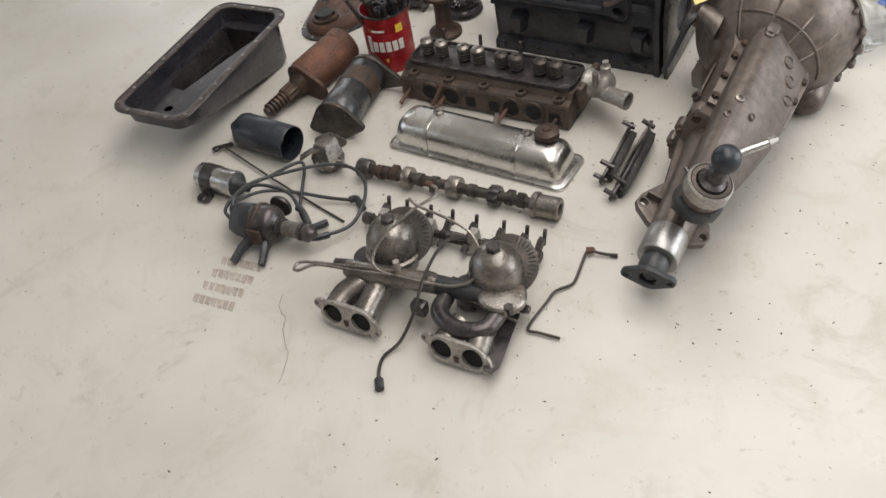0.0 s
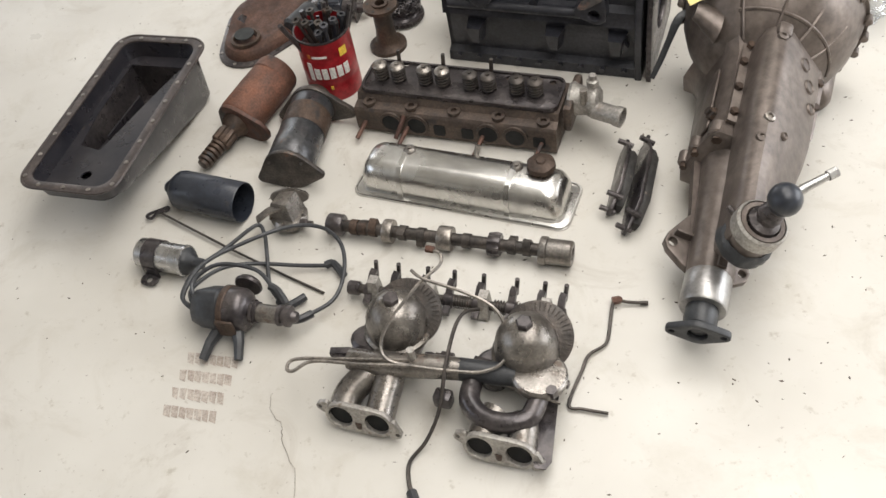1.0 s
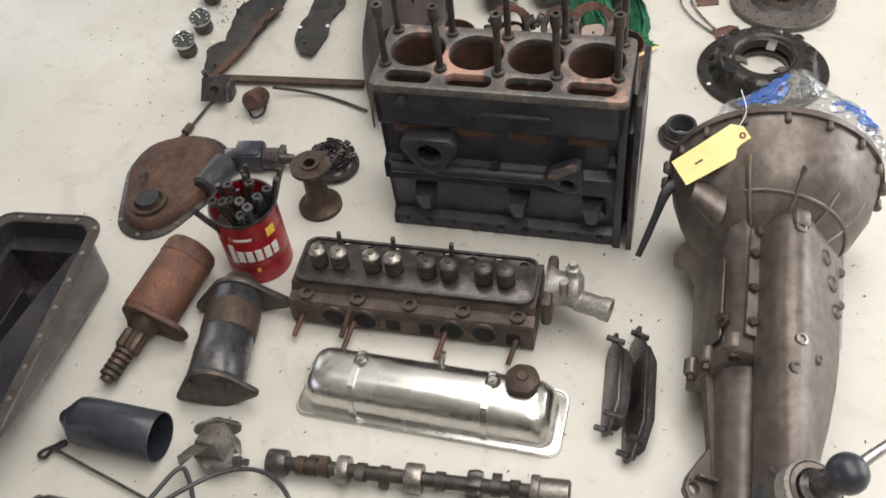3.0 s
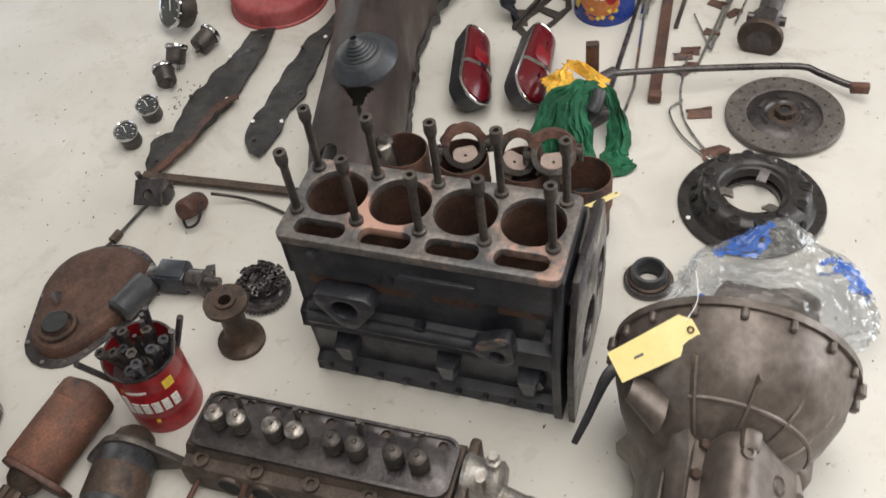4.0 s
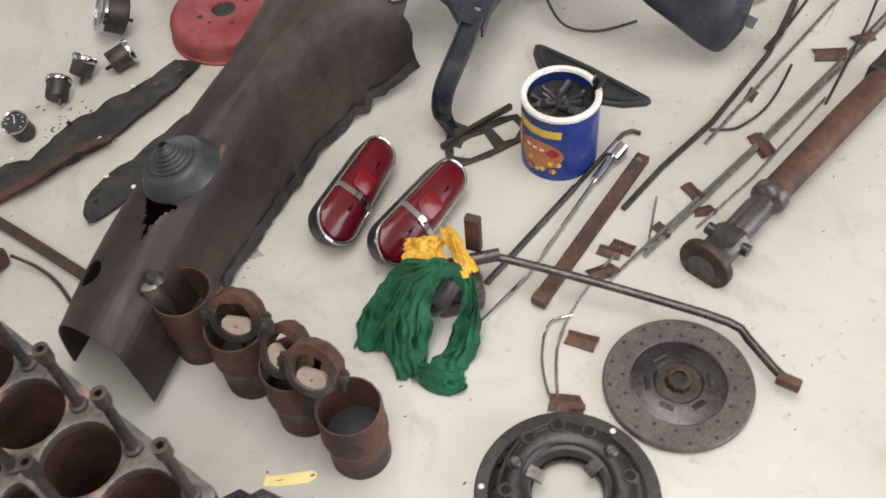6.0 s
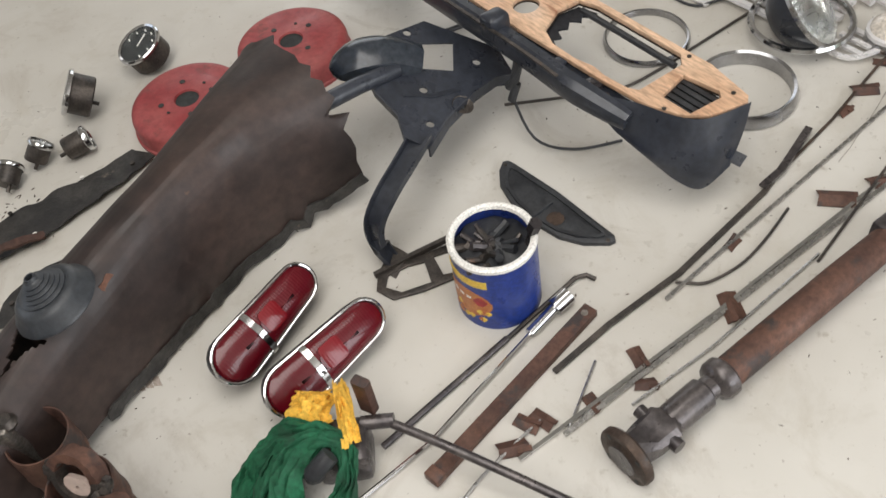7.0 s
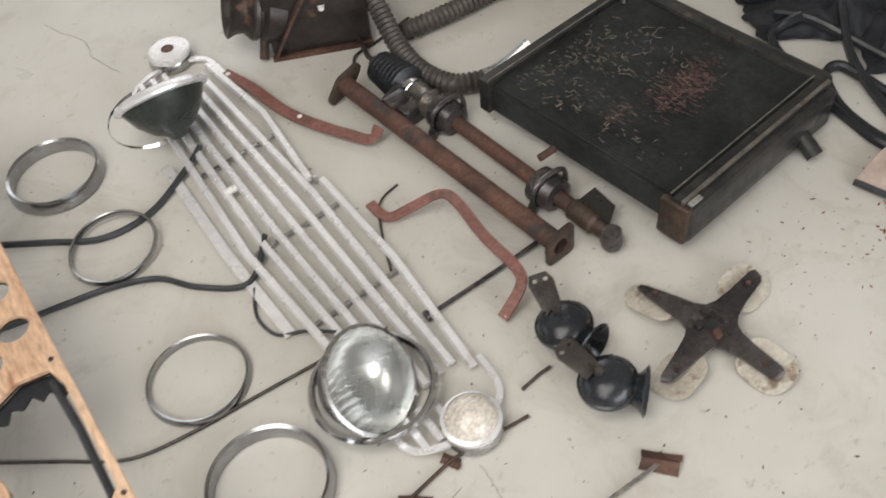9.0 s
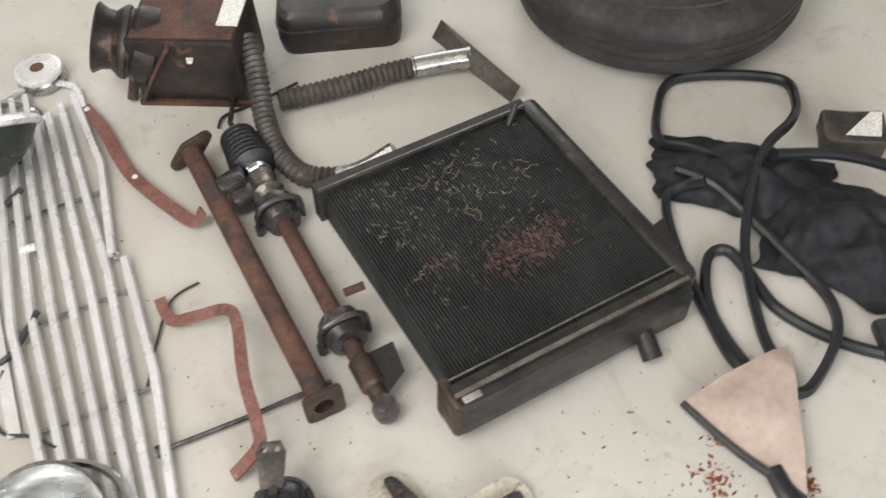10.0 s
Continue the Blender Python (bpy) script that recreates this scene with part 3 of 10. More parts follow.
    for x, y1 in ((0.012, -0.016), (0.105, -0.030), (0.265, -0.028), (0.385, -0.020)):
        part("manifold_stud", tube([(x + 0.01, 0.026, 0.032), (x, y1, 0.014)], 0.0046, 8), rusty, h)
    part("manifold_stud", tube([(0.110, 0.020, 0.058), (0.098, -0.014, 0.024)], 0.0046, 8), rusty, h)
    # water outlet
    w = Matrix.Translation((L + 0.010, 0.098, 0.080)) @ Matrix.Scale(1.08, 4)
    part("outlet_flange", box(0.016, 0.10, 0.055, (0.006, 0, -0.035), 0.006, m=w), head_iron, h)
    ho = lathe([(0.030, 0), (0.033, 0.006), (0.028, 0.016), (0.026, 0.034), (0.029, 0.040), (0.029, 0.050), (0.022, 0.056), (0.0, 0.058)], 20, w @ AX)
    part("thermostat_housing", rough(dense(ho), 0.0012, 60), grey_alloy, h, "pale corroded alloy housing")
    part("water_outlet", lathe([(0.0, 0.05), (0.017, 0.05), (0.0165, 0.088), (0.0185, 0.092), (0.0185, 0.104), (0.014, 0.104), (0.014, 0.07)], 18, w @ pose(0, -0.004, -0.004, 0, 0, -14) @ AX), grey_alloy, h)
    part("sender", lathe([(0.0, 0.052), (0.007, 0.052), (0.007, 0.042), (0.011, 0.040), (0.011, 0.022), (0, 0.022)], 6, w @ at(0.040, 0.010, 0)), grey_alloy, h)
    part("housing_bolt", cyl(0.007, 0.03, (0.03, -0.02, 0.012), 6, w), steel, h)
    return h


cylinder_head()


# ---- valve cover ----
def valve_cover():
    c = thing("valve_cover", at(0.2245, 2.4715, 0, -28.0), "polished alloy valve cover with a greasy filler cap", "valve cover")
    L, W = 0.437, 0.124

    def ring(l, w, r, z):
        return [(p[0], p[1], z) for p in rrect(l, w, r, 7)]
    shell = loft([ring(L - 0.03, W - 0.026, 0.02, 0.0), ring(L - 0.03, W - 0.026, 0.02, 0.008), ring(L - 0.036, W - 0.030, 0.022, 0.038), ring(L - 0.046, W - 0.040, 0.026, 0.055), ring(L - 0.066, W - 0.060, 0.024, 0.0655), ring(L - 0.10, W - 0.086, 0.016, 0.0685)], caps=(False, True))
    part("shell", shell, cover_alloy, c, angle=50)
    part("flange", prism(rrect(L, W, 0.022, 6), 0.0, 0.004, bev=0.001), cover_alloy, c)
    part("flange_bead", sweep([(p[0], p[1], 0.0045) for p in rrect(L - 0.006, W - 0.006, 0.02, 6)], circ(0.0025, 6), closed=True), cover_alloy, c)
    for x in (-0.118, 0.098):
        pts = [(x, -W / 2 + 0.0125, 0.006), (x, -W / 2 + 0.0145, 0.036), (x, -W / 2 + 0.020, 0.056), (x, -W / 2 + 0.030, 0.067), (x, 0.0, 0.0705), (x, W / 2 - 0.030, 0.067), (x, W / 2 - 0.020, 0.056), (x, W / 2 - 0.0145, 0.036), (x, W / 2 - 0.0125, 0.006)]
        part("rib", sweep(pts, rect(0.010, 0.0035)), cover_alloy, c)
        nut = lathe([(0, 0.078), (0.004, 0.078), (0.004, 0.075), (0.007, 0.075), (0.012, 0.071), (0.0125, 0.069), (0, 0.069)], 12, at(x + 0.004, 0.016, 0.0))
        part("nut", nut, steel, c, "steel nut on a cup washer")
    cap = lathe([(0, 0.092), (0.008, 0.092), (0.010, 0.089), (0.020, 0.087), (0.026, 0.084), (0.027, 0.074), (0.022, 0.070), (0.022, 0.066), (0, 0.066)], 24, at(0.148, 0.022, 0), lobes=6, depth=0.03)
    part("filler_cap", rough(cap, 0.0008, 90), brown_iron, c, "greasy brown oil filler cap")
    part("breather", tube([(0.01, W / 2 - 0.020, 0.048), (0.012, W / 2 - 0.006, 0.07)], 0.0055, 10), steel, c, "short steel breather pipe")
    return c


valve_cover()


# ---- camshaft ----
def camshaft():
    c = thing("camshaft", at(-0.043, 2.429, 0.026, -23.8), "worn steel camshaft with bright bearing journals", "camshaft")
    L = 0.466
    part("shaft", cyl(0.0115, L - 0.02, (0, 0, 0.01), 14, AX), dark_steel, c)
    part("nose", lathe([(0, 0), (0.019, 0), (0.021, 0.003), (0.021, 0.028), (0.019, 0.031), (0, 0.031)], 20, AX), oily, c)
    for x, w, r in ((0.112, 0.018, 0.0225), (0.218, 0.026, 0.023)):
        part("journal", lathe([(0, 0), (r - 0.001, 0), (r, 0.002), (r, w - 0.002), (r - 0.001, w), (0, w)], 22, Matrix.Translation((x, 0, 0)) @ AX), steel, c, "bright ground journal")
    part("end_journal", lathe([(0, 0), (0.025, 0), (0.026, 0.003), (0.026, 0.012), (0.023, 0.014), (0.0235, 0.055), (0.021, 0.058), (0.012, 0.058), (0.012, 0.05), (0, 0.05)], 24, Matrix.Translation((L - 0.06, 0, 0)) @ AX), steel, c, "bright end journal stained copper-brown")
    for i, x in enumerate((0.046, 0.064, 0.084, 0.142, 0.178, 0.264, 0.348, 0.376)):
        lobe = prism(hull(circ(0.0145, 12) + circ(0.006, 8, 0.016, 0)), 0, 0.014)
        o = part("lobe", lobe, dark_steel if i > 2 else brown_iron, c)
        o.matrix_basis = Matrix.Translation((x, 0, 0)) @ AX @ pose(0, 0, 0, 0, 0, 77 * i)
    part("skew_gear", lathe([(0, 0), (0.020, 0), (0.022, 0.014), (0.020, 0.022), (0, 0.022)], 36, Matrix.Translation((0.312, 0, 0)) @ AX, lobes=12, depth=0.07), oily, c)
    return c


camshaft()


# ---- oil pan ----
def oil_pan():
    p = thing("oil_pan", at(-0.440, 2.764, 0, 67.5), "black oily pressed steel oil pan lying open side up", "oil pan")
    L, W, H = 0.470, 0.215, 0.130

    def ring(l, w, r, z, n=6, cx=0.0):
        return [(q[0], q[1], z) for q in rrect(l, w, r, n, cx)]
    def slope(loop):
        return [(x, y, z + 0.078 * min(1.0, max(0.0, (-0.03 - x) / 0.15))) for x, y, z in loop]
    walls = loft([slope(ring(L - 0.075, W - 0.052, 0.030, 0.0)), slope(ring(L - 0.045, W - 0.040, 0.032, 0.012)), ring(L - 0.034, W - 0.034, 0.034, H - 0.004), ring(L - 0.040, W - 0.040, 0.032, H - 0.004), ring(L - 0.046, W - 0.046, 0.030, 0.086)], caps=(True, False))
    part("tub", walls, pan_steel, p)
    pit = [(0.180, 0.074), (0.02, 0.072), (-0.075, 0.062), (-0.085, 0.012), (0.05, -0.018), (0.180, -0.050)]
    part("tray", prism(rrect(L - 0.046, W - 0.044, 0.03, 6), 0.088, 0.091, [pit, circ(0.011, 14, -0.155, 0.005)]), pan_steel, p, "shallow wet-looking inner tray")
    part("pit_wall", loft([[(x, y, 0.0895) for x, y in pit], [(x * 0.86 + 0.018, y * 0.8, 0.012) for x, y in pit]], caps=(False, True)), oily, p, "deep black sump")
    part("baffle", box(0.13, 0.004, 0.050, (0.04, 0.036, 0.018), m=pose(0, 0, 0, 0, 0, -5)), pan_steel, p)
    part("rim", prism(rrect(L, W, 0.042, 7), H - 0.004, H, [rrect(L - 0.040, W - 0.040, 0.030, 7)], bev=0.0012), pan_rim, p, "flat bolt flange with holes")
    part("rim_bead", sweep([(q[0], q[1], H - 0.001) for q in rrect(L - 0.002, W - 0.002, 0.042, 7)], circ(0.003, 6), closed=True), pan_rim, p)
    n = 0
    holes = [(-L / 2 + 0.03 + i * 0.059, s * (W / 2 - 0.0105)) for i in range(8) for s in (1, -1)] + [(s * (L / 2 - 0.0105), y) for s in (1, -1) for y in (-0.055, 0.0, 0.055)]
    one = None
    for x, y in holes:
        if one is None:
            one = part("bolt_hole", lathe([(0.0046, 0.0), (0.0046, 0.0012), (0.003, 0.0014), (0.0, 0.0010)], 10), steel, p, "bright worn bolt hole")
            one.matrix_basis = at(x, y, H)
        else:
            copy_part(one, at(x, y, H))
    return p


oil_pan()


# ---- gearbox ----
def gearbox():
    # x runs along the shaft, y to its left; the box has rolled over to its right
    g = thing("gearbox", at(0.525, 2.000, 0.0, 63.4) @ pose(0, 0, 0.066, 0, -5.0, 0) @ pose(0, 0, 0, 22, 0, 0), "brown stained alloy gearbox with bell housing and gear lever", "gearbox")
    tail = loft([[(x, r * 1.02 * math.cos(a), r * (0.96 if math.sin(a) < 0 else 1.0) * math.sin(a)) for a in (2 * math.pi * k / 20 for k in range(20))] for x, r in ((0.104, 0.0350), (0.112, 0.0375), (0.15, 0.0385), (0.22, 0.041), (0.30, 0.046), (0.345, 0.050), (0.352, 0.054))])
    part("tail_housing", rough(dense(tail), 0.0010, 35), alloy, g)
    part("tail_collar", lathe([(0.0, 0.048), (0.0365, 0.048), (0.0385, 0.051), (0.0385, 0.104), (0.0365, 0.110)], 28, AX), collar_alloy, g, "bright worn alloy collar")
    part("spine", sweep([(0.112, -0.004, 0.036), (0.22, -0.004, 0.040), (0.345, -0.004, 0.050)], [(-0.011, -0.006), (0.011, -0.006), (0.007, 0.005), (-0.007, 0.005)]), alloy, g)
    part("side_web", loft([[(0.14, 0.036, -0.024), (0.14, 0.036, -0.012), (0.14, 0.030, -0.012), (0.14, 0.030, -0.024)], [(0.345, 0.062, -0.030), (0.345, 0.062, -0.014), (0.345, 0.046, -0.014), (0.345, 0.046, -0.030)]]), alloy, g)
    fl = prism(hull(circ(0.011, 10, 0.0, 0.040) + circ(0.011, 10, 0.0, -0.040) + circ(0.027, 18, 0, 0)), 0.0, 0.012, [circ(0.016, 14), circ(0.005, 8, 0, 0.040), circ(0.005, 8, 0, -0.040)], m=pose(0, 0, 0, -26, 0, 0) @ AX, bev=0.002)
    part("drive_flange", fl, rubber, g, "black drive flange with two ears")
    part("drive_shaft", lathe([(0.0, 0.006), (0.010, 0.006), (0.016, 0.010), (0.024, 0.014), (0.027, 0.026), (0.026, 0.05), (0, 0.05)], 18, AX), rubber, g)
    # mounting ears
    part("mount_ear", prism([(0.120, 0.030), (0.240, 0.036), (0.225, 0.050), (0.180, 0.076), (0.160, 0.080), (0.146, 0.072), (0.128, 0.046)], -0.030, -0.014, [circ(0.008, 10, 0.163, 0.066)], bev=0.002), alloy, g)
    part("mount_ear", prism([(0.116, -0.030), (0.210, -0.036), (0.180, -0.064), (0.158, -0.072), (0.140, -0.068), (0.126, -0.050)], -0.030, -0.014, [circ(0.007, 10, 0.152, -0.058)], bev=0.002), alloy, g)
    part("ear_rib", box(0.006, 0.040, 0.018, (0.178, 0.048, -0.016), 0.002), alloy, g)
    # main case, flared at both ends
    sec = [(0.056, -0.084), (0.066, -0.060), (0.066, -0.010), (0.062, 0.052), (0.050, 0.070), (-0.050, 0.070), (-0.066, 0.052), (-0.070, -0.010), (-0.066, -0.060), (-0.056, -0.084)]
    case = loft([[(x, y * k, z * k2) for y, z in sec] for x, k, k2 in ((0.344, 0.98, 0.92), (0.348, 1.06, 1.0), (0.366, 1.06, 1.0), (0.372, 0.98, 0.99), (0.46, 1.0, 1.0), (0.545, 1.04, 1.02), (0.575, 1.25, 1.18), (0.592, 1.5, 1.4))])
    part("main_case", rough(dense(case), 0.0012, 30), alloy, g)
    part("side_plate", prism(rrect(0.150, 0.052, 0.012, 4, 0.452, 0.012), 0.0, 0.004, m=Matrix(((1, 0, 0, 0), (0, 0, 1, 0.0655), (0, 1, 0, 0), (0, 0, 0, 1))), bev=0.001), alloy, g)
    for x, y, z, rr in ((0.356, 0.052, 0.052, 0.017), (0.358, 0.006, 0.070, 0.016), (0.356, 0.068, 0.000, 0.013), (0.356, -0.050, 0.054, 0.015), (0.357, 0.070, -0.045, 0.012)):
        part("boss", lathe([(rr, -0.020), (rr, 0.002), (rr * 0.8, 0.005), (0, 0.005)], 14, Matrix.Translation((x, y, z)) @ pose(0, 0, 0, 0, -90, 0)), alloy, g)
        part("bolt_head", cyl(rr * 0.55, 0.009, (0, 0, 0.004), 6, Matrix.Translation((x - 0.001, y, z)) @ pose(0, 0, 0, 0, -90, 0)), brown_iron, g)
    part("filler_plug", lathe([(0.012, -0.004), (0.012, 0.004), (0.008, 0.006), (0.008, 0.011), (0, 0.012)], 6, Matrix.Translation((0.405, 0.067, 0.044)) @ pose(0, 0, 0, -70, 0, 0)), brown_iron, g, "dark square plug")
    # top cover with the remote gear change housing
    part("cover_flange", prism([(0.372, 0.050), (0.566, 0.048), (0.566, -0.100), (0.540, -0.108), (0.400, -0.102), (0.372, -0.082)], 0.070, 0.079, bev=0.0015), alloy, g)
    top = [(0.034, 0.072), (0.031, 0.128), (0.022, 0.140), (0.006, 0.147), (-0.016, 0.142), (-0.092, 0.090), (-0.100, 0.078), (-0.086, 0.066), (0.0, 0.062)]
    rows = []
    for x, kl, kr, dz in ((0.112, 0.70, 0.36, -0.004), (0.122, 0.80, 0.44, 0.0), (0.18, 0.84, 0.58, 0.0), (0.26, 0.88, 0.78, 0.0), (0.33, 0.95, 0.92, 0.0), (0.38, 1.0, 0.98, 0.0), (0.52, 1.0, 1.0, 0.0), (0.556, 0.98, 0.98, -0.001), (0.563, 0.9, 0.94, -0.006)):
        rows.append([(x, y * (kl if y > 0 else kr), z + dz) for y, z in top])
    cov = loft(rows)
    part("top_cover", rough(dense(cov), 0.0010, 40), alloy, g)
    for x, y in ((0.392, 0.042), (0.450, 0.043), (0.512, 0.043), (0.556, 0.036), (0.385, -0.080), (0.470, -0.096), (0.530, -0.098)):
        part("cover_bolt", lathe([(0, 0.008), (0.007, 0.008), (0.008, 0.006), (0.008, 0.0), (0, 0)], 6, at(x, y, 0.079)), brown_iron, g)
    slope = pose(0, 0, 0, 34.5, 0, 0)
    for x, y, rr in ((0.520, -0.052, 0.013), (0.486, -0.070, 0.013), (0.446, -0.082, 0.011), (0.330, -0.030, 0.007)):
        z = 0.142 - (-0.016 - y) * 0.684
        part("core_plug", lathe([(0.0, 0.001), (rr * 0.75, 0.001), (rr * 0.9, 0.0035), (rr, 0.0025), (rr * 1.08, -0.001)], 18, Matrix.Translation((x, y, z)) @ slope), alloy, g)
    for x, y, z in ((0.345, 0.004, 0.147), (0.535, 0.006, 0.147), (0.300, 0.010, 0.144)):
        part("pin_boss", lathe([(0.010, -0.004), (0.009, 0.003), (0.005, 0.004), (0.004, 0.001), (0, 0.001)], 14, at(x, y, z - 0.001)), steel if x == 0.345 else alloy, g)
    part("cover_boss", rough(dense(box(0.030, 0.026, 0.018, (0.552, 0.004, 0.134), 0.006)), 0.001, 40), alloy, g)
    # gear lever turret
    t = at(0.132, -0.012, 0.118)
    part("turret", lathe([(0.028, -0.050), (0.034, -0.030), (0.037, 0.0), (0.038, 0.030), (0.035, 0.036), (0.028, 0.036), (0.026, 0.024), (0, 0.024)], 26, t), alloy, g, "round turret with a torn gaiter ring")
    part("turret_ring", lathe([(0.0375, 0.008), (0.0415, 0.010), (0.0410, 0.032), (0.0370, 0.036)], 28, t), grey_alloy, g, "pale ring round the turret")
    part("gaiter_scrap", rough(dense(lathe([(0.036, -0.042), (0.044, -0.034), (0.043, -0.018), (0.037, -0.010)], 18, t)), 0.003, 60), rubber, g, "torn black gaiter under the turret")
    part("lever_socket", lathe([(0.026, 0.024), (0.025, 0.040), (0.017, 0.046), (0.016, 0.054), (0.020, 0.058), (0.015, 0.064), (0.018, 0.068), (0.013, 0.076)], 18, t), oily, g, "ribbed black lever socket")
    part("lever_ball", lathe([(0.0, 0.074)] + [(0.0255 * math.sin(a), 0.0995 - 0.0255 * math.cos(a)) for a in [0.3 * i for i in range(1, 10)]] + [(0, 0.125)], 20, t), blueblack, g, "dark steel ball of the gear lever")
    tip = [(0.132, -0.012, 0.218), (0.156, -0.034, 0.232), (0.186, -0.064, 0.247)]
    part("gear_lever", tube(tip, 0.0070, 10, sizes=[1.15, 1.0, 0.85]), dull_chrome, g, "dull chrome lever stub")
    part("lever_tip", tube([(0.180, -0.058, 0.244), (0.190, -0.068, 0.249)], 0.0082, 8), dull_chrome, g)
    part("turret_screw", tube([(0.150, 0.020, 0.122), (0.158, 0.036, 0.126)], 0.0045, 8), oily, g)
    # bell housing
    n = 48

    def bell(x, r, cy, cz):
        out = []
        for i in range(n):
            a = 2 * math.pi * i / n
            y, z = r * math.cos(a), r * math.sin(a)
            out.append((x, y + cy, (z if z > 0 else z * 0.88) + cz))
        return out
    shell = loft([bell(0.555, 0.080, 0.0, 0.006), bell(0.572, 0.096, 0.0, 0.010), bell(0.590, 0.118, -0.003, 0.016), bell(0.618, 0.139, -0.006, 0.021), bell(0.655, 0.156, -0.008, 0.026), bell(0.700, 0.165, -0.010, 0.029), bell(0.716, 0.167, -0.010, 0.030), bell(0.716, 0.158, -0.010, 0.030), bell(0.66, 0.148, -0.008, 0.026), bell(0.60, 0.10, -0.003, 0.016)], caps=(True, True))
    part("bell_housing", rough(shell, 0.0010, 25), alloy, g, angle=60)
    part("bell_rim", loft([bell(0.708, 0.163, -0.010, 0.030), bell(0.708, 0.172, -0.010, 0.030), bell(0.720, 0.172, -0.010, 0.030), bell(0.720, 0.160, -0.010, 0.030)], caps=(False, False)), alloy, g)
    for i, a in enumerate((-28, -14, 4, 24, 46, 68, 90, 112, 134, 152, 166, 180, 196)):
        q = radians(a)
        k = 0.170 if a < 0 or a > 150 else 0.166
        part("rim_boss", cyl(0.0085 if a < 0 or a > 150 else 0.0055, 0.022, (0, 0, 0), 10, Matrix.Translation((0.692, k * math.cos(q) - 0.010, k * math.sin(q) + 0.030)) @ AX, bev=0.003), alloy, g)
    for a, x1 in ((52, 0.640), (84, 0.625), (112, 0.668), (138, 0.640)):
        q = radians(a)
        pts = [(x, (r + 0.001) * math.cos(q), (r + 0.001) * math.sin(q) + c) for x, r, c in ((0.566, 0.086, 0.010), (0.592, 0.118, 0.016), (0.620, 0.138, 0.021), (x1, 0.150, 0.025))]
        part("bell_rib", sweep(pts, rect(0.004, 0.010)), alloy, g)
    part("bell_band", tube([(0.598, 0.1245 * math.cos(radians(a)) - 0.003, 0.1245 * math.sin(radians(a)) + 0.017) for a in range(48, 172, 8)], 0.0036, 6), alloy, g)
    # starter pocket and clutch fork
    part("side_pocket", rough(dense(lathe([(0, 0), (0.030, 0.004), (0.040, 0.02), (0.042, 0.09), (0.036, 0.112)], 18, Matrix.Translation((0.590, -0.132, -0.028)) @ AX)), 0.001, 30), alloy, g, angle=60)
    part("fork_socket", rough(dense(loft([[(0.590 + 0.034 * math.cos(a), 0.095, 0.062 + 0.026 * math.sin(a)) for a in (2 * math.pi * k / 12 for k in range(12))], [(0.600 + 0.026 * math.cos(a), 0.128, 0.066 + 0.018 * math.sin(a)) for a in (2 * math.pi * k / 12 for k in range(12))], [(0.604 + 0.018 * math.cos(a), 0.146, 0.066 + 0.013 * math.sin(a)) for a in (2 * math.pi * k / 12 for k in range(12))]])), 0.0015, 40), alloy, g)
    part("clutch_fork", sweep(spline(local(g, [(0.740, 2.650, 0.160), (0.705, 2.652, 0.172), (0.682, 2.642, 0.170), (0.662, 2.628, 0.138), (0.642, 2.614, 0.104), (0.622, 2.600, 0.076)]), 3), rrect(0.014, 0.009, 0.003, 3), sizes=[1.1, 1.4, 1.25, 0.9, 0.85, 0.7]), rubber, g, "black bent clutch fork")
    return g


collar_alloy = surface("worn_collar_alloy", (0.26, 0.25, 0.245), (0.38, 0.37, 0.36), 0.26, 0.42, 0.7, 18, 0.15, (0.16, 0.14, 0.13), 0.62, 24, speck=0.5)
gearbox()


# ---- small engine parts ----
def timing_cover():
    c = thing("timing_cover", at(-0.165, 3.115, 0, 58.0), "rusty brown pear-shaped timing cover", "timing cover")
    out = hull(circ(0.112, 28, 0.042, 0) + circ(0.070, 20, -0.068, 0))
    part("flange", rough(prism(out, 0.0, 0.006, bev=0.001), 0.001, 30), oily, c)
    rings = []
    for k, z in ((0.90, 0.005), (0.87, 0.018), (0.82, 0.026), (0.70, 0.029), (0.50, 0.027), (0.2, 0.026)):
        rings.append([(x * k + 0.004, y * k, z) for x, y in out])
    part("dome", rough(dense(loft(rings)), 0.0018, 24), bore_rust, c, "dished rusty cover")
    part("seal_ring", lathe([(0.036, 0.022), (0.035, 0.036), (0.029, 0.037), (0.024, 0.032), (0.022, 0.014)], 26, at(-0.066, 0, 0)), brown_iron, c)
    # black disc over the seal ring, painting the open hole's shade
    part("crank_hole", cyl(0.023, 0.002, (-0.066, 0, 0.0435), 22), core_hole_black, c, "dark crankshaft hole")
    part("pointer", loft([[(-0.030, 0.022, 0.044), (-0.005, 0.030, 0.044), (-0.02, 0.05, 0.044)], [(-0.018, 0.032, 0.056), (-0.014, 0.034, 0.056), (-0.017, 0.037, 0.056)]]), oily, c)
    one = None
    for i in range(12):
        x, y = out[int(i * len(out) / 12)]
        m = at(x * 0.95 + 0.002, y * 0.95, 0.006)
        if one is None:
            one = part("bolt_hole", cyl(0.0042, 0.0012, seg=10), steel, c, "bright worn bolt hole")
            one.matrix_basis = m
        else:
            copy_part(one, m)
    return c


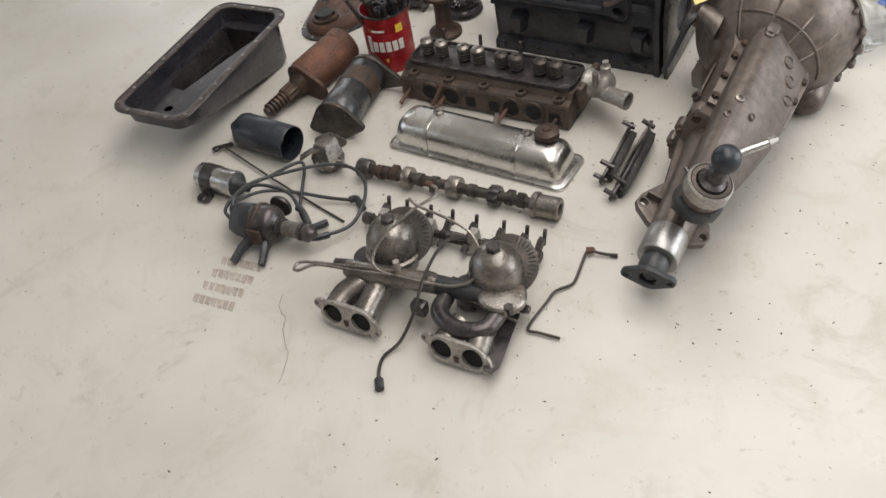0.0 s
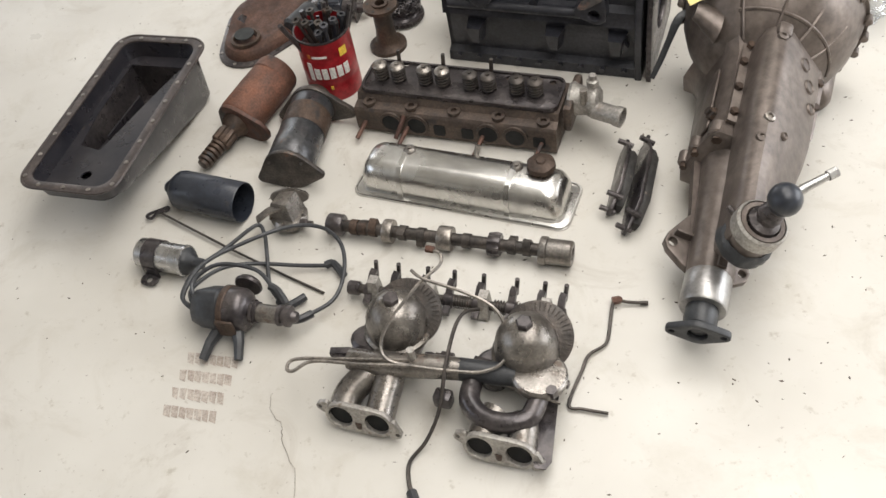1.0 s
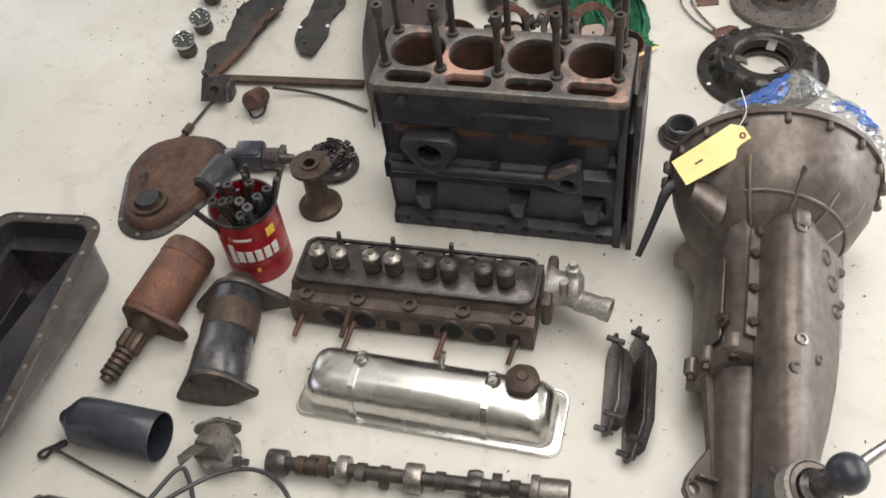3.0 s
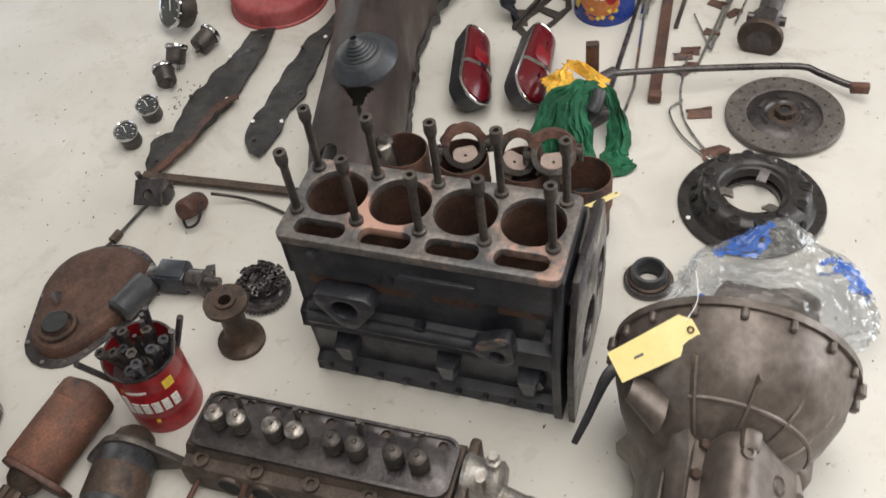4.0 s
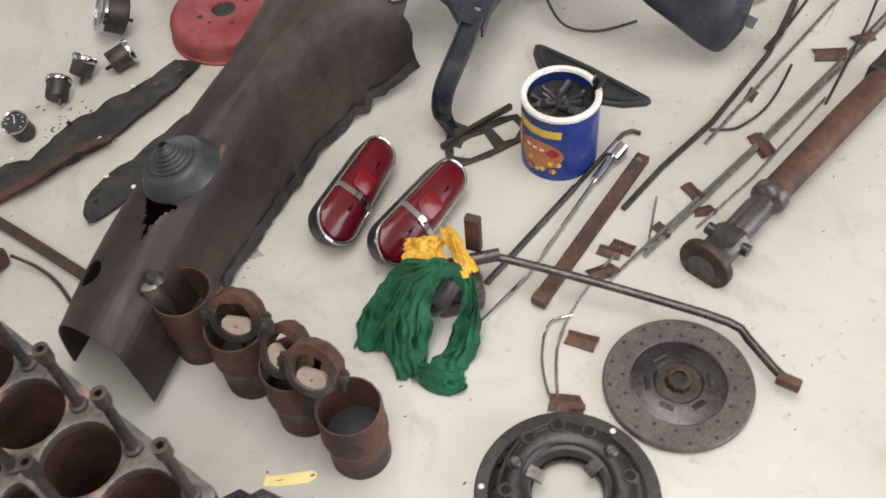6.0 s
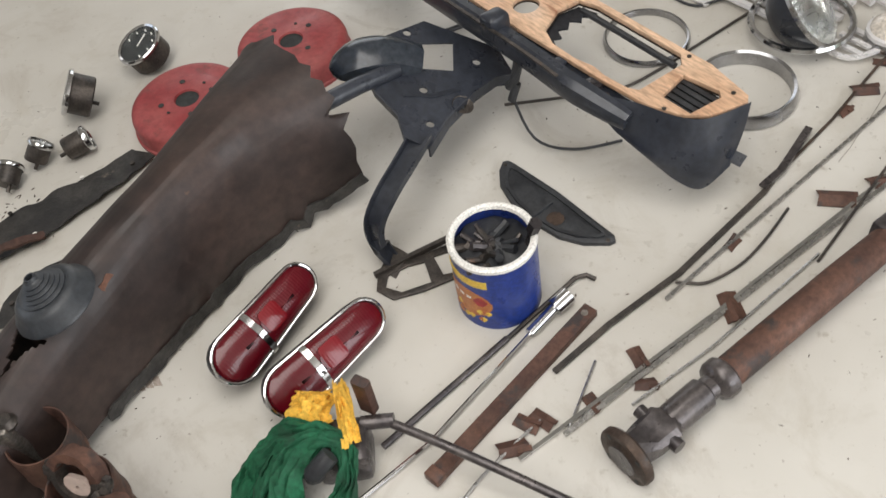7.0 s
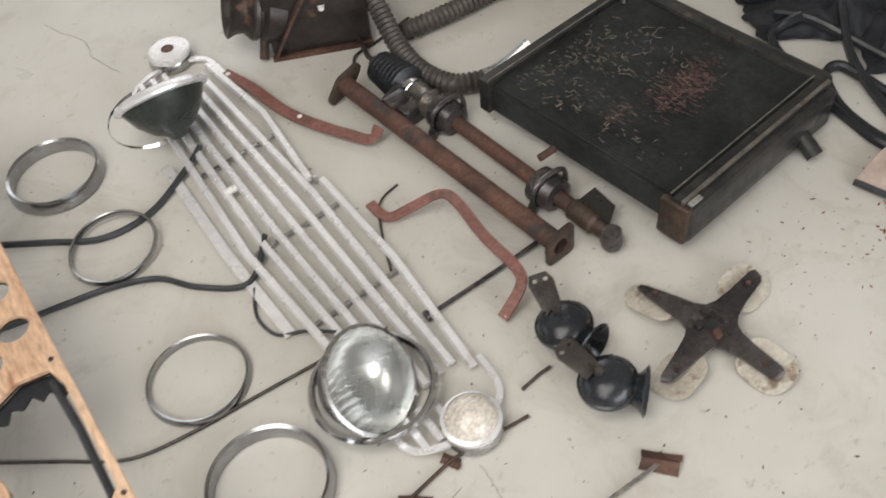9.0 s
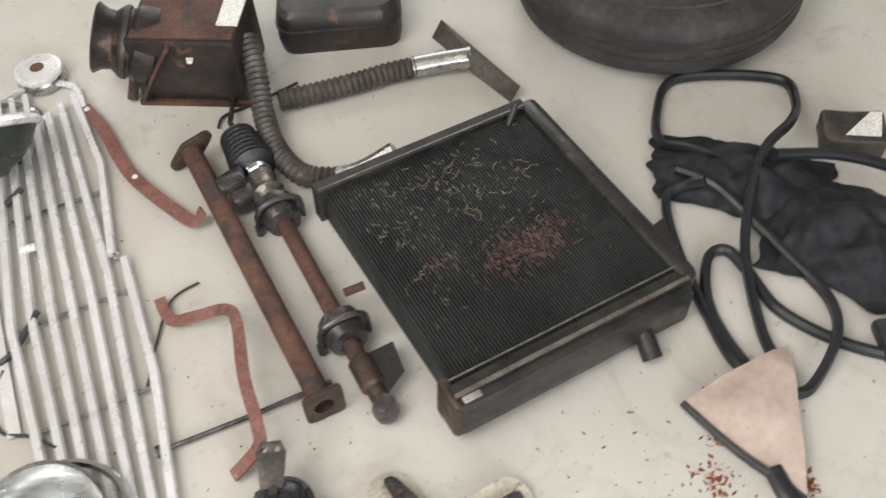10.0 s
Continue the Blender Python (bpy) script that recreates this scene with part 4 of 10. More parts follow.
def coffee_can():
    c = thing("coffee_can", at(-0.006, 2.868, 0, -90) @ Matrix.Scale(1.12, 4), "red printed coffee can full of bolts and studs", "can")
    R, H = 0.052, 0.138
    part("shell", lathe([(0.0, 0.002), (R - 0.003, 0.002), (R - 0.001, 0.0), (R, 0.004), (R, 0.036), (R - 0.0012, 0.040), (R, 0.044), (R, 0.094), (R - 0.0012, 0.098), (R, 0.102), (R, H - 0.004), (R + 0.001, H), (R - 0.002, H), (R - 0.002, 0.01)], 40), can_red, c)
    part("rim", lathe([(R - 0.002, H - 0.004), (R + 0.0015, H - 0.003), (R + 0.0015, H + 0.001), (R - 0.002, H + 0.001)], 40), oily, c, "dark rolled rim")

    def print_patch(a0, a1, z0, z1, mtl, name, lab="", lift=0.0006):
        n = max(2, int(abs(a1 - a0) / 8))
        loop = [[((R + k) * math.cos(radians(a0 + (a1 - a0) * i / n)), (R + k) * math.sin(radians(a0 + (a1 - a0) * i / n)), z) for k, z in ((lift, z0), (lift, z1), (-0.001, z1), (-0.001, z0))] for i in range(n + 1)]
        part(name, loft(loop), mtl, c, lab)
    # white blocks in place of the printed name
    for a0, a1, z0, z1 in ((-46, -36, 0.052, 0.092), (-32, -20, 0.056, 0.080), (-16, -4, 0.056, 0.080), (0, 12, 0.056, 0.080), (16, 28, 0.056, 0.080), (32, 44, 0.056, 0.080)):
        print_patch(a0, a1, z0, z1, print_white, "print_block", "white printed block", 0.0009)
    print_patch(-30, 2, 0.104, 0.109, print_white, "print_band", "thin white printed band")
    print_patch(-40, -33, 0.103, 0.112, print_orange, "print_mark", "small orange mark")
    print_patch(30, 48, 0.098, 0.116, print_yellow, "print_mark", "yellow printed medallion")
    print_patch(-6, 0, 0.030, 0.038, print_yellow, "print_mark", "small yellow mark")
    part("inside", cyl(R - 0.003, 0.004, (0, 0, 0.098), 28), oily, c, "dark heap of fixings")
    r = random.Random(11)
    for i in range(16):
        a, d = r.uniform(0, 6.28), r.uniform(0.0, 0.036)
        x, y = d * math.cos(a), d * math.sin(a)
        k, g = r.uniform(0.5, 1.1), r.uniform(0.05, 0.085)
        tip = (x + math.cos(a) * g * 0.35 * k, y + math.sin(a) * g * 0.35 * k, 0.098 + g)
        bm = tube([(x, y, 0.075), tip], r.choice((0.0035, 0.0045, 0.0052)), 8)
        if i % 3:
            q = Vector(tip)
            lathe([(0, -0.004), (0.0085, -0.004), (0.0085, 0.004), (0.004, 0.004), (0.004, 0.0)], 6, Matrix.Translation(q) @ (Vector(tip) - Vector((x, y, 0.075))).to_track_quat("Z", "Y").to_matrix().to_4x4(), bm)
        part("bolt", bm, (oily, dark_steel, black_iron)[i % 3], c)
    for tip in ((0.040, -0.066, 0.185), (0.02, 0.064, 0.19), (-0.01, 0.072, 0.18)):
        part("long_stud", tube([(tip[0] * 0.4, tip[1] * 0.4, 0.07), tip], 0.0048, 8), oily, c)
    one = None
    for i in range(18):
        a, d = r.uniform(0, 6.28), r.uniform(0.0, 0.042)
        m = pose(d * math.cos(a), d * math.sin(a), 0.104 + r.uniform(0, 0.012), r.uniform(-60, 60), r.uniform(-60, 60), 0)
        if one is None:
            one = part("nut", lathe([(0.0045, 0), (0.009, 0), (0.009, 0.007), (0.0045, 0.007), (0.0045, 0)], 6), dark_steel, c)
            one.matrix_basis = m
        else:
            copy_part(one, m)
    return c


def starter_motor():
    s = thing("starter_motor", at(-0.151, 2.842, 0.050, -128.1), "rusty red-brown starter motor with its drive pinion", "starter motor")
    part("body", rough(dense(lathe([(0, -0.055), (0.034, -0.055), (0.043, -0.048), (0.047, -0.04), (0.048, 0.095), (0.045, 0.10), (0, 0.10)], 24, AX)), 0.0012, 25), rust_orange, s, "rusty orange body")
    part("end_cap", lathe([(0, -0.062), (0.020, -0.062), (0.044, -0.052), (0.0475, -0.045), (0.0485, -0.02)], 24, AX), rusty, s)
    part("flange", prism(hull(circ(0.030, 12, 0.030, 0.044) + circ(0.030, 12, 0.026, -0.046) + circ(0.046, 20)), 0.100, 0.110, m=AX @ pose(0, 0, 0, 0, 0, 30), bev=0.002), rusty, s, "rusty mounting flange")
    part("nose", lathe([(0.030, 0.11), (0.026, 0.125), (0.016, 0.135), (0.013, 0.16), (0, 0.16)], 18, AX), brown_iron, s)
    part("pinion", lathe([(0, 0.135), (0.019, 0.135), (0.020, 0.137), (0.020, 0.165), (0.017, 0.17), (0, 0.17)], 36, AX @ Matrix.Identity(4), lobes=9, depth=0.10), brown_iron, s)
    bm = bmesh.new()
    for i in range(5):
        lathe([(0.011, 0.17 + 0.011 * i), (0.017, 0.172 + 0.011 * i), (0.017, 0.178 + 0.011 * i), (0.011, 0.180 + 0.011 * i)], 16, AX, bm)
    cyl(0.0115, 0.066, (0, 0, 0.165), 14, AX, bm)
    part("drive_spring", bm, brown_iron, s)
    s.matrix_basis = s.matrix_basis @ pose(0, 0, 0, 0, 6, 0)
    return s


dynamo_grey = surface("worn_grey_dynamo", (0.045, 0.047, 0.052), (0.10, 0.098, 0.10), 0.22, 0.42, 0.5, 14, 0.2, (0.12, 0.06, 0.035), 0.60, 14)


def generator():
    g = thing("generator", at(-0.062, 2.722, 0.048, -108), "grey-brown dynamo lying on its side with bolted end plates", "generator")
    part("body", rough(dense(lathe([(0, -0.03), (0.044, -0.03), (0.046, -0.026), (0.046, 0.085), (0.0475, 0.088), (0.0475, 0.145), (0.044, 0.150), (0, 0.150)], 26, AX)), 0.0008, 25), dynamo_grey, g)
    part("rust_band", lathe([(0.0468, 0.0), (0.0472, 0.004), (0.0472, 0.050), (0.0468, 0.054)], 26, AX), brown_iron, g, "band of brown rust")
    part("end_plate", prism(hull(circ(0.012, 10, 0.020, 0.078) + circ(0.012, 10, 0.030, -0.072) + circ(0.048, 22)), -0.042, -0.030, m=AX, bev=0.002), dark_steel, g)
    part("pulley_boss", lathe([(0, -0.075), (0.020, -0.075), (0.030, -0.066), (0.036, -0.05), (0.036, -0.042)], 20, AX), brown_iron, g)
    part("end_plate", prism(hull(circ(0.010, 10, 0.010, 0.062) + circ(0.012, 10, 0.024, -0.058) + circ(0.050, 22)), 0.150, 0.160, m=AX, bev=0.002), dark_steel, g)
    for a in (35, 145):
        part("through_bolt", tube([(-0.045, 0.040 * math.cos(radians(a)), 0.040 * math.sin(radians(a))), (0.168, 0.040 * math.cos(radians(a)), 0.040 * math.sin(radians(a)))], 0.0035, 6), dark_steel, g)
    return g


def oil_filter():
    f = thing("filter_canister", at(-0.342, 2.592, 0.041, -29.5), "black painted oil filter canister lying on its side", "oil filter")
    part("shell", lathe([(0, -0.006), (0.020, -0.006), (0.022, 0.0), (0.031, 0.006), (0.038, 0.014), (0.040, 0.024), (0.040, 0.158), (0.0385, 0.160), (0.0385, 0.03), (0, 0.03)], 28, AX), blueblack, f)
    part("centre_bolt", cyl(0.006, 0.10, (0, 0, 0.03), 10, AX), brown_iron, f, "rusty centre bolt inside")
    part("boss", cyl(0.012, 0.014, (0, 0, -0.018), 12, AX, bev=0.002), blueblack, f)
    return f


def fuel_pump():
    p = thing("fuel_pump", at(-0.118, 2.470, 0, -25), "stained alloy fuel pump with a bare lever", "fuel pump")
    part("lower_body", rough(dense(lathe([(0, 0.004), (0.026, 0.004), (0.034, 0.014), (0.036, 0.026), (0.030, 0.032), (0, 0.032)], 18)), 0.0015, 40), carb_alloy, p)
    part("casting", rough(dense(loft([[(-0.034, -0.018, 0.026), (0.020, -0.022, 0.026), (0.028, 0.020, 0.026), (-0.020, 0.030, 0.026)], [(-0.028, -0.004, 0.060), (0.006, -0.008, 0.062), (0.012, 0.030, 0.066), (-0.014, 0.036, 0.064)]]), 2), 0.002, 30), carb_alloy, p)
    part("flange", prism(hull(circ(0.010, 10, -0.028, 0) + circ(0.010, 10, 0.028, 0) + circ(0.020, 14)), 0, 0.008, m=pose(-0.004, 0.030, 0.050, 70, 0, 12), bev=0.001), carb_alloy, p)
    part("lever", sweep([(-0.006, 0.0, 0.052), (-0.030, -0.016, 0.050), (-0.052, -0.030, 0.036)], rect(0.016, 0.005)), steel, p, "bare steel lever")
    part("union", lathe([(0, 0), (0.008, 0), (0.008, 0.012), (0.0055, 0.014), (0.0055, 0.024), (0, 0.024)], 6, Matrix.Translation((0.030, -0.012, 0.026)) @ AX), oily, p)
    for i in range(5):
        a = 1.2 * i
        part("screw", cyl(0.0035, 0.005, (0.030 * math.cos(a), 0.030 * math.sin(a), 0.028), 6), dark_steel, p)
    return p


def dipstick():
    d = thing("dipstick", at(-0.385, 2.565, 0.0, 0), "thin brown dipstick with a looped handle", "dipstick")
    part("blade", tube(local(d, [(-0.385, 2.566, 0.012), (-0.24, 2.432, 0.008), (-0.13, 2.336, 0.005), (-0.066, 2.282, 0.004)]), 0.0026, 6), dark_steel, d)
    part("handle", tube(local(d, [(-0.408, 2.560, 0.010), (-0.398, 2.552, 0.010), (-0.385, 2.562, 0.012), (-0.366, 2.566, 0.011), (-0.366, 2.574, 0.011), (-0.380, 2.570, 0.011), (-0.402, 2.566, 0.010)]), 0.0032, 6, n=4, closed=True), oily, d)
    return d


def ignition_coil():
    c = thing("ignition_coil", at(-0.403, 2.444, 0.032, -27), "worn silver ignition coil in its mounting clamp", "ignition coil")
    part("can", lathe([(0, 0), (0.026, 0), (0.0285, 0.003), (0.0285, 0.098), (0, 0.098)], 24, AX), dull_chrome, c, "scratched silver can")
    part("rim", lathe([(0.0285, 0.094), (0.0302, 0.096), (0.0302, 0.101), (0.026, 0.102)], 24, AX), dull_chrome, c)
    part("cap", lathe([(0.027, 0.100), (0.026, 0.106), (0.018, 0.114), (0.011, 0.120), (0.010, 0.136), (0.006, 0.138), (0.006, 0.125), (0, 0.125)], 20, AX), rubber, c, "black insulating cap")
    part("clamp", lathe([(0.0288, 0.018), (0.0305, 0.018), (0.0305, 0.048), (0.0288, 0.048)], 24, AX), oily, c, "dark strap clamp")
    part("foot", prism(rrect(0.036, 0.024, 0.011, 5), 0, 0.004, [circ(0.006, 10)], m=pose(0.034, -0.042, -0.026, 8, 0, 0), bev=0.001), oily, c)
    part("foot", box(0.030, 0.004, 0.026, (0.034, -0.030, -0.028)), oily, c)
    return c


def distributor():
    d = thing("distributor", at(-0.222, 2.250, 0, -22), "black distributor with ignition leads lying on its side", "distributor")
    t = pose(0, 0, 0.046, 0, 0, 0) @ AX
    part("cap", lathe([(0, -0.070), (0.022, -0.070), (0.032, -0.062), (0.038, -0.045), (0.040, -0.016), (0.037, -0.012)], 24, t, lobes=4, depth=0.10), rubber, d, "black distributor cap")
    part("body", rough(dense(lathe([(0.037, -0.012), (0.040, -0.008), (0.040, 0.020), (0.034, 0.032), (0.020, 0.040), (0.019, 0.052), (0, 0.052)], 22, t)), 0.0014, 40), oily, d)
    part("side_plate", box(0.034, 0.006, 0.040, (0.006, -0.042, 0.026), 0.003), brown_iron, d)
    part("band", lathe([(0.0405, -0.012), (0.0425, -0.010), (0.0425, -0.002), (0.0405, 0.0)], 22, t), brown_iron, d)
    part("shank", lathe([(0.0165, 0.05), (0.0165, 0.092), (0, 0.092)], 18, t), steel, d, "bright steel shank")
    part("drive_dog", lathe([(0, 0.09), (0.019, 0.09), (0.019, 0.096), (0.014, 0.098), (0.014, 0.102), (0.019, 0.104), (0.019, 0.112), (0.012, 0.116), (0.009, 0.124), (0, 0.124)], 18, t), oily, d)
    for x, y in ((-0.028, -0.065), (0.030, -0.058), (-0.058, 0.010)):
        part("boot", tube([(x * 0.5, y * 0.45, 0.030), (x * 0.9, y * 0.9, 0.022), (x * 1.1, y * 1.35, 0.010)], 0.0095, 8, sizes=[1.3, 1.0, 0.85]), rubber, d)
    part("vacuum_unit", lathe([(0, 0), (0.024, 0.003), (0.026, 0.008), (0.022, 0.014), (0, 0.016)], 18, pose(0.012, 0.046, 0.050, -90, 0, 0)), oily, d)
    part("clamp_plate", prism(hull(circ(0.022, 12) + circ(0.010, 8, 0.03, 0.018)), 0.040, 0.045, m=t), oily, d)
    # leads
    def lead(pts, name="lead", r=0.0038):
        part(name, tube(local(d, pts), r, 8, n=6), rubber, d)
    lead([(-0.296, 2.272, 0.05), (-0.312, 2.300, 0.05), (-0.285, 2.345, 0.06), (-0.232, 2.395, 0.05), (-0.180, 2.452, 0.035), (-0.166, 2.430, 0.03), (-0.162, 2.380, 0.03), (-0.160, 2.310, 0.02), (-0.140, 2.268, 0.012)])
    lead([(-0.292, 2.262, 0.055), (-0.306, 2.290, 0.06), (-0.270, 2.345, 0.07), (-0.200, 2.388, 0.06), (-0.115, 2.417, 0.05), (-0.055, 2.405, 0.045), (-0.022, 2.360, 0.04), (-0.022, 2.300, 0.03), (-0.048, 2.248, 0.02), (-0.105, 2.213, 0.03)])
    lead([(-0.285, 2.262, 0.06), (-0.290, 2.296, 0.065), (-0.245, 2.345, 0.05), (-0.190, 2.362, 0.03), (-0.110, 2.350, 0.015), (-0.055, 2.338, 0.012)])
    lead([(-0.280, 2.265, 0.07), (-0.282, 2.300, 0.08), (-0.235, 2.320, 0.09), (-0.170, 2.300, 0.08), (-0.145, 2.268, 0.06)])
    for a, b, c in (((-0.058, 2.338, 0.013), (-0.042, 2.338, 0.014), (-0.026, 2.308, 0.010)), ((-0.146, 2.276, 0.013), (-0.132, 2.260, 0.013), (-0.098, 2.275, 0.012)), ((-0.150, 2.272, 0.062), (-0.138, 2.262, 0.058), (-0.126, 2.238, 0.045)), ((-0.125, 2.212, 0.032), (-0.105, 2.212, 0.03), (-0.085, 2.222, 0.026))):
        part("lead_end", tube(local(d, [a, b, c]), 0.0075, 8, n=4), rubber, d, "black angled plug cap")
    return d


def rocker_shaft():
    r = thing("rocker_shaft", at(-0.013, 2.266, 0.024, -23.2), "greasy rocker shaft with rocker arms and springs", "rocker shaft")
    L = 0.385
    part("shaft", cyl(0.0085, L, seg=12, m=AX), dark_steel, r)
    part("end_collar", cyl(0.013, 0.022, (0, 0, -0.004), 12, AX, bev=0.002), oily, r)
    for i, x in enumerate((0.028, 0.070, 0.124, 0.172, 0.224, 0.282, 0.330, 0.366)):
        bm = cyl(0.0135, 0.018, (0, 0, x), 12, AX, bev=0.002)
        s = -1 if i % 2 else 1
        sweep([(x + 0.009, 0.004, 0.006), (x + 0.010, 0.022, 0.018), (x + 0.012, 0.030, 0.020)], rect(0.012, 0.010), bm=bm)
        tube([(x + 0.012, 0.030, 0.004), (x + 0.016, 0.034, 0.040)], 0.0042, 8, bm=bm)
        sweep([(x + 0.009, -0.004, 0.0), (x + 0.009, -0.028, -0.004)], rect(0.012, 0.009), bm=bm)
        part("rocker_arm", bm, oily, r)
    for x in (0.046, 0.150, 0.245, 0.352):
        bm = loft([[(x - 0.010, -0.018, -0.018), (x + 0.010, -0.018, -0.018), (x + 0.010, 0.014, -0.018), (x - 0.010, 0.014, -0.018)], [(x - 0.008, -0.006, 0.028), (x + 0.008, -0.006, 0.028), (x + 0.008, 0.012, 0.028), (x - 0.008, 0.012, 0.028)]])
        part("pedestal", bm, grey_alloy, r, "pale alloy pedestal")
    for x0, x1 in ((0.088, 0.122), (0.186, 0.222), (0.262, 0.282), (0.300, 0.328)):
        n = int((x1 - x0) / 0.0045)
        pts = [(x0 + (x1 - x0) * k / (n * 10), 0.0115 * math.cos(2 * math.pi * k / 10), 0.0115 * math.sin(2 * math.pi * k / 10)) for k in range(n * 10 + 1)]
        part("spring", tube(pts, 0.0013, 5), dark_steel, r)
    return r


def carburettors():
    c = thing("carburettor_pair", at(0.10, 2.05, 0, -26), "pair of greasy alloy carburettors on twin-port manifolds", "carburettors")
    for u in (-0.064, 0.155):
        dome = lathe([(0.055, 0.060), (0.057, 0.064), (0.057, 0.071), (0.052, 0.074), (0.0515, 0.086), (0.048, 0.106), (0.039, 0.124), (0.025, 0.136), (0.012, 0.140), (0.0, 0.140)], 36, at(u, 0.052, 0))
        part("dashpot", dome, carb_alloy, c, "dull domed dashpot")
        part("dome_cap", lathe([(0.0135, 0.136), (0.0135, 0.148), (0.011, 0.150), (0, 0.150)], 6, at(u, 0.052, 0)), oily, c, "dark hexagon cap")
        body = box(0.074, 0.070, 0.048, (u, 0.040, 0.014), 0.010)
        part("body", rough(dense(body), 0.002, 40), oily, c)
        disc = lathe([(0.020, 0.0), (0.060, 0.0), (0.0635, 0.002), (0.0635, 0.010), (0.060, 0.012), (0.02, 0.012)], 44, pose(u + 0.012, 0.074, 0.082, 34, 8, 0) @ Matrix.Scale(0.90, 4))
        part("air_flange", disc, dark_steel, c, "round slotted air cleaner plate")
        mesh = bmesh.new()
        for i in range(40):
            a = 2 * math.pi * i / 40
            box(0.014, 0.0022, 0.0026, (0.053, 0, 0.011), m=pose(u + 0.012, 0.074, 0.082, 34, 8, 0) @ Matrix.Scale(0.90, 4) @ pose(0, 0, 0, 0, 0, math.degrees(a)), bm=mesh)
        part("slot_ring", mesh, dark_steel, c)
        part("float_bowl", lathe([(0, 0.004), (0.024, 0.004), (0.027, 0.01), (0.027, 0.052), (0.020, 0.058), (0, 0.058)], 20, at(u - 0.052, 0.030, 0)), oily, c)
        for s in (-1, 1):
            part("screw", cyl(0.005, 0.008, (u + s * 0.036, 0.024, 0.068), 6), oily, c)
        for q in ((u - 0.052, 0.05, 0.05), (u + 0.058, 0.03, 0.03), (u + 0.046, 0.005, 0.055)):
            part("fitting", lathe([(0, -0.01), (0.008, -0.01), (0.010, 0.0), (0.007, 0.012), (0, 0.014)], 8, Matrix.Translation(q) @ AX), oily, c)
    # manifolds
    for k, u0 in ((0, -0.078), (1, 0.152)):
        fl = prism(hull(circ(0.027, 16, -0.031, 0) + circ(0.027, 16, 0.031, 0)) , 0, 0.010, [circ(0.0205, 20, -0.031, 0), circ(0.0205, 20, 0.031, 0)], m=Matrix.Translation((u0, -0.104, 0.034)) @ pose(0, 0, 0, -14, 0, 0) @ AYN, bev=0.0015)
        part("manifold_flange", fl, grey_alloy, c, "bare alloy flange with two ports")
        for s in (-1, 1):
            # shallow cup, blackened to look as deep and shaded as a port
            part("port_bore", lathe([(0.0205, 0.0), (0.0205, 0.007), (0, 0.007)], 20, Matrix.Translation((u0 + s * 0.031, -0.1135, 0.0345)) @ pose(0, 0, 0, -14, 0, 0) @ AY), soot, c, "shallow inlet port painted black for its shade")
            part("manifold_ear", prism(hull(circ(0.008, 8, s * 0.064, -s * 0.014) + circ(0.005, 8, s * 0.057, 0.006) + circ(0.005, 8, s * 0.056, -s * 0.020)), 0.001, 0.009, [circ(0.004, 8, s * 0.065, -s * 0.014)], m=Matrix.Translation((u0, -0.104, 0.034)) @ pose(0, 0, 0, -14, 0, 0) @ AYN), grey_alloy, c)
        part("manifold_bolt", cyl(0.006, 0.012, (u0, -0.114, 0.020), 8, None), brown_iron, c)
        if k == 0:
            for s in (-1, 1):
                part("runner", tube([(u0 + s * 0.031, -0.100, 0.036), (u0 + s * 0.029, -0.070, 0.044), (u0 + s * 0.018 + 0.010, -0.036, 0.054), (u0 + 0.012, -0.008, 0.056)], 0.0245, 14, n=4), carb_alloy, c, "brown stained manifold runner")
        else:
            part("runner", tube([(0.085, -0.018, 0.060), (0.090, -0.052, 0.062), (0.118, -0.074, 0.060), (0.155, -0.076, 0.060), (0.186, -0.058, 0.060), (0.192, -0.018, 0.062)], 0.0165, 14, n=5), oily, c, "dark curved manifold pipe")
            for s in (-1, 1):
                part("runner", tube([(u0 + s * 0.031, -0.100, 0.036), (u0 + s * 0.028, -0.076, 0.040), (u0 + s * 0.02, -0.05, 0.042)], 0.024, 14, n=3), carb_alloy, c)
    part("balance_pipe", tube([(-0.120, -0.026, 0.070), (-0.06, -0.026, 0.074), (0.02, -0.012, 0.074), (0.062, -0.006, 0.072)], 0.0195, 14, sizes=[0.9, 1.05, 1.0, 0.95], n=3), carb_alloy, c, "copper-brown balance pipe")
    part("balance_hose", tube([(0.058, -0.006, 0.072), (0.11, -0.002, 0.072), (0.15, 0.002, 0.070)], 0.0185, 12), rubber, c, "black rubber joining hose")
    part("pipe_stub", cyl(0.0065, 0.030, (-0.012, -0.016, 0.086), 8), grey_alloy, c)
    part("cover_disc", lathe([(0, 0.072), (0.040, 0.072), (0.044, 0.076), (0.044, 0.086), (0.040, 0.090), (0.016, 0.092), (0, 0.092)], 26, pose(0.180, 0.004, -0.008, -4, 4, 0)), carb_alloy, c, "bright alloy diaphragm cover")
    part("cover_bolt", cyl(0.009, 0.016, (0.212, -0.018, 0.070), 6), oily, c)
    part("stay", prism([(0.188, 0.018), (0.214, 0.014), (0.232, -0.108), (0.226, -0.122), (0.210, -0.124), (0.202, -0.110)], 0.030, 0.033, [circ(0.006, 10, 0.217, -0.110)]), oily, c, "flat dark steel stay")
    part("throttle_rod", tube([(0.010, 0.020, 0.058), (0.115, 0.018, 0.056)], 0.0042, 8), dark_steel, c)
    part("throttle_joint", tube([(0.020, 0.020, 0.058), (0.040, 0.020, 0.058)], 0.0085, 8), oily, c)
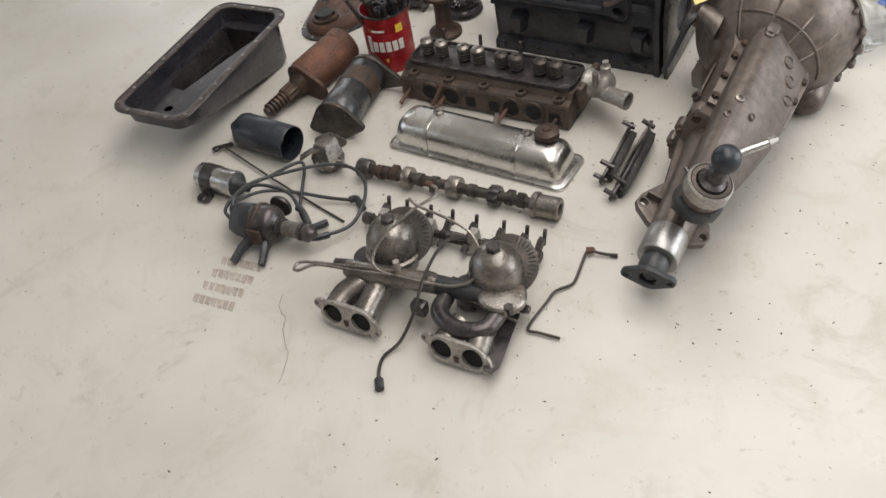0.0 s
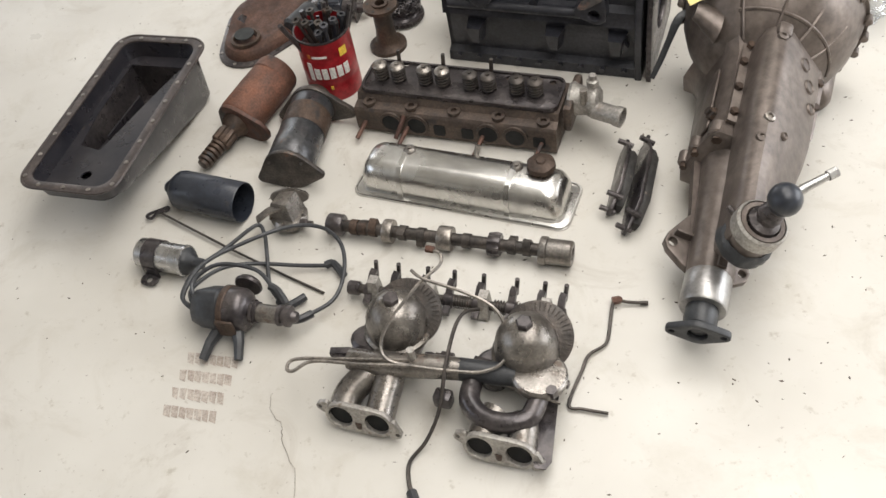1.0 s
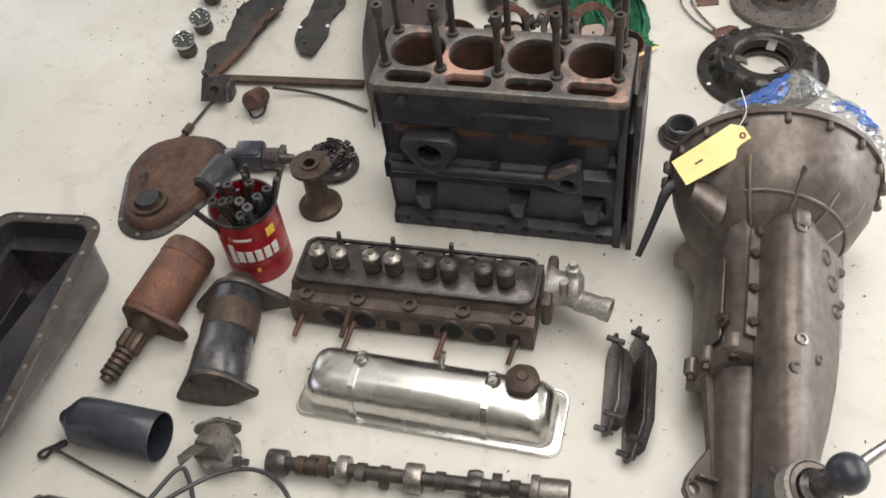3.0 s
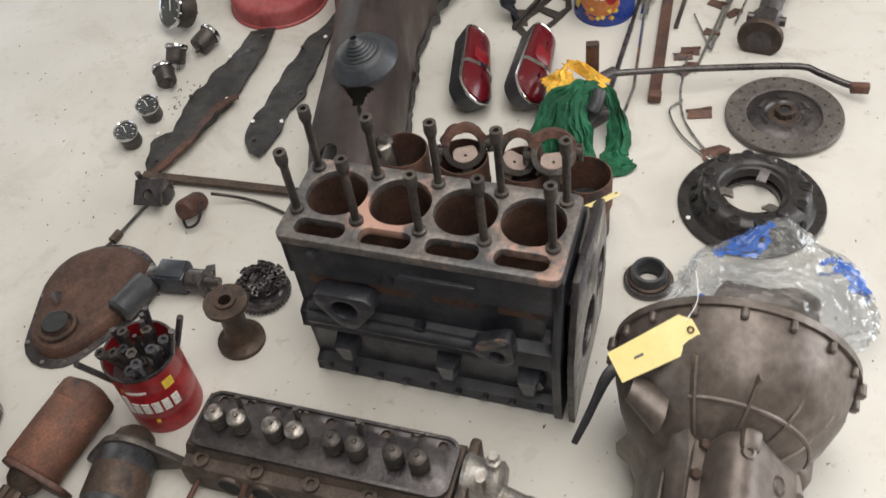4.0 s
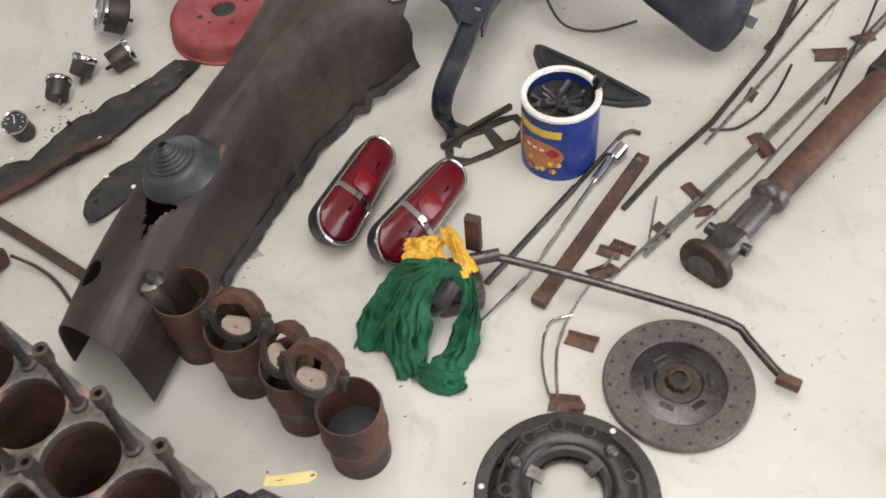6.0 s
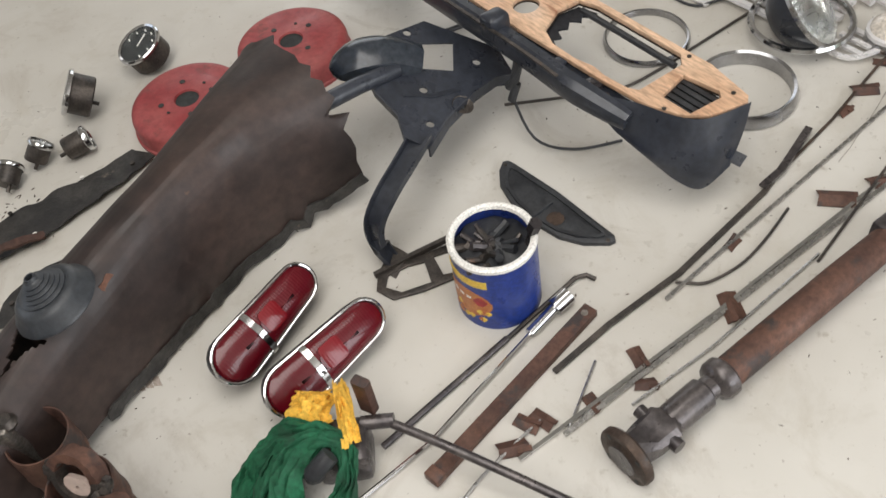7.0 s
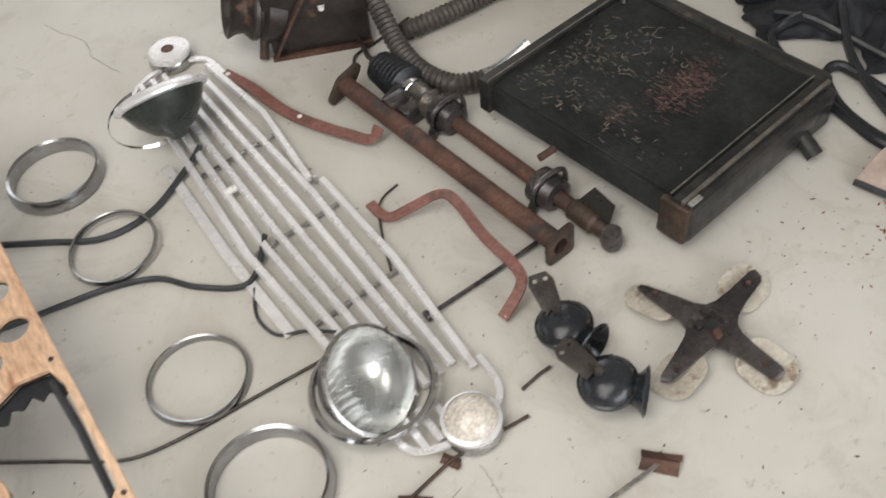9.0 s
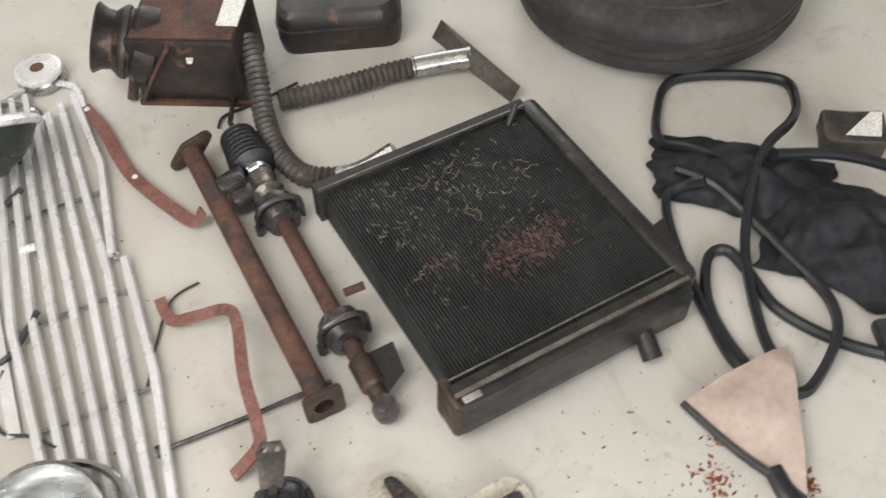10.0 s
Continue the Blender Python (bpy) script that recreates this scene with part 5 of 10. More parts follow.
    part("throttle_joint", tube([(0.075, 0.022, 0.060), (0.112, 0.020, 0.058)], 0.0085, 8), oily, c)
    part("choke_lever", sweep([(-0.160, -0.016, 0.062), (-0.130, -0.010, 0.064), (-0.100, -0.006, 0.060)], rect(0.012, 0.010)), oily, c)
    part("choke_link", tube([(-0.155, -0.018, 0.060), (-0.118, -0.022, 0.058), (-0.112, -0.024, 0.034)], 0.006, 8), oily, c)
    part("clamp_block", box(0.030, 0.024, 0.030, (0.045, -0.050, 0.034), 0.006), oily, c)
    # loose pipes lying over the top
    part("fuel_pipe", tube(local(c, [(0.143, 2.204, 0.150), (0.156, 2.190, 0.152), (0.150, 2.168, 0.150), (0.112, 2.140, 0.148), (0.058, 2.092, 0.130), (0.038, 2.064, 0.112), (0.046, 2.040, 0.100), (0.085, 2.022, 0.096), (0.135, 2.004, 0.094), (0.185, 1.990, 0.094), (0.222, 2.000, 0.098), (0.236, 2.040, 0.110), (0.222, 2.072, 0.140), (0.180, 2.106, 0.150), (0.122, 2.146, 0.152), (0.105, 2.170, 0.150)]), 0.0030, 6, n=5), steel, c, "thin grey fuel pipe bent in loops")
    part("pipe_nut", cyl(0.006, 0.014, (0, 0, 0), 6, Matrix.Translation(local(c, [(0.134, 2.210, 0.150)])[0]) @ AX), rusty, c)
    part("brake_pipe", tube(local(c, [(0.075, 2.024, 0.098), (0.0, 2.046, 0.096), (-0.075, 2.072, 0.092), (-0.108, 2.062, 0.090), (-0.118, 2.070, 0.090), (-0.102, 2.084, 0.090), (-0.02, 2.062, 0.094), (0.078, 2.034, 0.098)]), 0.0032, 6, n=5), steel, c, "thin pipe with a narrow loop")
    part("hose", tube(local(c, [(0.200, 2.112, 0.090), (0.176, 2.104, 0.100), (0.156, 2.074, 0.104), (0.132, 2.012, 0.098), (0.110, 1.960, 0.060), (0.080, 1.936, 0.016), (0.050, 1.912, 0.006), (0.044, 1.880, 0.005), (0.048, 1.850, 0.005)]), 0.0034, 6, n=5), dark_steel, c, "dark thin hose")
    part("hose_end", tube(local(c, [(0.046, 1.860, 0.007), (0.050, 1.838, 0.008)]), 0.0085, 8), rubber, c)
    part("stay_rod", tube(local(c, [(0.132, 2.022, 0.088), (0.21, 1.980, 0.07), (0.294, 1.936, 0.050)]), 0.0030, 6), steel, c)
    return c


def bent_pipe():
    p = thing("brake_pipe", at(0.40, 2.04, 0, 0), "thin bent brake pipe lying beside the carburettors", "pipe")
    part("pipe", tube(local(p, [(0.480, 2.123, 0.006), (0.452, 2.130, 0.008), (0.430, 2.136, 0.012), (0.420, 2.120, 0.010), (0.404, 2.076, 0.006), (0.392, 2.056, 0.006), (0.362, 2.042, 0.006), (0.345, 2.016, 0.006), (0.310, 1.958, 0.006), (0.330, 1.945, 0.006), (0.366, 1.929, 0.006)]), 0.0030, 6, n=5), dark_steel, p)
    part("nut", lathe([(0, -0.007), (0.007, -0.007), (0.007, 0.005), (0.004, 0.010), (0, 0.01)], 6, Matrix.Translation(local(p, [(0.432, 2.136, 0.012)])[0]) @ AX), rusty, p)
    part("flare", tube(local(p, [(0.470, 2.125, 0.006), (0.483, 2.122, 0.006)]), 0.0042, 6), dark_steel, p)
    return p


def brake_pads():
    p = thing("brake_pad_pair", at(0.508, 2.388, 0, 66), "pair of black brake pads standing on edge", "brake pads")
    for y0, lean, l, s in ((0.022, 22, 0.86, 1), (-0.012, 28, 1.16, 0)):
        m = pose(0.012 * s, y0, 0.003, lean, 0, 0)
        out = [(-0.098 * l, 0.010), (-0.070 * l, 0.0), (0.070 * l, 0.0), (0.092 * l, 0.010), (0.098 * l, 0.036), (0.055 * l, 0.062), (-0.055 * l, 0.062), (-0.098 * l, 0.032)]
        part("backing_plate", prism(out, 0, 0.007, m=m @ AYN, bev=0.001), oily, p)
        part("lining", prism([(x * 0.84, y * 0.84 + 0.005) for x, y in out], 0.007, 0.024, m=m @ AYN, bev=0.003), flap_black, p, "black friction lining")
        part("tab", box(0.020, 0.007, 0.014, (0.104 * l, -0.004, 0.018), 0.002, m=m), oily, p)
        for x, z in ((-0.090 * l, 0.018), (-0.078 * l, 0.050), (0.090 * l, 0.040)):
            part("pin", tube([(x, -0.014, z), (x, 0.016, z)], 0.0050, 8, m=m), oily, p)
    return p


def crank_hub():
    h = thing("crank_hub", at(0.122, 2.968, 0, 0), "rusty flanged pulley hub standing upright", "hub")
    part("barrel", lathe([(0.012, 0.0), (0.042, 0.0), (0.042, 0.009), (0.030, 0.013), (0.024, 0.022), (0.021, 0.05), (0.021, 0.09), (0.024, 0.102), (0.038, 0.106), (0.038, 0.114), (0.018, 0.114), (0.018, 0.118), (0.011, 0.118), (0.011, 0.02)], 28), brown_iron, h)
    for i in range(5):
        a = 1.2566 * i + 0.3
        # bolt holes are black discs, shade put in as colour
        part("bolt_hole", cyl(0.0036, 0.001, (0.029 * math.cos(a), 0.029 * math.sin(a), 0.1135), 8), core_hole_black, h)
        part("bolt_hole", cyl(0.0036, 0.001, (0.035 * math.cos(a), 0.035 * math.sin(a), 0.0085), 8), core_hole_black, h)
    return h


def timing_gear():
    g = thing("timing_gear", at(0.165, 3.064, 0, 20), "dark timing sprocket with its chain heaped on it", "timing gear")
    teeth = []
    for i in range(84):
        r = 0.052 if i % 2 else 0.0475
        a = 2 * math.pi * i / 84
        teeth.append((r * math.cos(a), r * math.sin(a)))
    part("sprocket", prism(teeth, 0.004, 0.014, [circ(0.014, 16)], bev=0.0), oily, g)
    part("web", lathe([(0.040, 0.014), (0.036, 0.018), (0.022, 0.018), (0.020, 0.024), (0.012, 0.024)], 26), oily, g)
    r = random.Random(3)
    one = None
    for i in range(64):
        a = i * 0.36
        d = 0.006 + 0.034 * abs(math.sin(i * 0.21))
        m = pose(d * math.cos(a) + 0.004, d * math.sin(a) + 0.006, 0.022 + 0.010 * ((i * 7) % 3) / 2, r.uniform(-25, 25), r.uniform(-25, 25), math.degrees(a) + 90)
        if one is None:
            bm = bmesh.new()
            for s in (-1, 1):
                prism(hull(circ(0.0042, 8, -0.0045) + circ(0.0042, 8, 0.0045)), 0, 0.0012, m=Matrix.Translation((0, s * 0.004, 0)) @ AYN, bm=bm)
            for x in (-0.0045, 0.0045):
                cyl(0.003, 0.010, (0, 0, -0.005), 8, Matrix.Translation((x, 0, 0)) @ AY, bm)
            one = part("chain_link", bm, oily, g)
            one.matrix_basis = m
        else:
            copy_part(one, m)
    return g


def wiper_motor():
    w = thing("wiper_motor", at(0.010, 3.118, 0, -20), "black motor housing with a bent mounting plate", "motor")
    part("gear_case", box(0.060, 0.050, 0.046, (-0.004, 0.006, 0.004), 0.006), blueblack, w)
    part("lid", box(0.050, 0.040, 0.004, (-0.004, 0.006, 0.049), 0.0015), blueblack, w)
    part("motor_body", lathe([(0, 0), (0.024, 0), (0.026, 0.004), (0.026, 0.074), (0.020, 0.080), (0, 0.080)], 20, Matrix.Translation((-0.050, -0.012, 0.028)) @ pose(0, 0, 0, 0, 0, -112) @ AX), rubber, w)
    part("neck", box(0.036, 0.034, 0.030, (-0.040, 0.004, 0.010), 0.006), oily, w)
    part("output", lathe([(0, 0), (0.022, 0), (0.022, 0.030), (0.012, 0.034), (0.009, 0.060), (0, 0.060)], 16, Matrix.Translation((0.026, 0.002, 0.026)) @ AX), oily, w)
    part("plate", prism([(-0.020, -0.024), (0.030, -0.020), (0.022, 0.034), (0.004, 0.046), (-0.016, 0.026)], 0, 0.004, [circ(0.006, 8, 0.01, 0.03)], m=Matrix.Translation((0.056, 0.0, 0.026)) @ AX), oily, w)
    return w


timing_cover()
coffee_can()
starter_motor()
generator()
oil_filter()
fuel_pump()
dipstick()
ignition_coil()
distributor()
rocker_shaft()
carburettors()
bent_pipe()
brake_pads()
crank_hub()
timing_gear()
wiper_motor()


# ---- middle of the floor ----
def steering_relay():
    s = thing("steering_linkage", at(0.0, 3.36, 0, 0), "greasy steering linkage with a long flat bar", "linkage")
    part("bar", sweep(local(s, [(-0.066, 3.434, 0.012), (0.10, 3.362, 0.012), (0.270, 3.286, 0.012)]), rect(0.018, 0.009)), brown_iron, s)
    part("casting", rough(dense(box(0.050, 0.040, 0.040, (-0.030, -0.005, 0.0), 0.008, m=pose(0, 0, 0, 0, 0, -25)), 1), 0.003, 35), oily, s)
    part("bracket", prism([(-0.030, -0.026), (0.030, -0.026), (0.026, 0.010), (0.034, 0.030), (-0.028, 0.024)], 0, 0.005, [circ(0.011, 10, 0, -0.004)], m=pose(-0.042, -0.012, 0.040, 42, 0, -20)), oily, s)
    part("post", tube([(-0.052, 0.018, 0.03), (-0.056, 0.016, 0.072)], 0.006, 8), oily, s)
    part("gear_box", rough(dense(lathe([(0, -0.03), (0.018, -0.03), (0.021, -0.02), (0.021, 0.03), (0.014, 0.036), (0, 0.036)], 14, pose(0.040, -0.055, 0.026, 0, 62, -115))), 0.0015, 40), rusty, s, "rusty brown barrel")
    part("strap", tube([(0.018, -0.075, 0.016), (0.026, -0.100, 0.012), (0.050, -0.098, 0.020), (0.062, -0.066, 0.040)], 0.003, 6, n=4), oily, s)
    part("rod", tube(local(s, [(0.000, 3.400, 0.012), (-0.064, 3.338, 0.010), (-0.118, 3.270, 0.008), (-0.140, 3.248, 0.008)]), 0.0036, 6), dark_steel, s)
    part("rod_nut", tube(local(s, [(-0.108, 3.286, 0.009), (-0.122, 3.266, 0.009)]), 0.009, 8), brown_iron, s)
    part("cable", tube(local(s, [(0.078, 3.322, 0.03), (0.12, 3.316, 0.016), (0.165, 3.296, 0.008), (0.215, 3.254, 0.006), (0.26, 3.205, 0.006)]), 0.0034, 6, n=5), dark_steel, s)
    return s


def gauge(name, x, y, r, h, tilt, turn, label, group, cup=False):
    g = thing(name, at(x, y, 0, turn), label, "gauge", group)
    lift = r * math.sin(radians(abs(tilt)))
    m = pose(0, 0, lift * 0.92, tilt, 0, 0)
    part("case", lathe([(0, 0), (r * 0.80, 0), (r * 0.86, 0.003), (r * 0.86, h - 0.006), (r * 0.95, h - 0.004)], 26, m), dark_steel, g, "dull metal case")
    part("bezel", lathe([(r * 0.94, h - 0.008), (r, h - 0.006), (r, h - 0.001), (r * 0.95, h + 0.002), (r * 0.86, h), (r * 0.85, h - 0.004)], 30, m), chrome, g, "chrome bezel")
    part("dial", cyl(r * 0.86, 0.002, (0, 0, h - 0.006), 26, m), dial_black, g, "black dial")
    for i in range(7):
        a = radians(200 - 220 * i / 6)
        part("dial_mark", box(r * 0.16, r * 0.05, 0.0006, (r * 0.68 * math.cos(a), r * 0.68 * math.sin(a), 0), m=m @ Matrix.Translation((0, 0, h - 0.0038)) ), print_white, g)
    part("needle", box(r * 0.62, r * 0.06, 0.0008, (r * 0.2, 0, 0), m=m @ pose(0, 0, h - 0.0032, 0, 0, 118)), print_white, g, "pale needle")
    gl = part("glass", lathe([(0, h + 0.0005), (r * 0.5, h + 0.0003), (r * 0.86, h - 0.0012), (r * 0.86, h - 0.0022), (0, h - 0.0012)], 26, m), dial_glass, g, "clear glass")
    gl.visible_shadow = False
    part("terminal", cyl(0.004, 0.014, (r * 0.3, 0, -0.014), 8, m), dark_steel, g)
    return g


def splash_panel(name, pts, curl, label):
    ox, oy = pts[0]
    p = thing(name, at(ox, oy, 0, 0), label, "panel", "loose splash panels")
    loc = [(x - ox, y - oy) for x, y in pts]
    bm = bmesh.new()
    vs = [bm.verts.new((x, y, 0)) for x, y in loc]
    bm.faces.new(vs)
    bmesh.ops.triangulate(bm, faces=list(bm.faces))
    for _ in range(3):
        bmesh.ops.subdivide_edges(bm, edges=[e for e in bm.edges if e.calc_length() > 0.022], cuts=1)
        bmesh.ops.triangulate(bm, faces=list(bm.faces))
    for v in bm.verts:
        n = noise.noise(v.co * 14 + Vector((ox * 9, 0, 0)))
        v.co.z = 0.007 + 0.009 * abs(n) + curl * max(0.0, noise.noise(v.co * 6 + Vector((3, 1, 0))))
        if any(len(e.link_faces) == 1 for e in v.link_edges):
            v.co += noise.noise_vector(v.co * 45) * 0.006
            v.co.z = max(v.co.z, 0.002)
    made = bmesh.ops.extrude_face_region(bm, geom=list(bm.faces))
    bmesh.ops.translate(bm, vec=(0, 0, 0.003), verts=[g for g in made["geom"] if isinstance(g, bmesh.types.BMVert)])
    part("sheet", bm, flap_black, p)
    k = len(loc)
    for i in range(0, k, 2):
        a = Vector(loc[i]) * 0.84 + Vector((sum(q[0] for q in loc) / k, sum(q[1] for q in loc) / k)) * 0.16
        part("screw", cyl(0.0045, 0.003, (a.x, a.y, 0.019), 10), print_white if i % 4 else dark_steel, p, "pale screw head")
    return p


def edge_strip(pts, label):
    p = thing("torn_edge_strip", at(*pts[0][:2], 0, 0), label, "strip")
    part("strip", rough(dense(sweep(local(p, [Vector(q) for q in spline(pts, 4)]), rect(0.016, 0.006))), 0.003, 40), rusty, p)
    return p


def transmission_tunnel():
    t = thing("tunnel_cover", at(0.400, 3.300, 0, 0), "rusty brown gearbox tunnel cover with ragged edges", "tunnel cover")
    ridge = spline(local(t, [(0.366, 3.112, 0.162), (0.402, 3.310, 0.203), (0.434, 3.460, 0.232), (0.476, 3.620, 0.248), (0.516, 3.760, 0.260), (0.560, 3.930, 0.268)]), 6)
    left = spline(local(t, [(0.268, 3.150, 0.004), (0.284, 3.330, 0.004), (0.335, 3.500, 0.004), (0.370, 3.660, 0.004), (0.385, 3.820, 0.004), (0.390, 3.985, 0.004)]), 6)
    right = spline(local(t, [(0.430, 3.090, 0.022), (0.464, 3.320, 0.030), (0.503, 3.490, 0.030), (0.540, 3.630, 0.030), (0.600, 3.765, 0.032), (0.688, 3.858, 0.068)]), 6)
    rows = []
    for i, (r, a, b) in enumerate(zip(ridge, left, right)):
        row = []
        for j in range(15):
            q = math.pi / 2 * j / 14
            c, s = math.cos(q) ** 0.85, math.sin(q) ** 0.85
            p = Vector((a.x + (r.x - a.x) * (1 - c), a.y + (r.y - a.y) * (1 - c), a.z + (r.z - a.z) * s))
            row.append(p)
        for j in range(1, 15):
            q = math.pi / 2 * j / 14
            c, s = max(0.0, math.cos(q)) ** 0.8, math.sin(q) ** 0.8
            row.append(Vector((b.x + (r.x - b.x) * (1 - s), b.y + (r.y - b.y) * (1 - s), b.z + (r.z - b.z) * c)))
        for j, p in enumerate(row):
            p += noise.noise_vector(Vector((i * 0.3, j * 0.25, 2.0))) * 0.003
            if i == len(ridge) - 1:
                p += Vector((0.4, 0.9, 0)) * (0.030 * noise.noise(Vector((j * 0.8, 5.0, 0))))
            if j == 28 and i > 8:
                p.z += 0.014 * noise.noise(Vector((i * 0.9, 1.0, 3.0)))
                p.x += 0.012 * noise.noise(Vector((i * 1.1, 4.0, 3.0)))
        rows.append(row)
    bm = bmesh.new()
    vs = [[bm.verts.new(p) for p in row] for row in rows]
    for a, b in zip(vs, vs[1:]):
        for j in range(len(a) - 1):
            bm.faces.new((a[j], b[j], b[j + 1], a[j + 1]))
    def on_shell(x, y, z):
        """Matrix on the shell nearest to a place: z out of it, y along it."""
        q = local(t, [(x, y, z)])[0]
        k, j = min(((k, j) for k in range(1, len(rows) - 1) for j in range(2, 26)), key=lambda kj: (rows[kj[0]][kj[1]] - q).length)
        y_ax = (rows[k + 1][j] - rows[k - 1][j]).normalized()
        z_ax = (rows[k][j + 1] - rows[k][j - 1]).cross(y_ax).normalized()
        z_ax = z_ax if z_ax.z > 0 else -z_ax
        x_ax = y_ax.cross(z_ax)
        return Matrix.Translation(rows[k][j]) @ Matrix((x_ax, y_ax, z_ax)).transposed().to_4x4()
    # a round hole in the side and a tear under the gaiter, cut through the sheet
    bmesh.ops.subdivide_edges(bm, edges=list(bm.edges), cuts=3, use_grid_fill=True)
    gap, rip = on_shell(0.338, 3.212, 0.156).inverted(), on_shell(0.402, 3.300, 0.200).inverted()
    gone = []
    for f in bm.faces:
        c = f.calc_center_median()
        h, e = gap @ c, rip @ c
        in_rip = abs(e.z) < 0.03 and -0.040 < e.y < 0.030 and abs(e.x + 0.1 * e.y) < 0.002 + 0.026 * max(0.0, (e.y + 0.040) / 0.070) ** 1.6 + 0.003 * noise.noise(Vector((e.y * 120, 0, 0)))
        if in_rip or (abs(h.z) < 0.02 and math.hypot(h.x, h.y) < 0.023):
            gone.append(f)
    bmesh.ops.delete(bm, geom=gone, context="FACES")
    for v in bm.verts:
        h = gap @ v.co
        d = math.hypot(h.x, h.y)
        if abs(h.z) < 0.02 and 0.017 < d < 0.029 and v.is_boundary:
            v.co = gap.inverted() @ Vector((h.x / d * 0.023, h.y / d * 0.023, h.z))
    bmesh.ops.solidify(bm, geom=list(bm.faces), thickness=0.003)
    part("shell", bm, tunnel_rust, t)
    low = [row[-1] + Vector((0.004, -0.002, -0.006 - 0.006 * abs(noise.noise(Vector((i * 0.7, 0, 0)))))) for i, row in enumerate(rows) if i > 5]
    part("floor_lip", rough(dense(sweep(low, rect(0.004, 0.026))), 0.005, 45), flap_black, t, "ragged dark lower lip")
    for i, (k, j, s) in enumerate(((11, 19, 0.020), (11, 25, 0.012), (20, 26, 0.014))):
        p, q, w = rows[k][j], rows[k + 1][j], rows[k][j + 1]
        n = (w - p).cross(q - p).normalized()
        n = n if n.z > 0 else -n
        pts = [(s * (0.6 + 0.7 * abs(noise.noise(Vector((a * 0.9, i, 1.0))))) * math.cos(2 * math.pi * a / 14), s * (0.6 + 0.7 * abs(noise.noise(Vector((a * 0.9, i, 1.0))))) * math.sin(2 * math.pi * a / 14)) for a in range(14)]
        part("rust_patch", prism(pts, 0.0002, 0.0012, m=Matrix.Translation(p + n * 0.0012) @ n.to_track_quat("Z", "Y").to_matrix().to_4x4()), rust_orange, t, "patch of bright orange rust")
    # gaiter, leaning over
    b = Matrix.Translation(local(t, [(0.428, 3.388, 0.222)])[0]) @ pose(0, 0, 0, 4, -12, 0)
    prof = [(0.062, 0.0), (0.066, 0.006), (0.064, 0.014), (0.056, 0.026), (0.052, 0.040), (0.044, 0.050)]
    z = 0.051
    for r in (0.034, 0.029, 0.024, 0.019, 0.014):
        prof += [(r + 0.003, z), (r + 0.0035, z + 0.003), (r, z + 0.006), (r - 0.002, z + 0.007)]
        z += 0.0075
    prof += [(0.010, z + 0.003), (0.0085, z + 0.009), (0.006, z + 0.009), (0.006, z - 0.01), (0, z - 0.01)]
    part("gaiter", lathe([(r, q * 0.66) for r, q in prof], 30, b), grey_rubber, t, "grey rubber gear lever gaiter")
    return t


def brake_drum(x, y, h):
    d = thing("brake_drum", at(x, y, 0, h), "dull red painted brake drum lying face up", "brake drum", "pair of brake drums")
    R = 0.117
    part("drum", lathe([(0.024, 0.048), (0.026, 0.052), (0.070, 0.053), (0.076, 0.050), (0.098, 0.052), (0.108, 0.050), (R - 0.002, 0.044), (R, 0.036), (R, 0.008), (R + 0.004, 0.006), (R + 0.004, 0.0), (R - 0.008, 0.0), (R - 0.010, 0.04), (0.03, 0.044)], 48), red_paint, d)
    # centre, stud and screw holes: black discs for the shade within
    part("hub_hole", cyl(0.0255, 0.002, (0, 0, 0.046), 24), core_hole_black, d, "dark centre hole")
    for i in range(4):
        a = math.pi / 2 * i + 0.5
        part("stud_hole", cyl(0.006, 0.001, (0.052 * math.cos(a), 0.052 * math.sin(a), 0.0527), 10), core_hole_black, d)
    for i in range(2):
        a = math.pi * i + 1.1
        part("screw_hole", cyl(0.0035, 0.001, (0.050 * math.cos(a), 0.050 * math.sin(a), 0.0527), 8), core_hole_black, d)
    return d


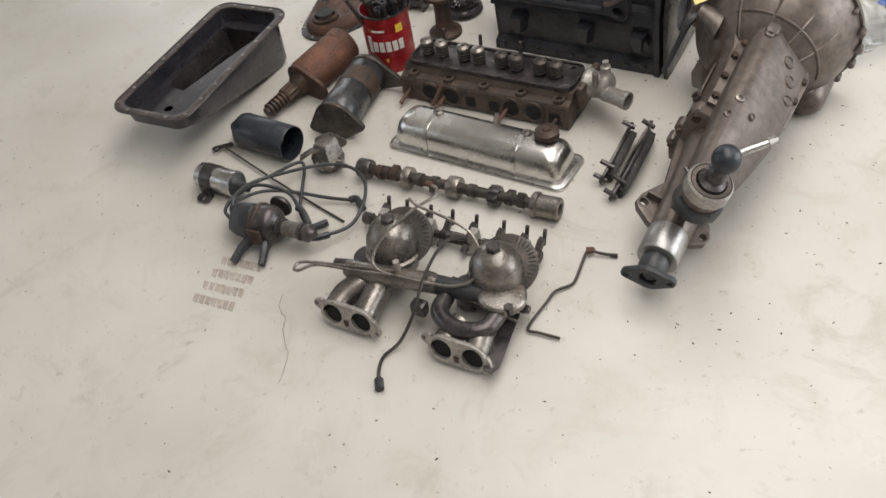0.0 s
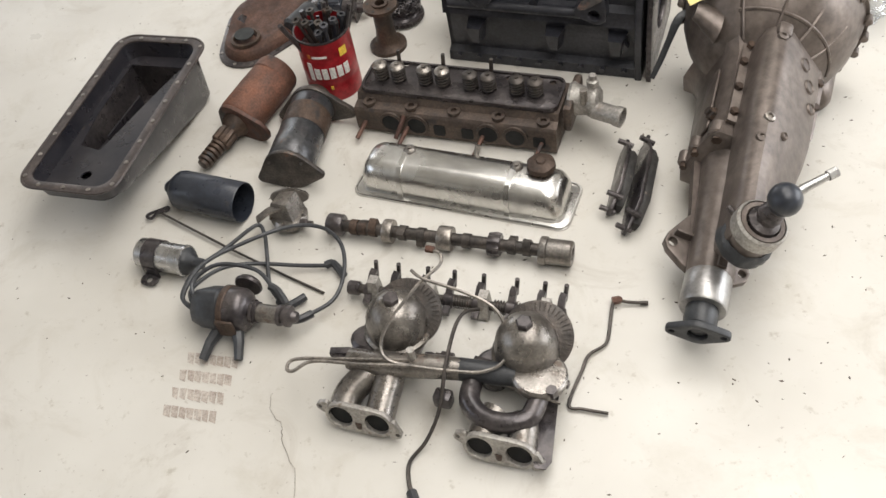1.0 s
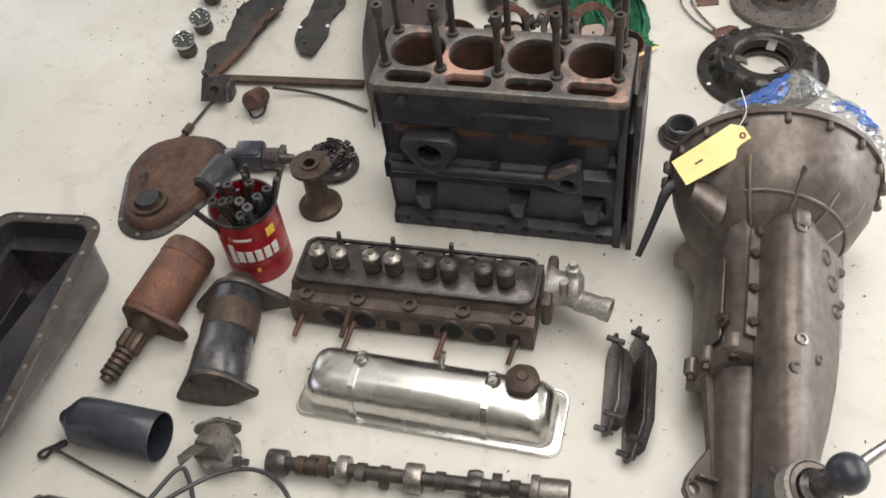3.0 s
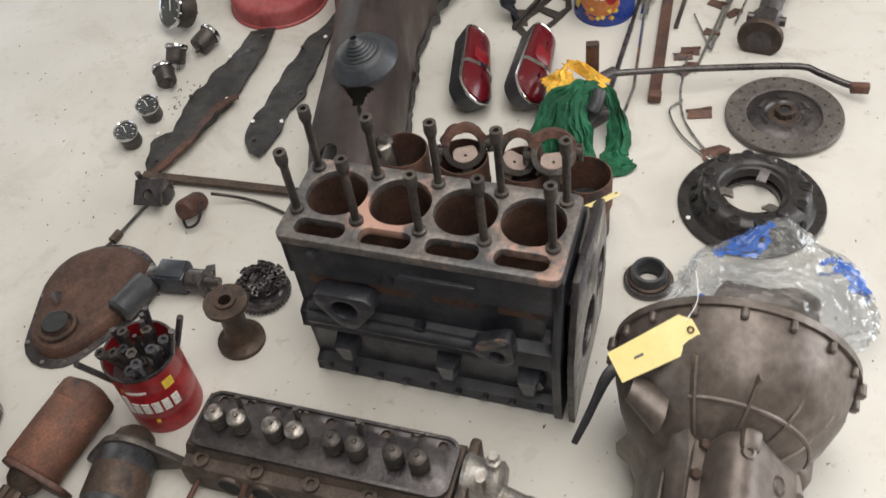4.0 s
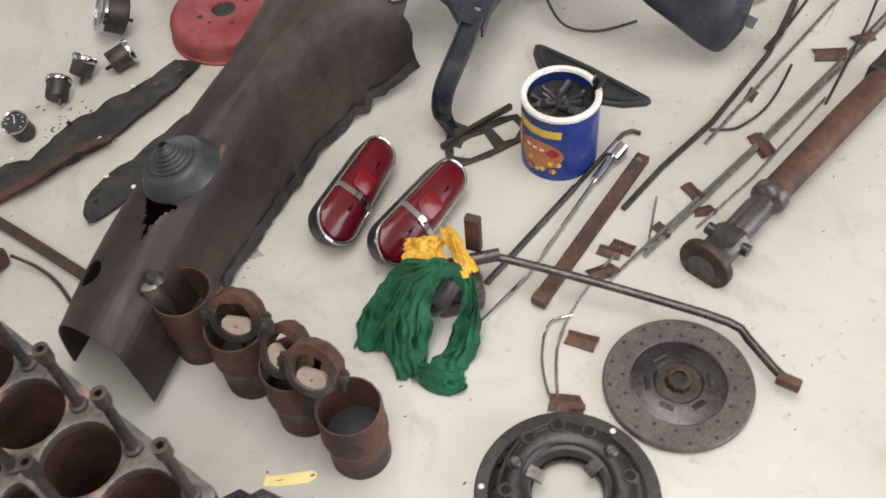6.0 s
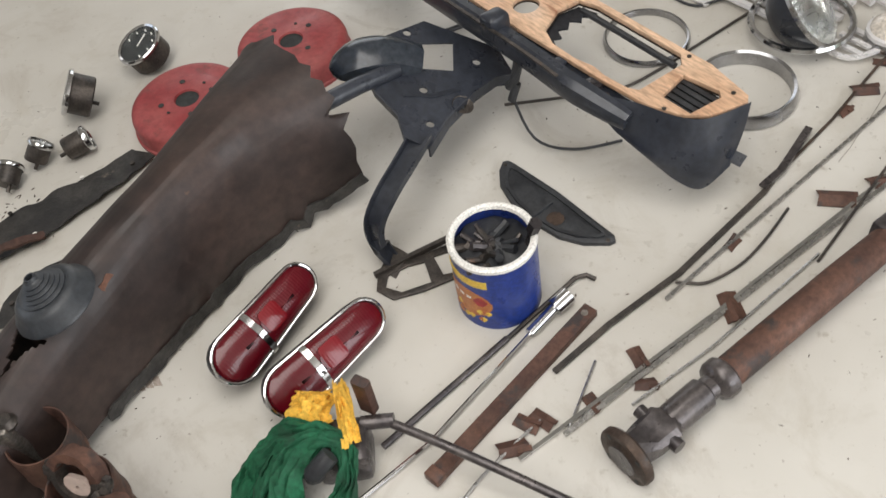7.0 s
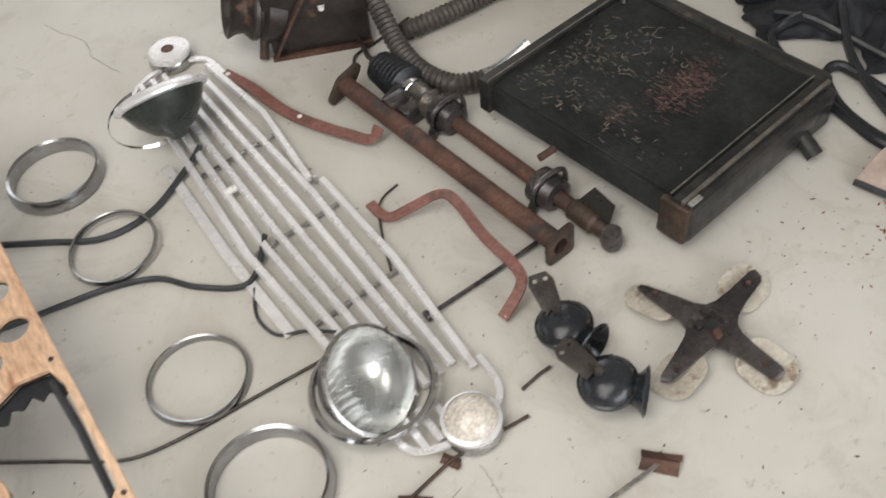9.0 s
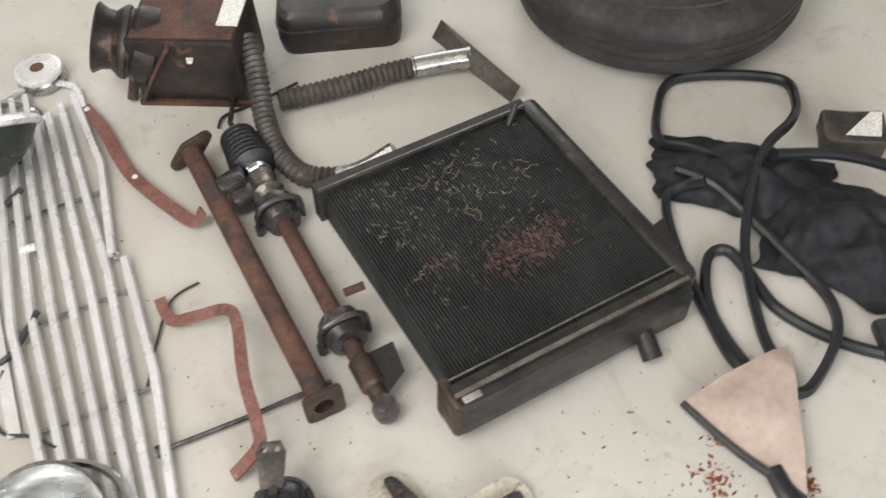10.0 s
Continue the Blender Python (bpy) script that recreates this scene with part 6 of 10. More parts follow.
def liner(x, y, h, tilt, label):
    t = thing("cylinder_liner", at(x, y, 0, h), label, "piston", "four pistons in their liners")
    part("sleeve", rough(lathe([(0.040, 0.0), (0.0445, 0.0), (0.0445, 0.056), (0.0455, 0.066), (0.0485, 0.072), (0.0490, 0.080), (0.0475, 0.086), (0.0478, 0.136), (0.0465, 0.142), (0.0445, 0.142), (0.0435, 0.138), (0.0430, 0.02)], 36), 0.0008, 30, x), rusty, t, "rusty brown liner")
    # flat black disc for the piston crown
    part("soot", cyl(0.0430, 0.004, (0, 0, 0.060), 24), core_hole_black, t, "piston deep in the liner")
    if tilt is None:
        bm = rough(dense(box(0.026, 0.018, 0.118, (-0.026, 0.004, 0.064), 0.005, m=pose(0, 0, 0, 4, -3, 0))), 0.002, 40)
        part("connecting_rod", bm, steel, t, "bright connecting rod end on")
        part("rod_cap", rough(lathe([(0, 0.15), (0.012, 0.15), (0.016, 0.158), (0.010, 0.168), (0, 0.168)], 10, at(-0.028, 0.004, 0.018)), 0.001, 50), dark_steel, t)
        return t
    m = pose(*tilt)
    cap = lathe([(0.028, -0.011), (0.038, -0.011), (0.040, -0.006), (0.040, 0.006), (0.038, 0.011), (0.028, 0.011), (0.028, -0.011)], 26, m)
    part("rod_big_end", rough(cap, 0.0012, 45), steel if x > 0.7 else dark_steel, t, "connecting rod big end")
    crust = sweep([(0.036 * math.cos(radians(a)), 0.036 * math.sin(radians(a)), 0) for a in range(10, 175, 15)], rect(0.013, 0.026), m=m)
    part("rod_cap", rough(dense(crust), 0.0035, 70, x), rusty, t, "crusted rusty bearing cap")
    part("rod_lug", box(0.020, 0.016, 0.018, (-0.042, 0, -0.009), 0.003, m=m), dark_steel, t)
    part("rod_lug", box(0.020, 0.016, 0.018, (0.042, 0, -0.009), 0.003, m=m), dark_steel, t)
    part("rod_bolt", tube([(-0.046, 0.012, 0), (-0.046, -0.018, 0)], 0.006, 6, m=m), dark_steel, t)
    part("rod_bolt", tube([(0.046, 0.012, 0), (0.046, -0.018, 0)], 0.006, 6, m=m), dark_steel, t)
    part("rod_beam", sweep([(0, -0.036, 0), (0, -0.075, 0)], rect(0.018, 0.012), m=m), dark_steel, t)
    part("bearing_shell", prism(rrect(0.044, 0.030, 0.01, 4), -0.004, 0.004, [circ(0.003, 8)], m=m @ pose(0.0, -0.016, 0, 0, 0, 0)), leather, t, "pale bearing shell")
    return t


def tail_light(x, y, h, label):
    t = thing("tail_light", at(x, y, 0.025, h) @ pose(0, 0, 0, 47, 0, 0), label, "tail light", "pair of tail lights")
    L, W = 0.236, 0.084
    out = hull(circ(W * 0.5, 24, -L / 2 + W * 0.5) + circ(W * 0.40, 22, L / 2 - W * 0.40, 0.004))

    def ring(k, z):
        return [(px * k, py * (k - (1 - k) * 0.5), z) for px, py in out]
    part("housing", loft([ring(0.80, 0.002), ring(0.93, 0.008), ring(1.0, 0.038), ring(1.0, 0.046)]), rubber, t, "black rubber-edged housing")
    part("trim", sweep([(px * 0.985, py * 0.97, 0.049) for px, py in out], circ(0.0034, 8), closed=True), chrome, t, "chrome surround")
    split = -0.024
    part("lens", loft([ring(0.955, 0.046), ring(0.93, 0.054), ring(0.80, 0.062), ring(0.5, 0.066), ring(0.15, 0.067)], caps=(False, True)), red_lens, t, "deep red ribbed lens")
    part("inner_lens", prism(rrect(0.040, 0.040, 0.008, 5, 0.008, 0.004), 0.0640, 0.0676, bev=0.001), bright_lens, t, "brighter red reflector block")
    part("cross_bar", sweep([(split, -W * 0.49, 0.049), (split, -W * 0.40, 0.059), (split - 0.001, 0, 0.070), (split, W * 0.40, 0.059), (split, W * 0.49, 0.049)], rect(0.011, 0.003)), chrome, t, "chrome cross bar with a screw")
    part("screw", cyl(0.0028, 0.002, (split, -0.010, 0.071), 8), dark_steel, t)
    for s, l in ((-1, 0.06), (1, 0.05)):
        part("wire", tube([(0.02 * s, -W * 0.4, 0.015), (0.03 * s - 0.02, -W * 0.75, 0.008), (0.05 * s - 0.03, -W * 0.80, 0.005), (0.04 * s - 0.05, -W * 1.0, 0.004)], 0.0018, 5, n=5), rubber, t)
    part("bulb_holder", tube([(-0.050, -W * 0.45, 0.018), (-0.075, -W * 0.78, 0.009), (-0.092, -W * 1.0, 0.008)], 0.006, 8), rubber, t)
    return t


def lens_material(name, col):
    mt = bpy.data.materials.new(name)
    mt.use_nodes = True
    N, K = mt.node_tree.nodes, mt.node_tree.links
    b = N["Principled BSDF"]
    b.inputs["Base Color"].default_value = (*col, 1)
    b.inputs["Roughness"].default_value = 0.22
    b.inputs["Coat Weight"].default_value = 0.15
    tc, wv = N.new("ShaderNodeTexCoord"), N.new("ShaderNodeTexWave")
    wv.inputs["Scale"].default_value, wv.inputs["Distortion"].default_value = 60.0, 0.6
    K.new(tc.outputs["Object"], wv.inputs["Vector"])
    bp = N.new("ShaderNodeBump")
    bp.inputs["Strength"].default_value, bp.inputs["Distance"].default_value = 0.16, 0.001
    K.new(wv.outputs[1], bp.inputs["Height"])
    K.new(bp.outputs[0], b.inputs["Normal"])
    return mt


red_lens = lens_material("red_lens", (0.095, 0.003, 0.008))
bright_lens = lens_material("bright_red_lens", (0.17, 0.004, 0.009))


def cloth(name, m, rx, ry, h, mtl, label, seed, parent=None, nx=26, ny=26, wrinkle=0.5):
    """A crumpled cloth thrown in a heap."""
    bm = bmesh.new()
    grid = []
    for i in range(nx):
        row = []
        for j in range(ny):
            u, v = 2 * i / (nx - 1) - 1, 2 * j / (ny - 1) - 1
            e = 1 + 0.28 * noise.noise(Vector((u * 1.6 + seed, v * 1.6, 0)))
            x, y = u * rx * e, v * ry * (1 + 0.28 * noise.noise(Vector((u * 1.6, v * 1.6 + seed, 4))))
            d = min(1.0, math.hypot(u, v))
            fold = noise.noise(Vector((u * 3.2 + seed, v * 3.2, 1.0)))
            ridge = 1 - abs(noise.noise(Vector((u * 4.5 + seed * 2, v * 2.2 + u, 7.0)))) * 2
            z = h * max(0.0, 1 - d ** 1.7) * (0.75 + 0.5 * fold) + h * wrinkle * 0.30 * ridge * (1 - 0.55 * d) + 0.004
            row.append(bm.verts.new((x + 0.012 * noise.noise(Vector((u * 4, v * 4, seed))), y, max(0.002, z))))
        grid.append(row)
    for i in range(nx - 1):
        for j in range(ny - 1):
            bm.faces.new((grid[i][j], grid[i + 1][j], grid[i + 1][j + 1], grid[i][j + 1]))
    made = bmesh.ops.extrude_face_region(bm, geom=list(bm.faces))
    bmesh.ops.translate(bm, vec=(0, 0, 0.0016), verts=[g for g in made["geom"] if isinstance(g, bmesh.types.BMVert)])
    return single(name, bm, mtl, m, label, "cloth", angle=80)


def drape(bm, pts, widths, seed, n=8, cols=26, fold=0.016):
    """A strip of limp cloth along a line, with folds running down it."""
    P = spline(pts, n)
    W = [0.80 * w for w in np.interp(np.linspace(0, 1, len(P)), np.linspace(0, 1, len(widths)), widths)]
    rows = []
    for i, p in enumerate(P):
        t = (P[min(i + 1, len(P) - 1)] - P[max(i - 1, 0)]).normalized()
        side = t.cross(Vector((0, 0, 1)))
        side = side.normalized() if side.length > 0.1 else Vector((1, 0, 0))
        up = side.cross(t)
        row = []
        for j in range(cols):
            u = 2 * j / (cols - 1) - 1
            w = u * W[i] * (1 + 0.18 * noise.noise(Vector((i * 0.16, u * 2, seed))))
            f = fold * (noise.noise(Vector((u * 4.2 + seed, i * 0.07, 1.0))) + 0.6 * (1 - 2 * abs(noise.noise(Vector((u * 6.5 + seed, i * 0.12, 5.0))))))
            q = p + side * w + up * (f - 0.35 * abs(u) ** 2 * W[i])
            q.z = max(0.003, q.z)
            row.append(bm.verts.new(q))
        rows.append(row)
    for a, b in zip(rows, rows[1:]):
        for j in range(cols - 1):
            bm.faces.new((a[j], a[j + 1], b[j + 1], b[j]))


def green_rag():
    bm = bmesh.new()
    drape(bm, [(0.875, 3.352, 0.098), (0.835, 3.350, 0.112), (0.795, 3.338, 0.104), (0.762, 3.312, 0.070), (0.742, 3.276, 0.030), (0.738, 3.240, 0.006)], (0.018, 0.026, 0.040, 0.050, 0.046, 0.030), 1.0)
    drape(bm, [(0.838, 3.345, 0.110), (0.812, 3.318, 0.110), (0.798, 3.280, 0.084), (0.802, 3.240, 0.040), (0.815, 3.206, 0.006)], (0.022, 0.036, 0.046, 0.044, 0.034), 4.0)
    drape(bm, [(0.842, 3.350, 0.112), (0.872, 3.345, 0.104), (0.890, 3.308, 0.072), (0.884, 3.262, 0.030), (0.868, 3.222, 0.008), (0.884, 3.196, 0.004)], (0.020, 0.024, 0.022, 0.024, 0.034, 0.020), 7.0, cols=16)
    drape(bm, [(0.812, 3.212, 0.008), (0.842, 3.206, 0.010), (0.878, 3.198, 0.008), (0.900, 3.206, 0.004)], (0.018, 0.022, 0.026, 0.012), 11.0, cols=14)
    for v in bm.verts:
        v.co += noise.noise_vector(v.co * 26) * 0.010 + noise.noise_vector(v.co * 60) * 0.004
        v.co.z = max(0.003, v.co.z * 0.80)
    o = Matrix.Translation((0.815, 3.275, 0))
    bm.transform(o.inverted())
    made = bmesh.ops.extrude_face_region(bm, geom=list(bm.faces))
    bmesh.ops.translate(bm, vec=(0, 0, 0.0014), verts=[g for g in made["geom"] if isinstance(g, bmesh.types.BMVert)])
    return single("green_rag", bm, green_cloth, o, "crumpled green rag tied round the selector housing", "cloth", angle=80)


def wrapped_cylinder():
    w = thing("gear_selector", at(0.865, 3.375, 0, 0), "dark gear selector housing with a long bent rod", "selector")
    part("housing", rough(dense(box(0.080, 0.075, 0.072, (-0.012, -0.010, 0.0), 0.012, m=pose(0, 0, 0, 0, 0, 25))), 0.003, 30), oily, w)
    part("post", prism(rrect(0.026, 0.016, 0.003, 3), 0.06, 0.135, m=pose(0.012, 0.050, 0, 0, 0, -10)), rusty, w, "rusty flat post")
    part("arm", tube([(-0.03, -0.06, 0.04), (-0.02, -0.075, 0.075), (0.0, -0.05, 0.095)], 0.014, 10, n=3), rubber, w)
    part("clamp", tube([(0.010, 0.022, 0.062), (0.055, 0.040, 0.062)], 0.011, 10), oily, w)
    part("rod", tube(local(w, [(0.895, 3.412, 0.062), (1.0, 3.400, 0.056), (1.15, 3.378, 0.045), (1.286, 3.352, 0.036), (1.318, 3.325, 0.032), (1.352, 3.284, 0.030), (1.368, 3.268, 0.030)]), 0.0072, 10, n=3), oily, w, "long dark bent rod")
    part("rod_end", box(0.036, 0.016, 0.020, (0, 0, -0.010), 0.003, m=Matrix.Translation(local(w, [(1.374, 3.262, 0.030)])[0]) @ pose(0, 0, 0, 0, 0, -20)), rusty, w, "rusty rod end")
    return w


def clutch_disc():
    d = thing("clutch_disc", at(1.217, 3.248, 0, 0), "worn grey clutch disc lying flat on the floor", "clutch disc")
    R = 0.113
    part("lining", lathe([(0.072, 0.006), (0.072, 0.014), (0.074, 0.016), (R - 0.002, 0.016), (R, 0.014), (R, 0.004), (R - 0.002, 0.003), (0.072, 0.003), (0.072, 0.006)], 64), dark_grey_lining, d, "worn grey friction ring")
    part("plate", lathe([(0.0, 0.008), (0.074, 0.008), (0.074, 0.011), (0.066, 0.012), (0.060, 0.015), (0.038, 0.016), (0.034, 0.012), (0.026, 0.012), (0.0, 0.012)], 48), oily, d)
    part("hub", lathe([(0.011, 0.028), (0.017, 0.028), (0.019, 0.026), (0.020, 0.014), (0.030, 0.012)], 40, None, None, 10, 0.05), brown_iron, d, "splined hub")
    # black disc paints the shade down the bore
    part("hub_bore", cyl(0.0112, 0.002, (0, 0, 0.022), 20), core_hole_black, d)
    for k in range(2):
        for i in range(16):
            a = 2 * math.pi * (i + 0.5 * k) / 16
            rr = 0.083 + 0.020 * k
            part("rivet", cyl(0.0032, 0.0008, (rr * math.cos(a), rr * math.sin(a), 0.0156), 8), core_hole_black, d)
    for i in range(6):
        a = math.pi / 3 * i + 0.2
        q = pose(0.047 * math.cos(a), 0.047 * math.sin(a), 0.014, 0, 0, math.degrees(a) + 90)
        pts = [(-0.011 + 0.022 * k / 40, 0.0045 * math.cos(k * 0.9), 0.0045 * math.sin(k * 0.9)) for k in range(41)]
        part("spring", tube(pts, 0.0012, 5, m=q), dark_steel, d)
    return d


dark_grey_lining = surface("clutch_lining", (0.085, 0.072, 0.066), (0.125, 0.108, 0.098), 0.4, 0.65, 0.15, 20, 0.2, (0.055, 0.043, 0.04), 0.6, 30)


plate_black = surface("pressed_black_steel", (0.020, 0.018, 0.018), (0.042, 0.037, 0.035), 0.22, 0.42, 0.2, 12, 0.25, (0.075, 0.060, 0.052), 0.66, 18)


def pressure_plate():
    p = thing("pressure_plate", at(1.072, 3.045, 0, -14), "black pressed steel clutch pressure plate", "pressure plate")
    R = 0.132
    part("rim", lathe([(0.104, 0.006), (0.110, 0.002), (R - 0.002, 0.002), (R, 0.004), (R, 0.007), (R - 0.002, 0.009), (0.112, 0.009)], 64), plate_black, p)
    # the cover's wall waves in and out round three groups of holes
    tmp = []
    for r, z, wave in ((0.114, 0.008, 0.0), (0.110, 0.012, 0.02), (0.104, 0.026, 0.045), (0.099, 0.038, 0.06), (0.093, 0.045, 0.06), (0.084, 0.048, 0.03), (0.068, 0.048, 0.0), (0.062, 0.045, 0.0), (0.058, 0.036, 0.0), (0.055, 0.024, 0.0), (0.052, 0.024, 0.0), (0.055, 0.040, 0.0), (0.062, 0.042, 0.0), (0.085, 0.043, 0.0), (0.100, 0.020, 0.0)):
        tmp.append([(r * (1 + wave * 0.5 * (math.cos(3 * a) - 0.6)) * math.cos(a), r * (1 + wave * 0.5 * (math.cos(3 * a) - 0.6)) * math.sin(a), z) for a in (2 * math.pi * i / 72 for i in range(72))])
    part("cover", loft(tmp, caps=(False, False)), plate_black, p, "domed cover with round holes", angle=60)
    part("inner_ring", lathe([(0.050, 0.006), (0.088, 0.006), (0.088, 0.014), (0.050, 0.014), (0.050, 0.006)], 48), oily, p)
    boss = hole = flank = None
    for g in range(3):
        for k in (-30, 0, 30):
            a = radians(120 * g + k)
            r = 0.086 if k else 0.089
            m = pose(r * math.cos(a), r * math.sin(a), 0.0445, 0, 0, 0)
            if boss is None:
                boss = part("hole_boss", lathe([(0.0140, -0.012), (0.0130, 0.0015), (0.0105, 0.0050), (0.0075, 0.0050), (0.0070, 0.0)], 20), plate_black, p)
                boss.matrix_basis = m
                # black disc paints the shade in the hole
                hole = part("pocket_hole", cyl(0.0074, 0.0016, (0, 0, 0.0026), 18), soot, p, "dark round hole")
                hole.matrix_basis = m
            else:
                copy_part(boss, m)
                copy_part(hole, m)
        for k in (-42, -62, 42):
            a = radians(120 * g + k)
            m = pose(0.1045 * math.cos(a), 0.1045 * math.sin(a), 0.0205, 0, 0, math.degrees(a)) @ pose(0, 0, 0, 0, 64, 0)
            if flank is None:
                # side holes are black pads on the cover, their shade painted
                flank = part("side_hole", prism(rrect(0.017, 0.014, 0.0068, 5), 0, 0.003), soot, p, "dark hole in the cover's side")
                flank.matrix_basis = m
            else:
                copy_part(flank, m)
        b = radians(120 * g + 60)
        part("release_finger", sweep([(0.072 * math.cos(b), 0.072 * math.sin(b), 0.040), (0.050 * math.cos(b), 0.050 * math.sin(b), 0.038), (0.036 * math.cos(b), 0.036 * math.sin(b), 0.030)], rect(0.018, 0.005)), steel if g else oily, p, "worn release finger")
        part("pivot_nut", lathe([(0, 0.054), (0.007, 0.054), (0.010, 0.051), (0.012, 0.046), (0, 0.046)], 8, at(0.078 * math.cos(b), 0.078 * math.sin(b), 0)), oily, p)
    for i in range(6):
        a = 2 * math.pi * i / 6 + 0.3
        part("bolt_hole", cyl(0.0045, 0.001, (0.122 * math.cos(a), 0.122 * math.sin(a), 0.0085), 8), print_white if i % 2 else core_hole_black, p)
    return p


def release_bearing():
    b = thing("release_bearing", at(0.838, 2.918, 0, 0), "black release bearing collar standing on its flange", "bearing")
    part("flange", lathe([(0.020, 0.0), (0.040, 0.0), (0.043, 0.003), (0.043, 0.009), (0.040, 0.012), (0.030, 0.012)], 32), oily, b)
    part("collar", lathe([(0.032, 0.010), (0.031, 0.030), (0.029, 0.036), (0.024, 0.037), (0.021, 0.033), (0.020, 0.005)], 32), rubber, b)
    part("race", lathe([(0.034, 0.012), (0.036, 0.012), (0.036, 0.017), (0.032, 0.019)], 32), brown_iron, b)
    return b


def film(name, col, cover):
    """Thin crinkled film: mostly clear, with a sheen; cover says how opaque it is."""
    mt = bpy.data.materials.new(name)
    mt.use_nodes = True
    N, K = mt.node_tree.nodes, mt.node_tree.links
    b = N["Principled BSDF"]
    b.inputs["Base Color"].default_value, b.inputs["Roughness"].default_value = (*col, 1), 0.25
    gloss, see, mix, mix2 = N.new("ShaderNodeBsdfGlossy"), N.new("ShaderNodeBsdfTransparent"), N.new("ShaderNodeMixShader"), N.new("ShaderNodeMixShader")
    gloss.inputs["Roughness"].default_value = 0.14
    see.inputs[0].default_value = (0.93, 0.94, 0.95, 1)
    lw = N.new("ShaderNodeLayerWeight")
    lw.inputs[0].default_value = 0.20
    tc, nz, bp = N.new("ShaderNodeTexCoord"), N.new("ShaderNodeTexNoise"), N.new("ShaderNodeBump")
    nz.inputs["Scale"].default_value, nz.inputs["Detail"].default_value = 55.0, 3.0
    K.new(tc.outputs["Object"], nz.inputs["Vector"])
    K.new(nz.outputs["Fac"], bp.inputs["Height"])
    bp.inputs["Strength"].default_value, bp.inputs["Distance"].default_value = 0.8, 0.006
    K.new(bp.outputs[0], gloss.inputs["Normal"])
    K.new(bp.outputs[0], lw.inputs["Normal"])
    mix.inputs[0].default_value = cover
    K.new(see.outputs[0], mix.inputs[1])
    K.new(b.outputs[0], mix.inputs[2])
    K.new(lw.outputs["Facing"], mix2.inputs[0])
    K.new(mix.outputs[0], mix2.inputs[1])
    K.new(gloss.outputs[0], mix2.inputs[2])
    K.new(mix2.outputs[0], N["Material Output"].inputs[0])
    return mt


def plastic_bag():
    clear_film, blue_film = film("clear_film", (0.55, 0.55, 0.54), 0.05), film("blue_print", (0.02, 0.12, 0.50), 0.80)
    bag = thing("plastic_bag", at(1.012, 2.800, 0, -28), "crumpled clear plastic bag with blue printing", "bag")
    marks = [(p, r) for p, r in zip(local(bag, [(0.993, 2.893, 0.085), (1.110, 2.789, 0.062), (0.888, 2.784, 0.055)]), (0.050, 0.052, 0.040))]
    peak = local(bag, [(1.060, 2.925, 0.108)])[0]
    bm = bmesh.new()
    bmesh.ops.create_icosphere(bm, subdivisions=6, radius=1.0)
    for v in bm.verts:
        d = v.co.copy()
        w = d + noise.noise_vector(d * 2.2) * 0.35
        crease = 1 - 2 * abs(noise.noise(Vector((w.x * 2.4, w.y * 5.5, w.z * 3.0))))
        fine = 1 - 2 * abs(noise.noise(Vector((w.x * 9.0, w.y * 5.0, w.z * 8.0)) + Vector((4, 1, 7))))
        k = 1 + 0.20 * noise.noise(d * 1.7 + Vector((5, 2, 1))) + 0.085 * crease + 0.045 * fine
        v.co = Vector((d.x * 0.145 * k, d.y * 0.112 * k, 0.046 + d.z * 0.052 * k))
        near = max(0.0, 1 - (Vector((v.co.x, v.co.y)) - Vector((peak.x, peak.y))).length / 0.085)
        v.co.z += max(0.0, d.z + 0.2) * 0.060 * near
        v.co.y += 0.020 * near * max(0.0, d.z)
        v.co.z = max(0.002, v.co.z)
    prints = [bmesh.new() for _ in marks]
    for f in bm.faces:
        c = f.calc_center_median()
        for (p, r), one in zip(marks, prints):
            if f.normal.z > -0.1 and (c - p).length < r * (0.9 + 0.5 * noise.noise(c * 35)) and noise.noise(c * 70 + Vector((1, 2, 3))) > -0.32:
                one.faces.new([one.verts.new(v.co + v.normal * 0.0006) for v in f.verts])
    for one in prints:
        bmesh.ops.remove_doubles(one, verts=list(one.verts), dist=1e-5)
    part("film", bm, clear_film, bag, angle=50)
    for one in prints:
        part("print_patch", one, blue_film, bag, "blue printed patch", angle=50)
    inner = rough(dense(box(0.17, 0.10, 0.034, (-0.01, -0.01, 0.004), 0.014), 3), 0.012, 25)
    part("contents", inner, alloy, bag, "stained metal part inside the bag")
    return bag


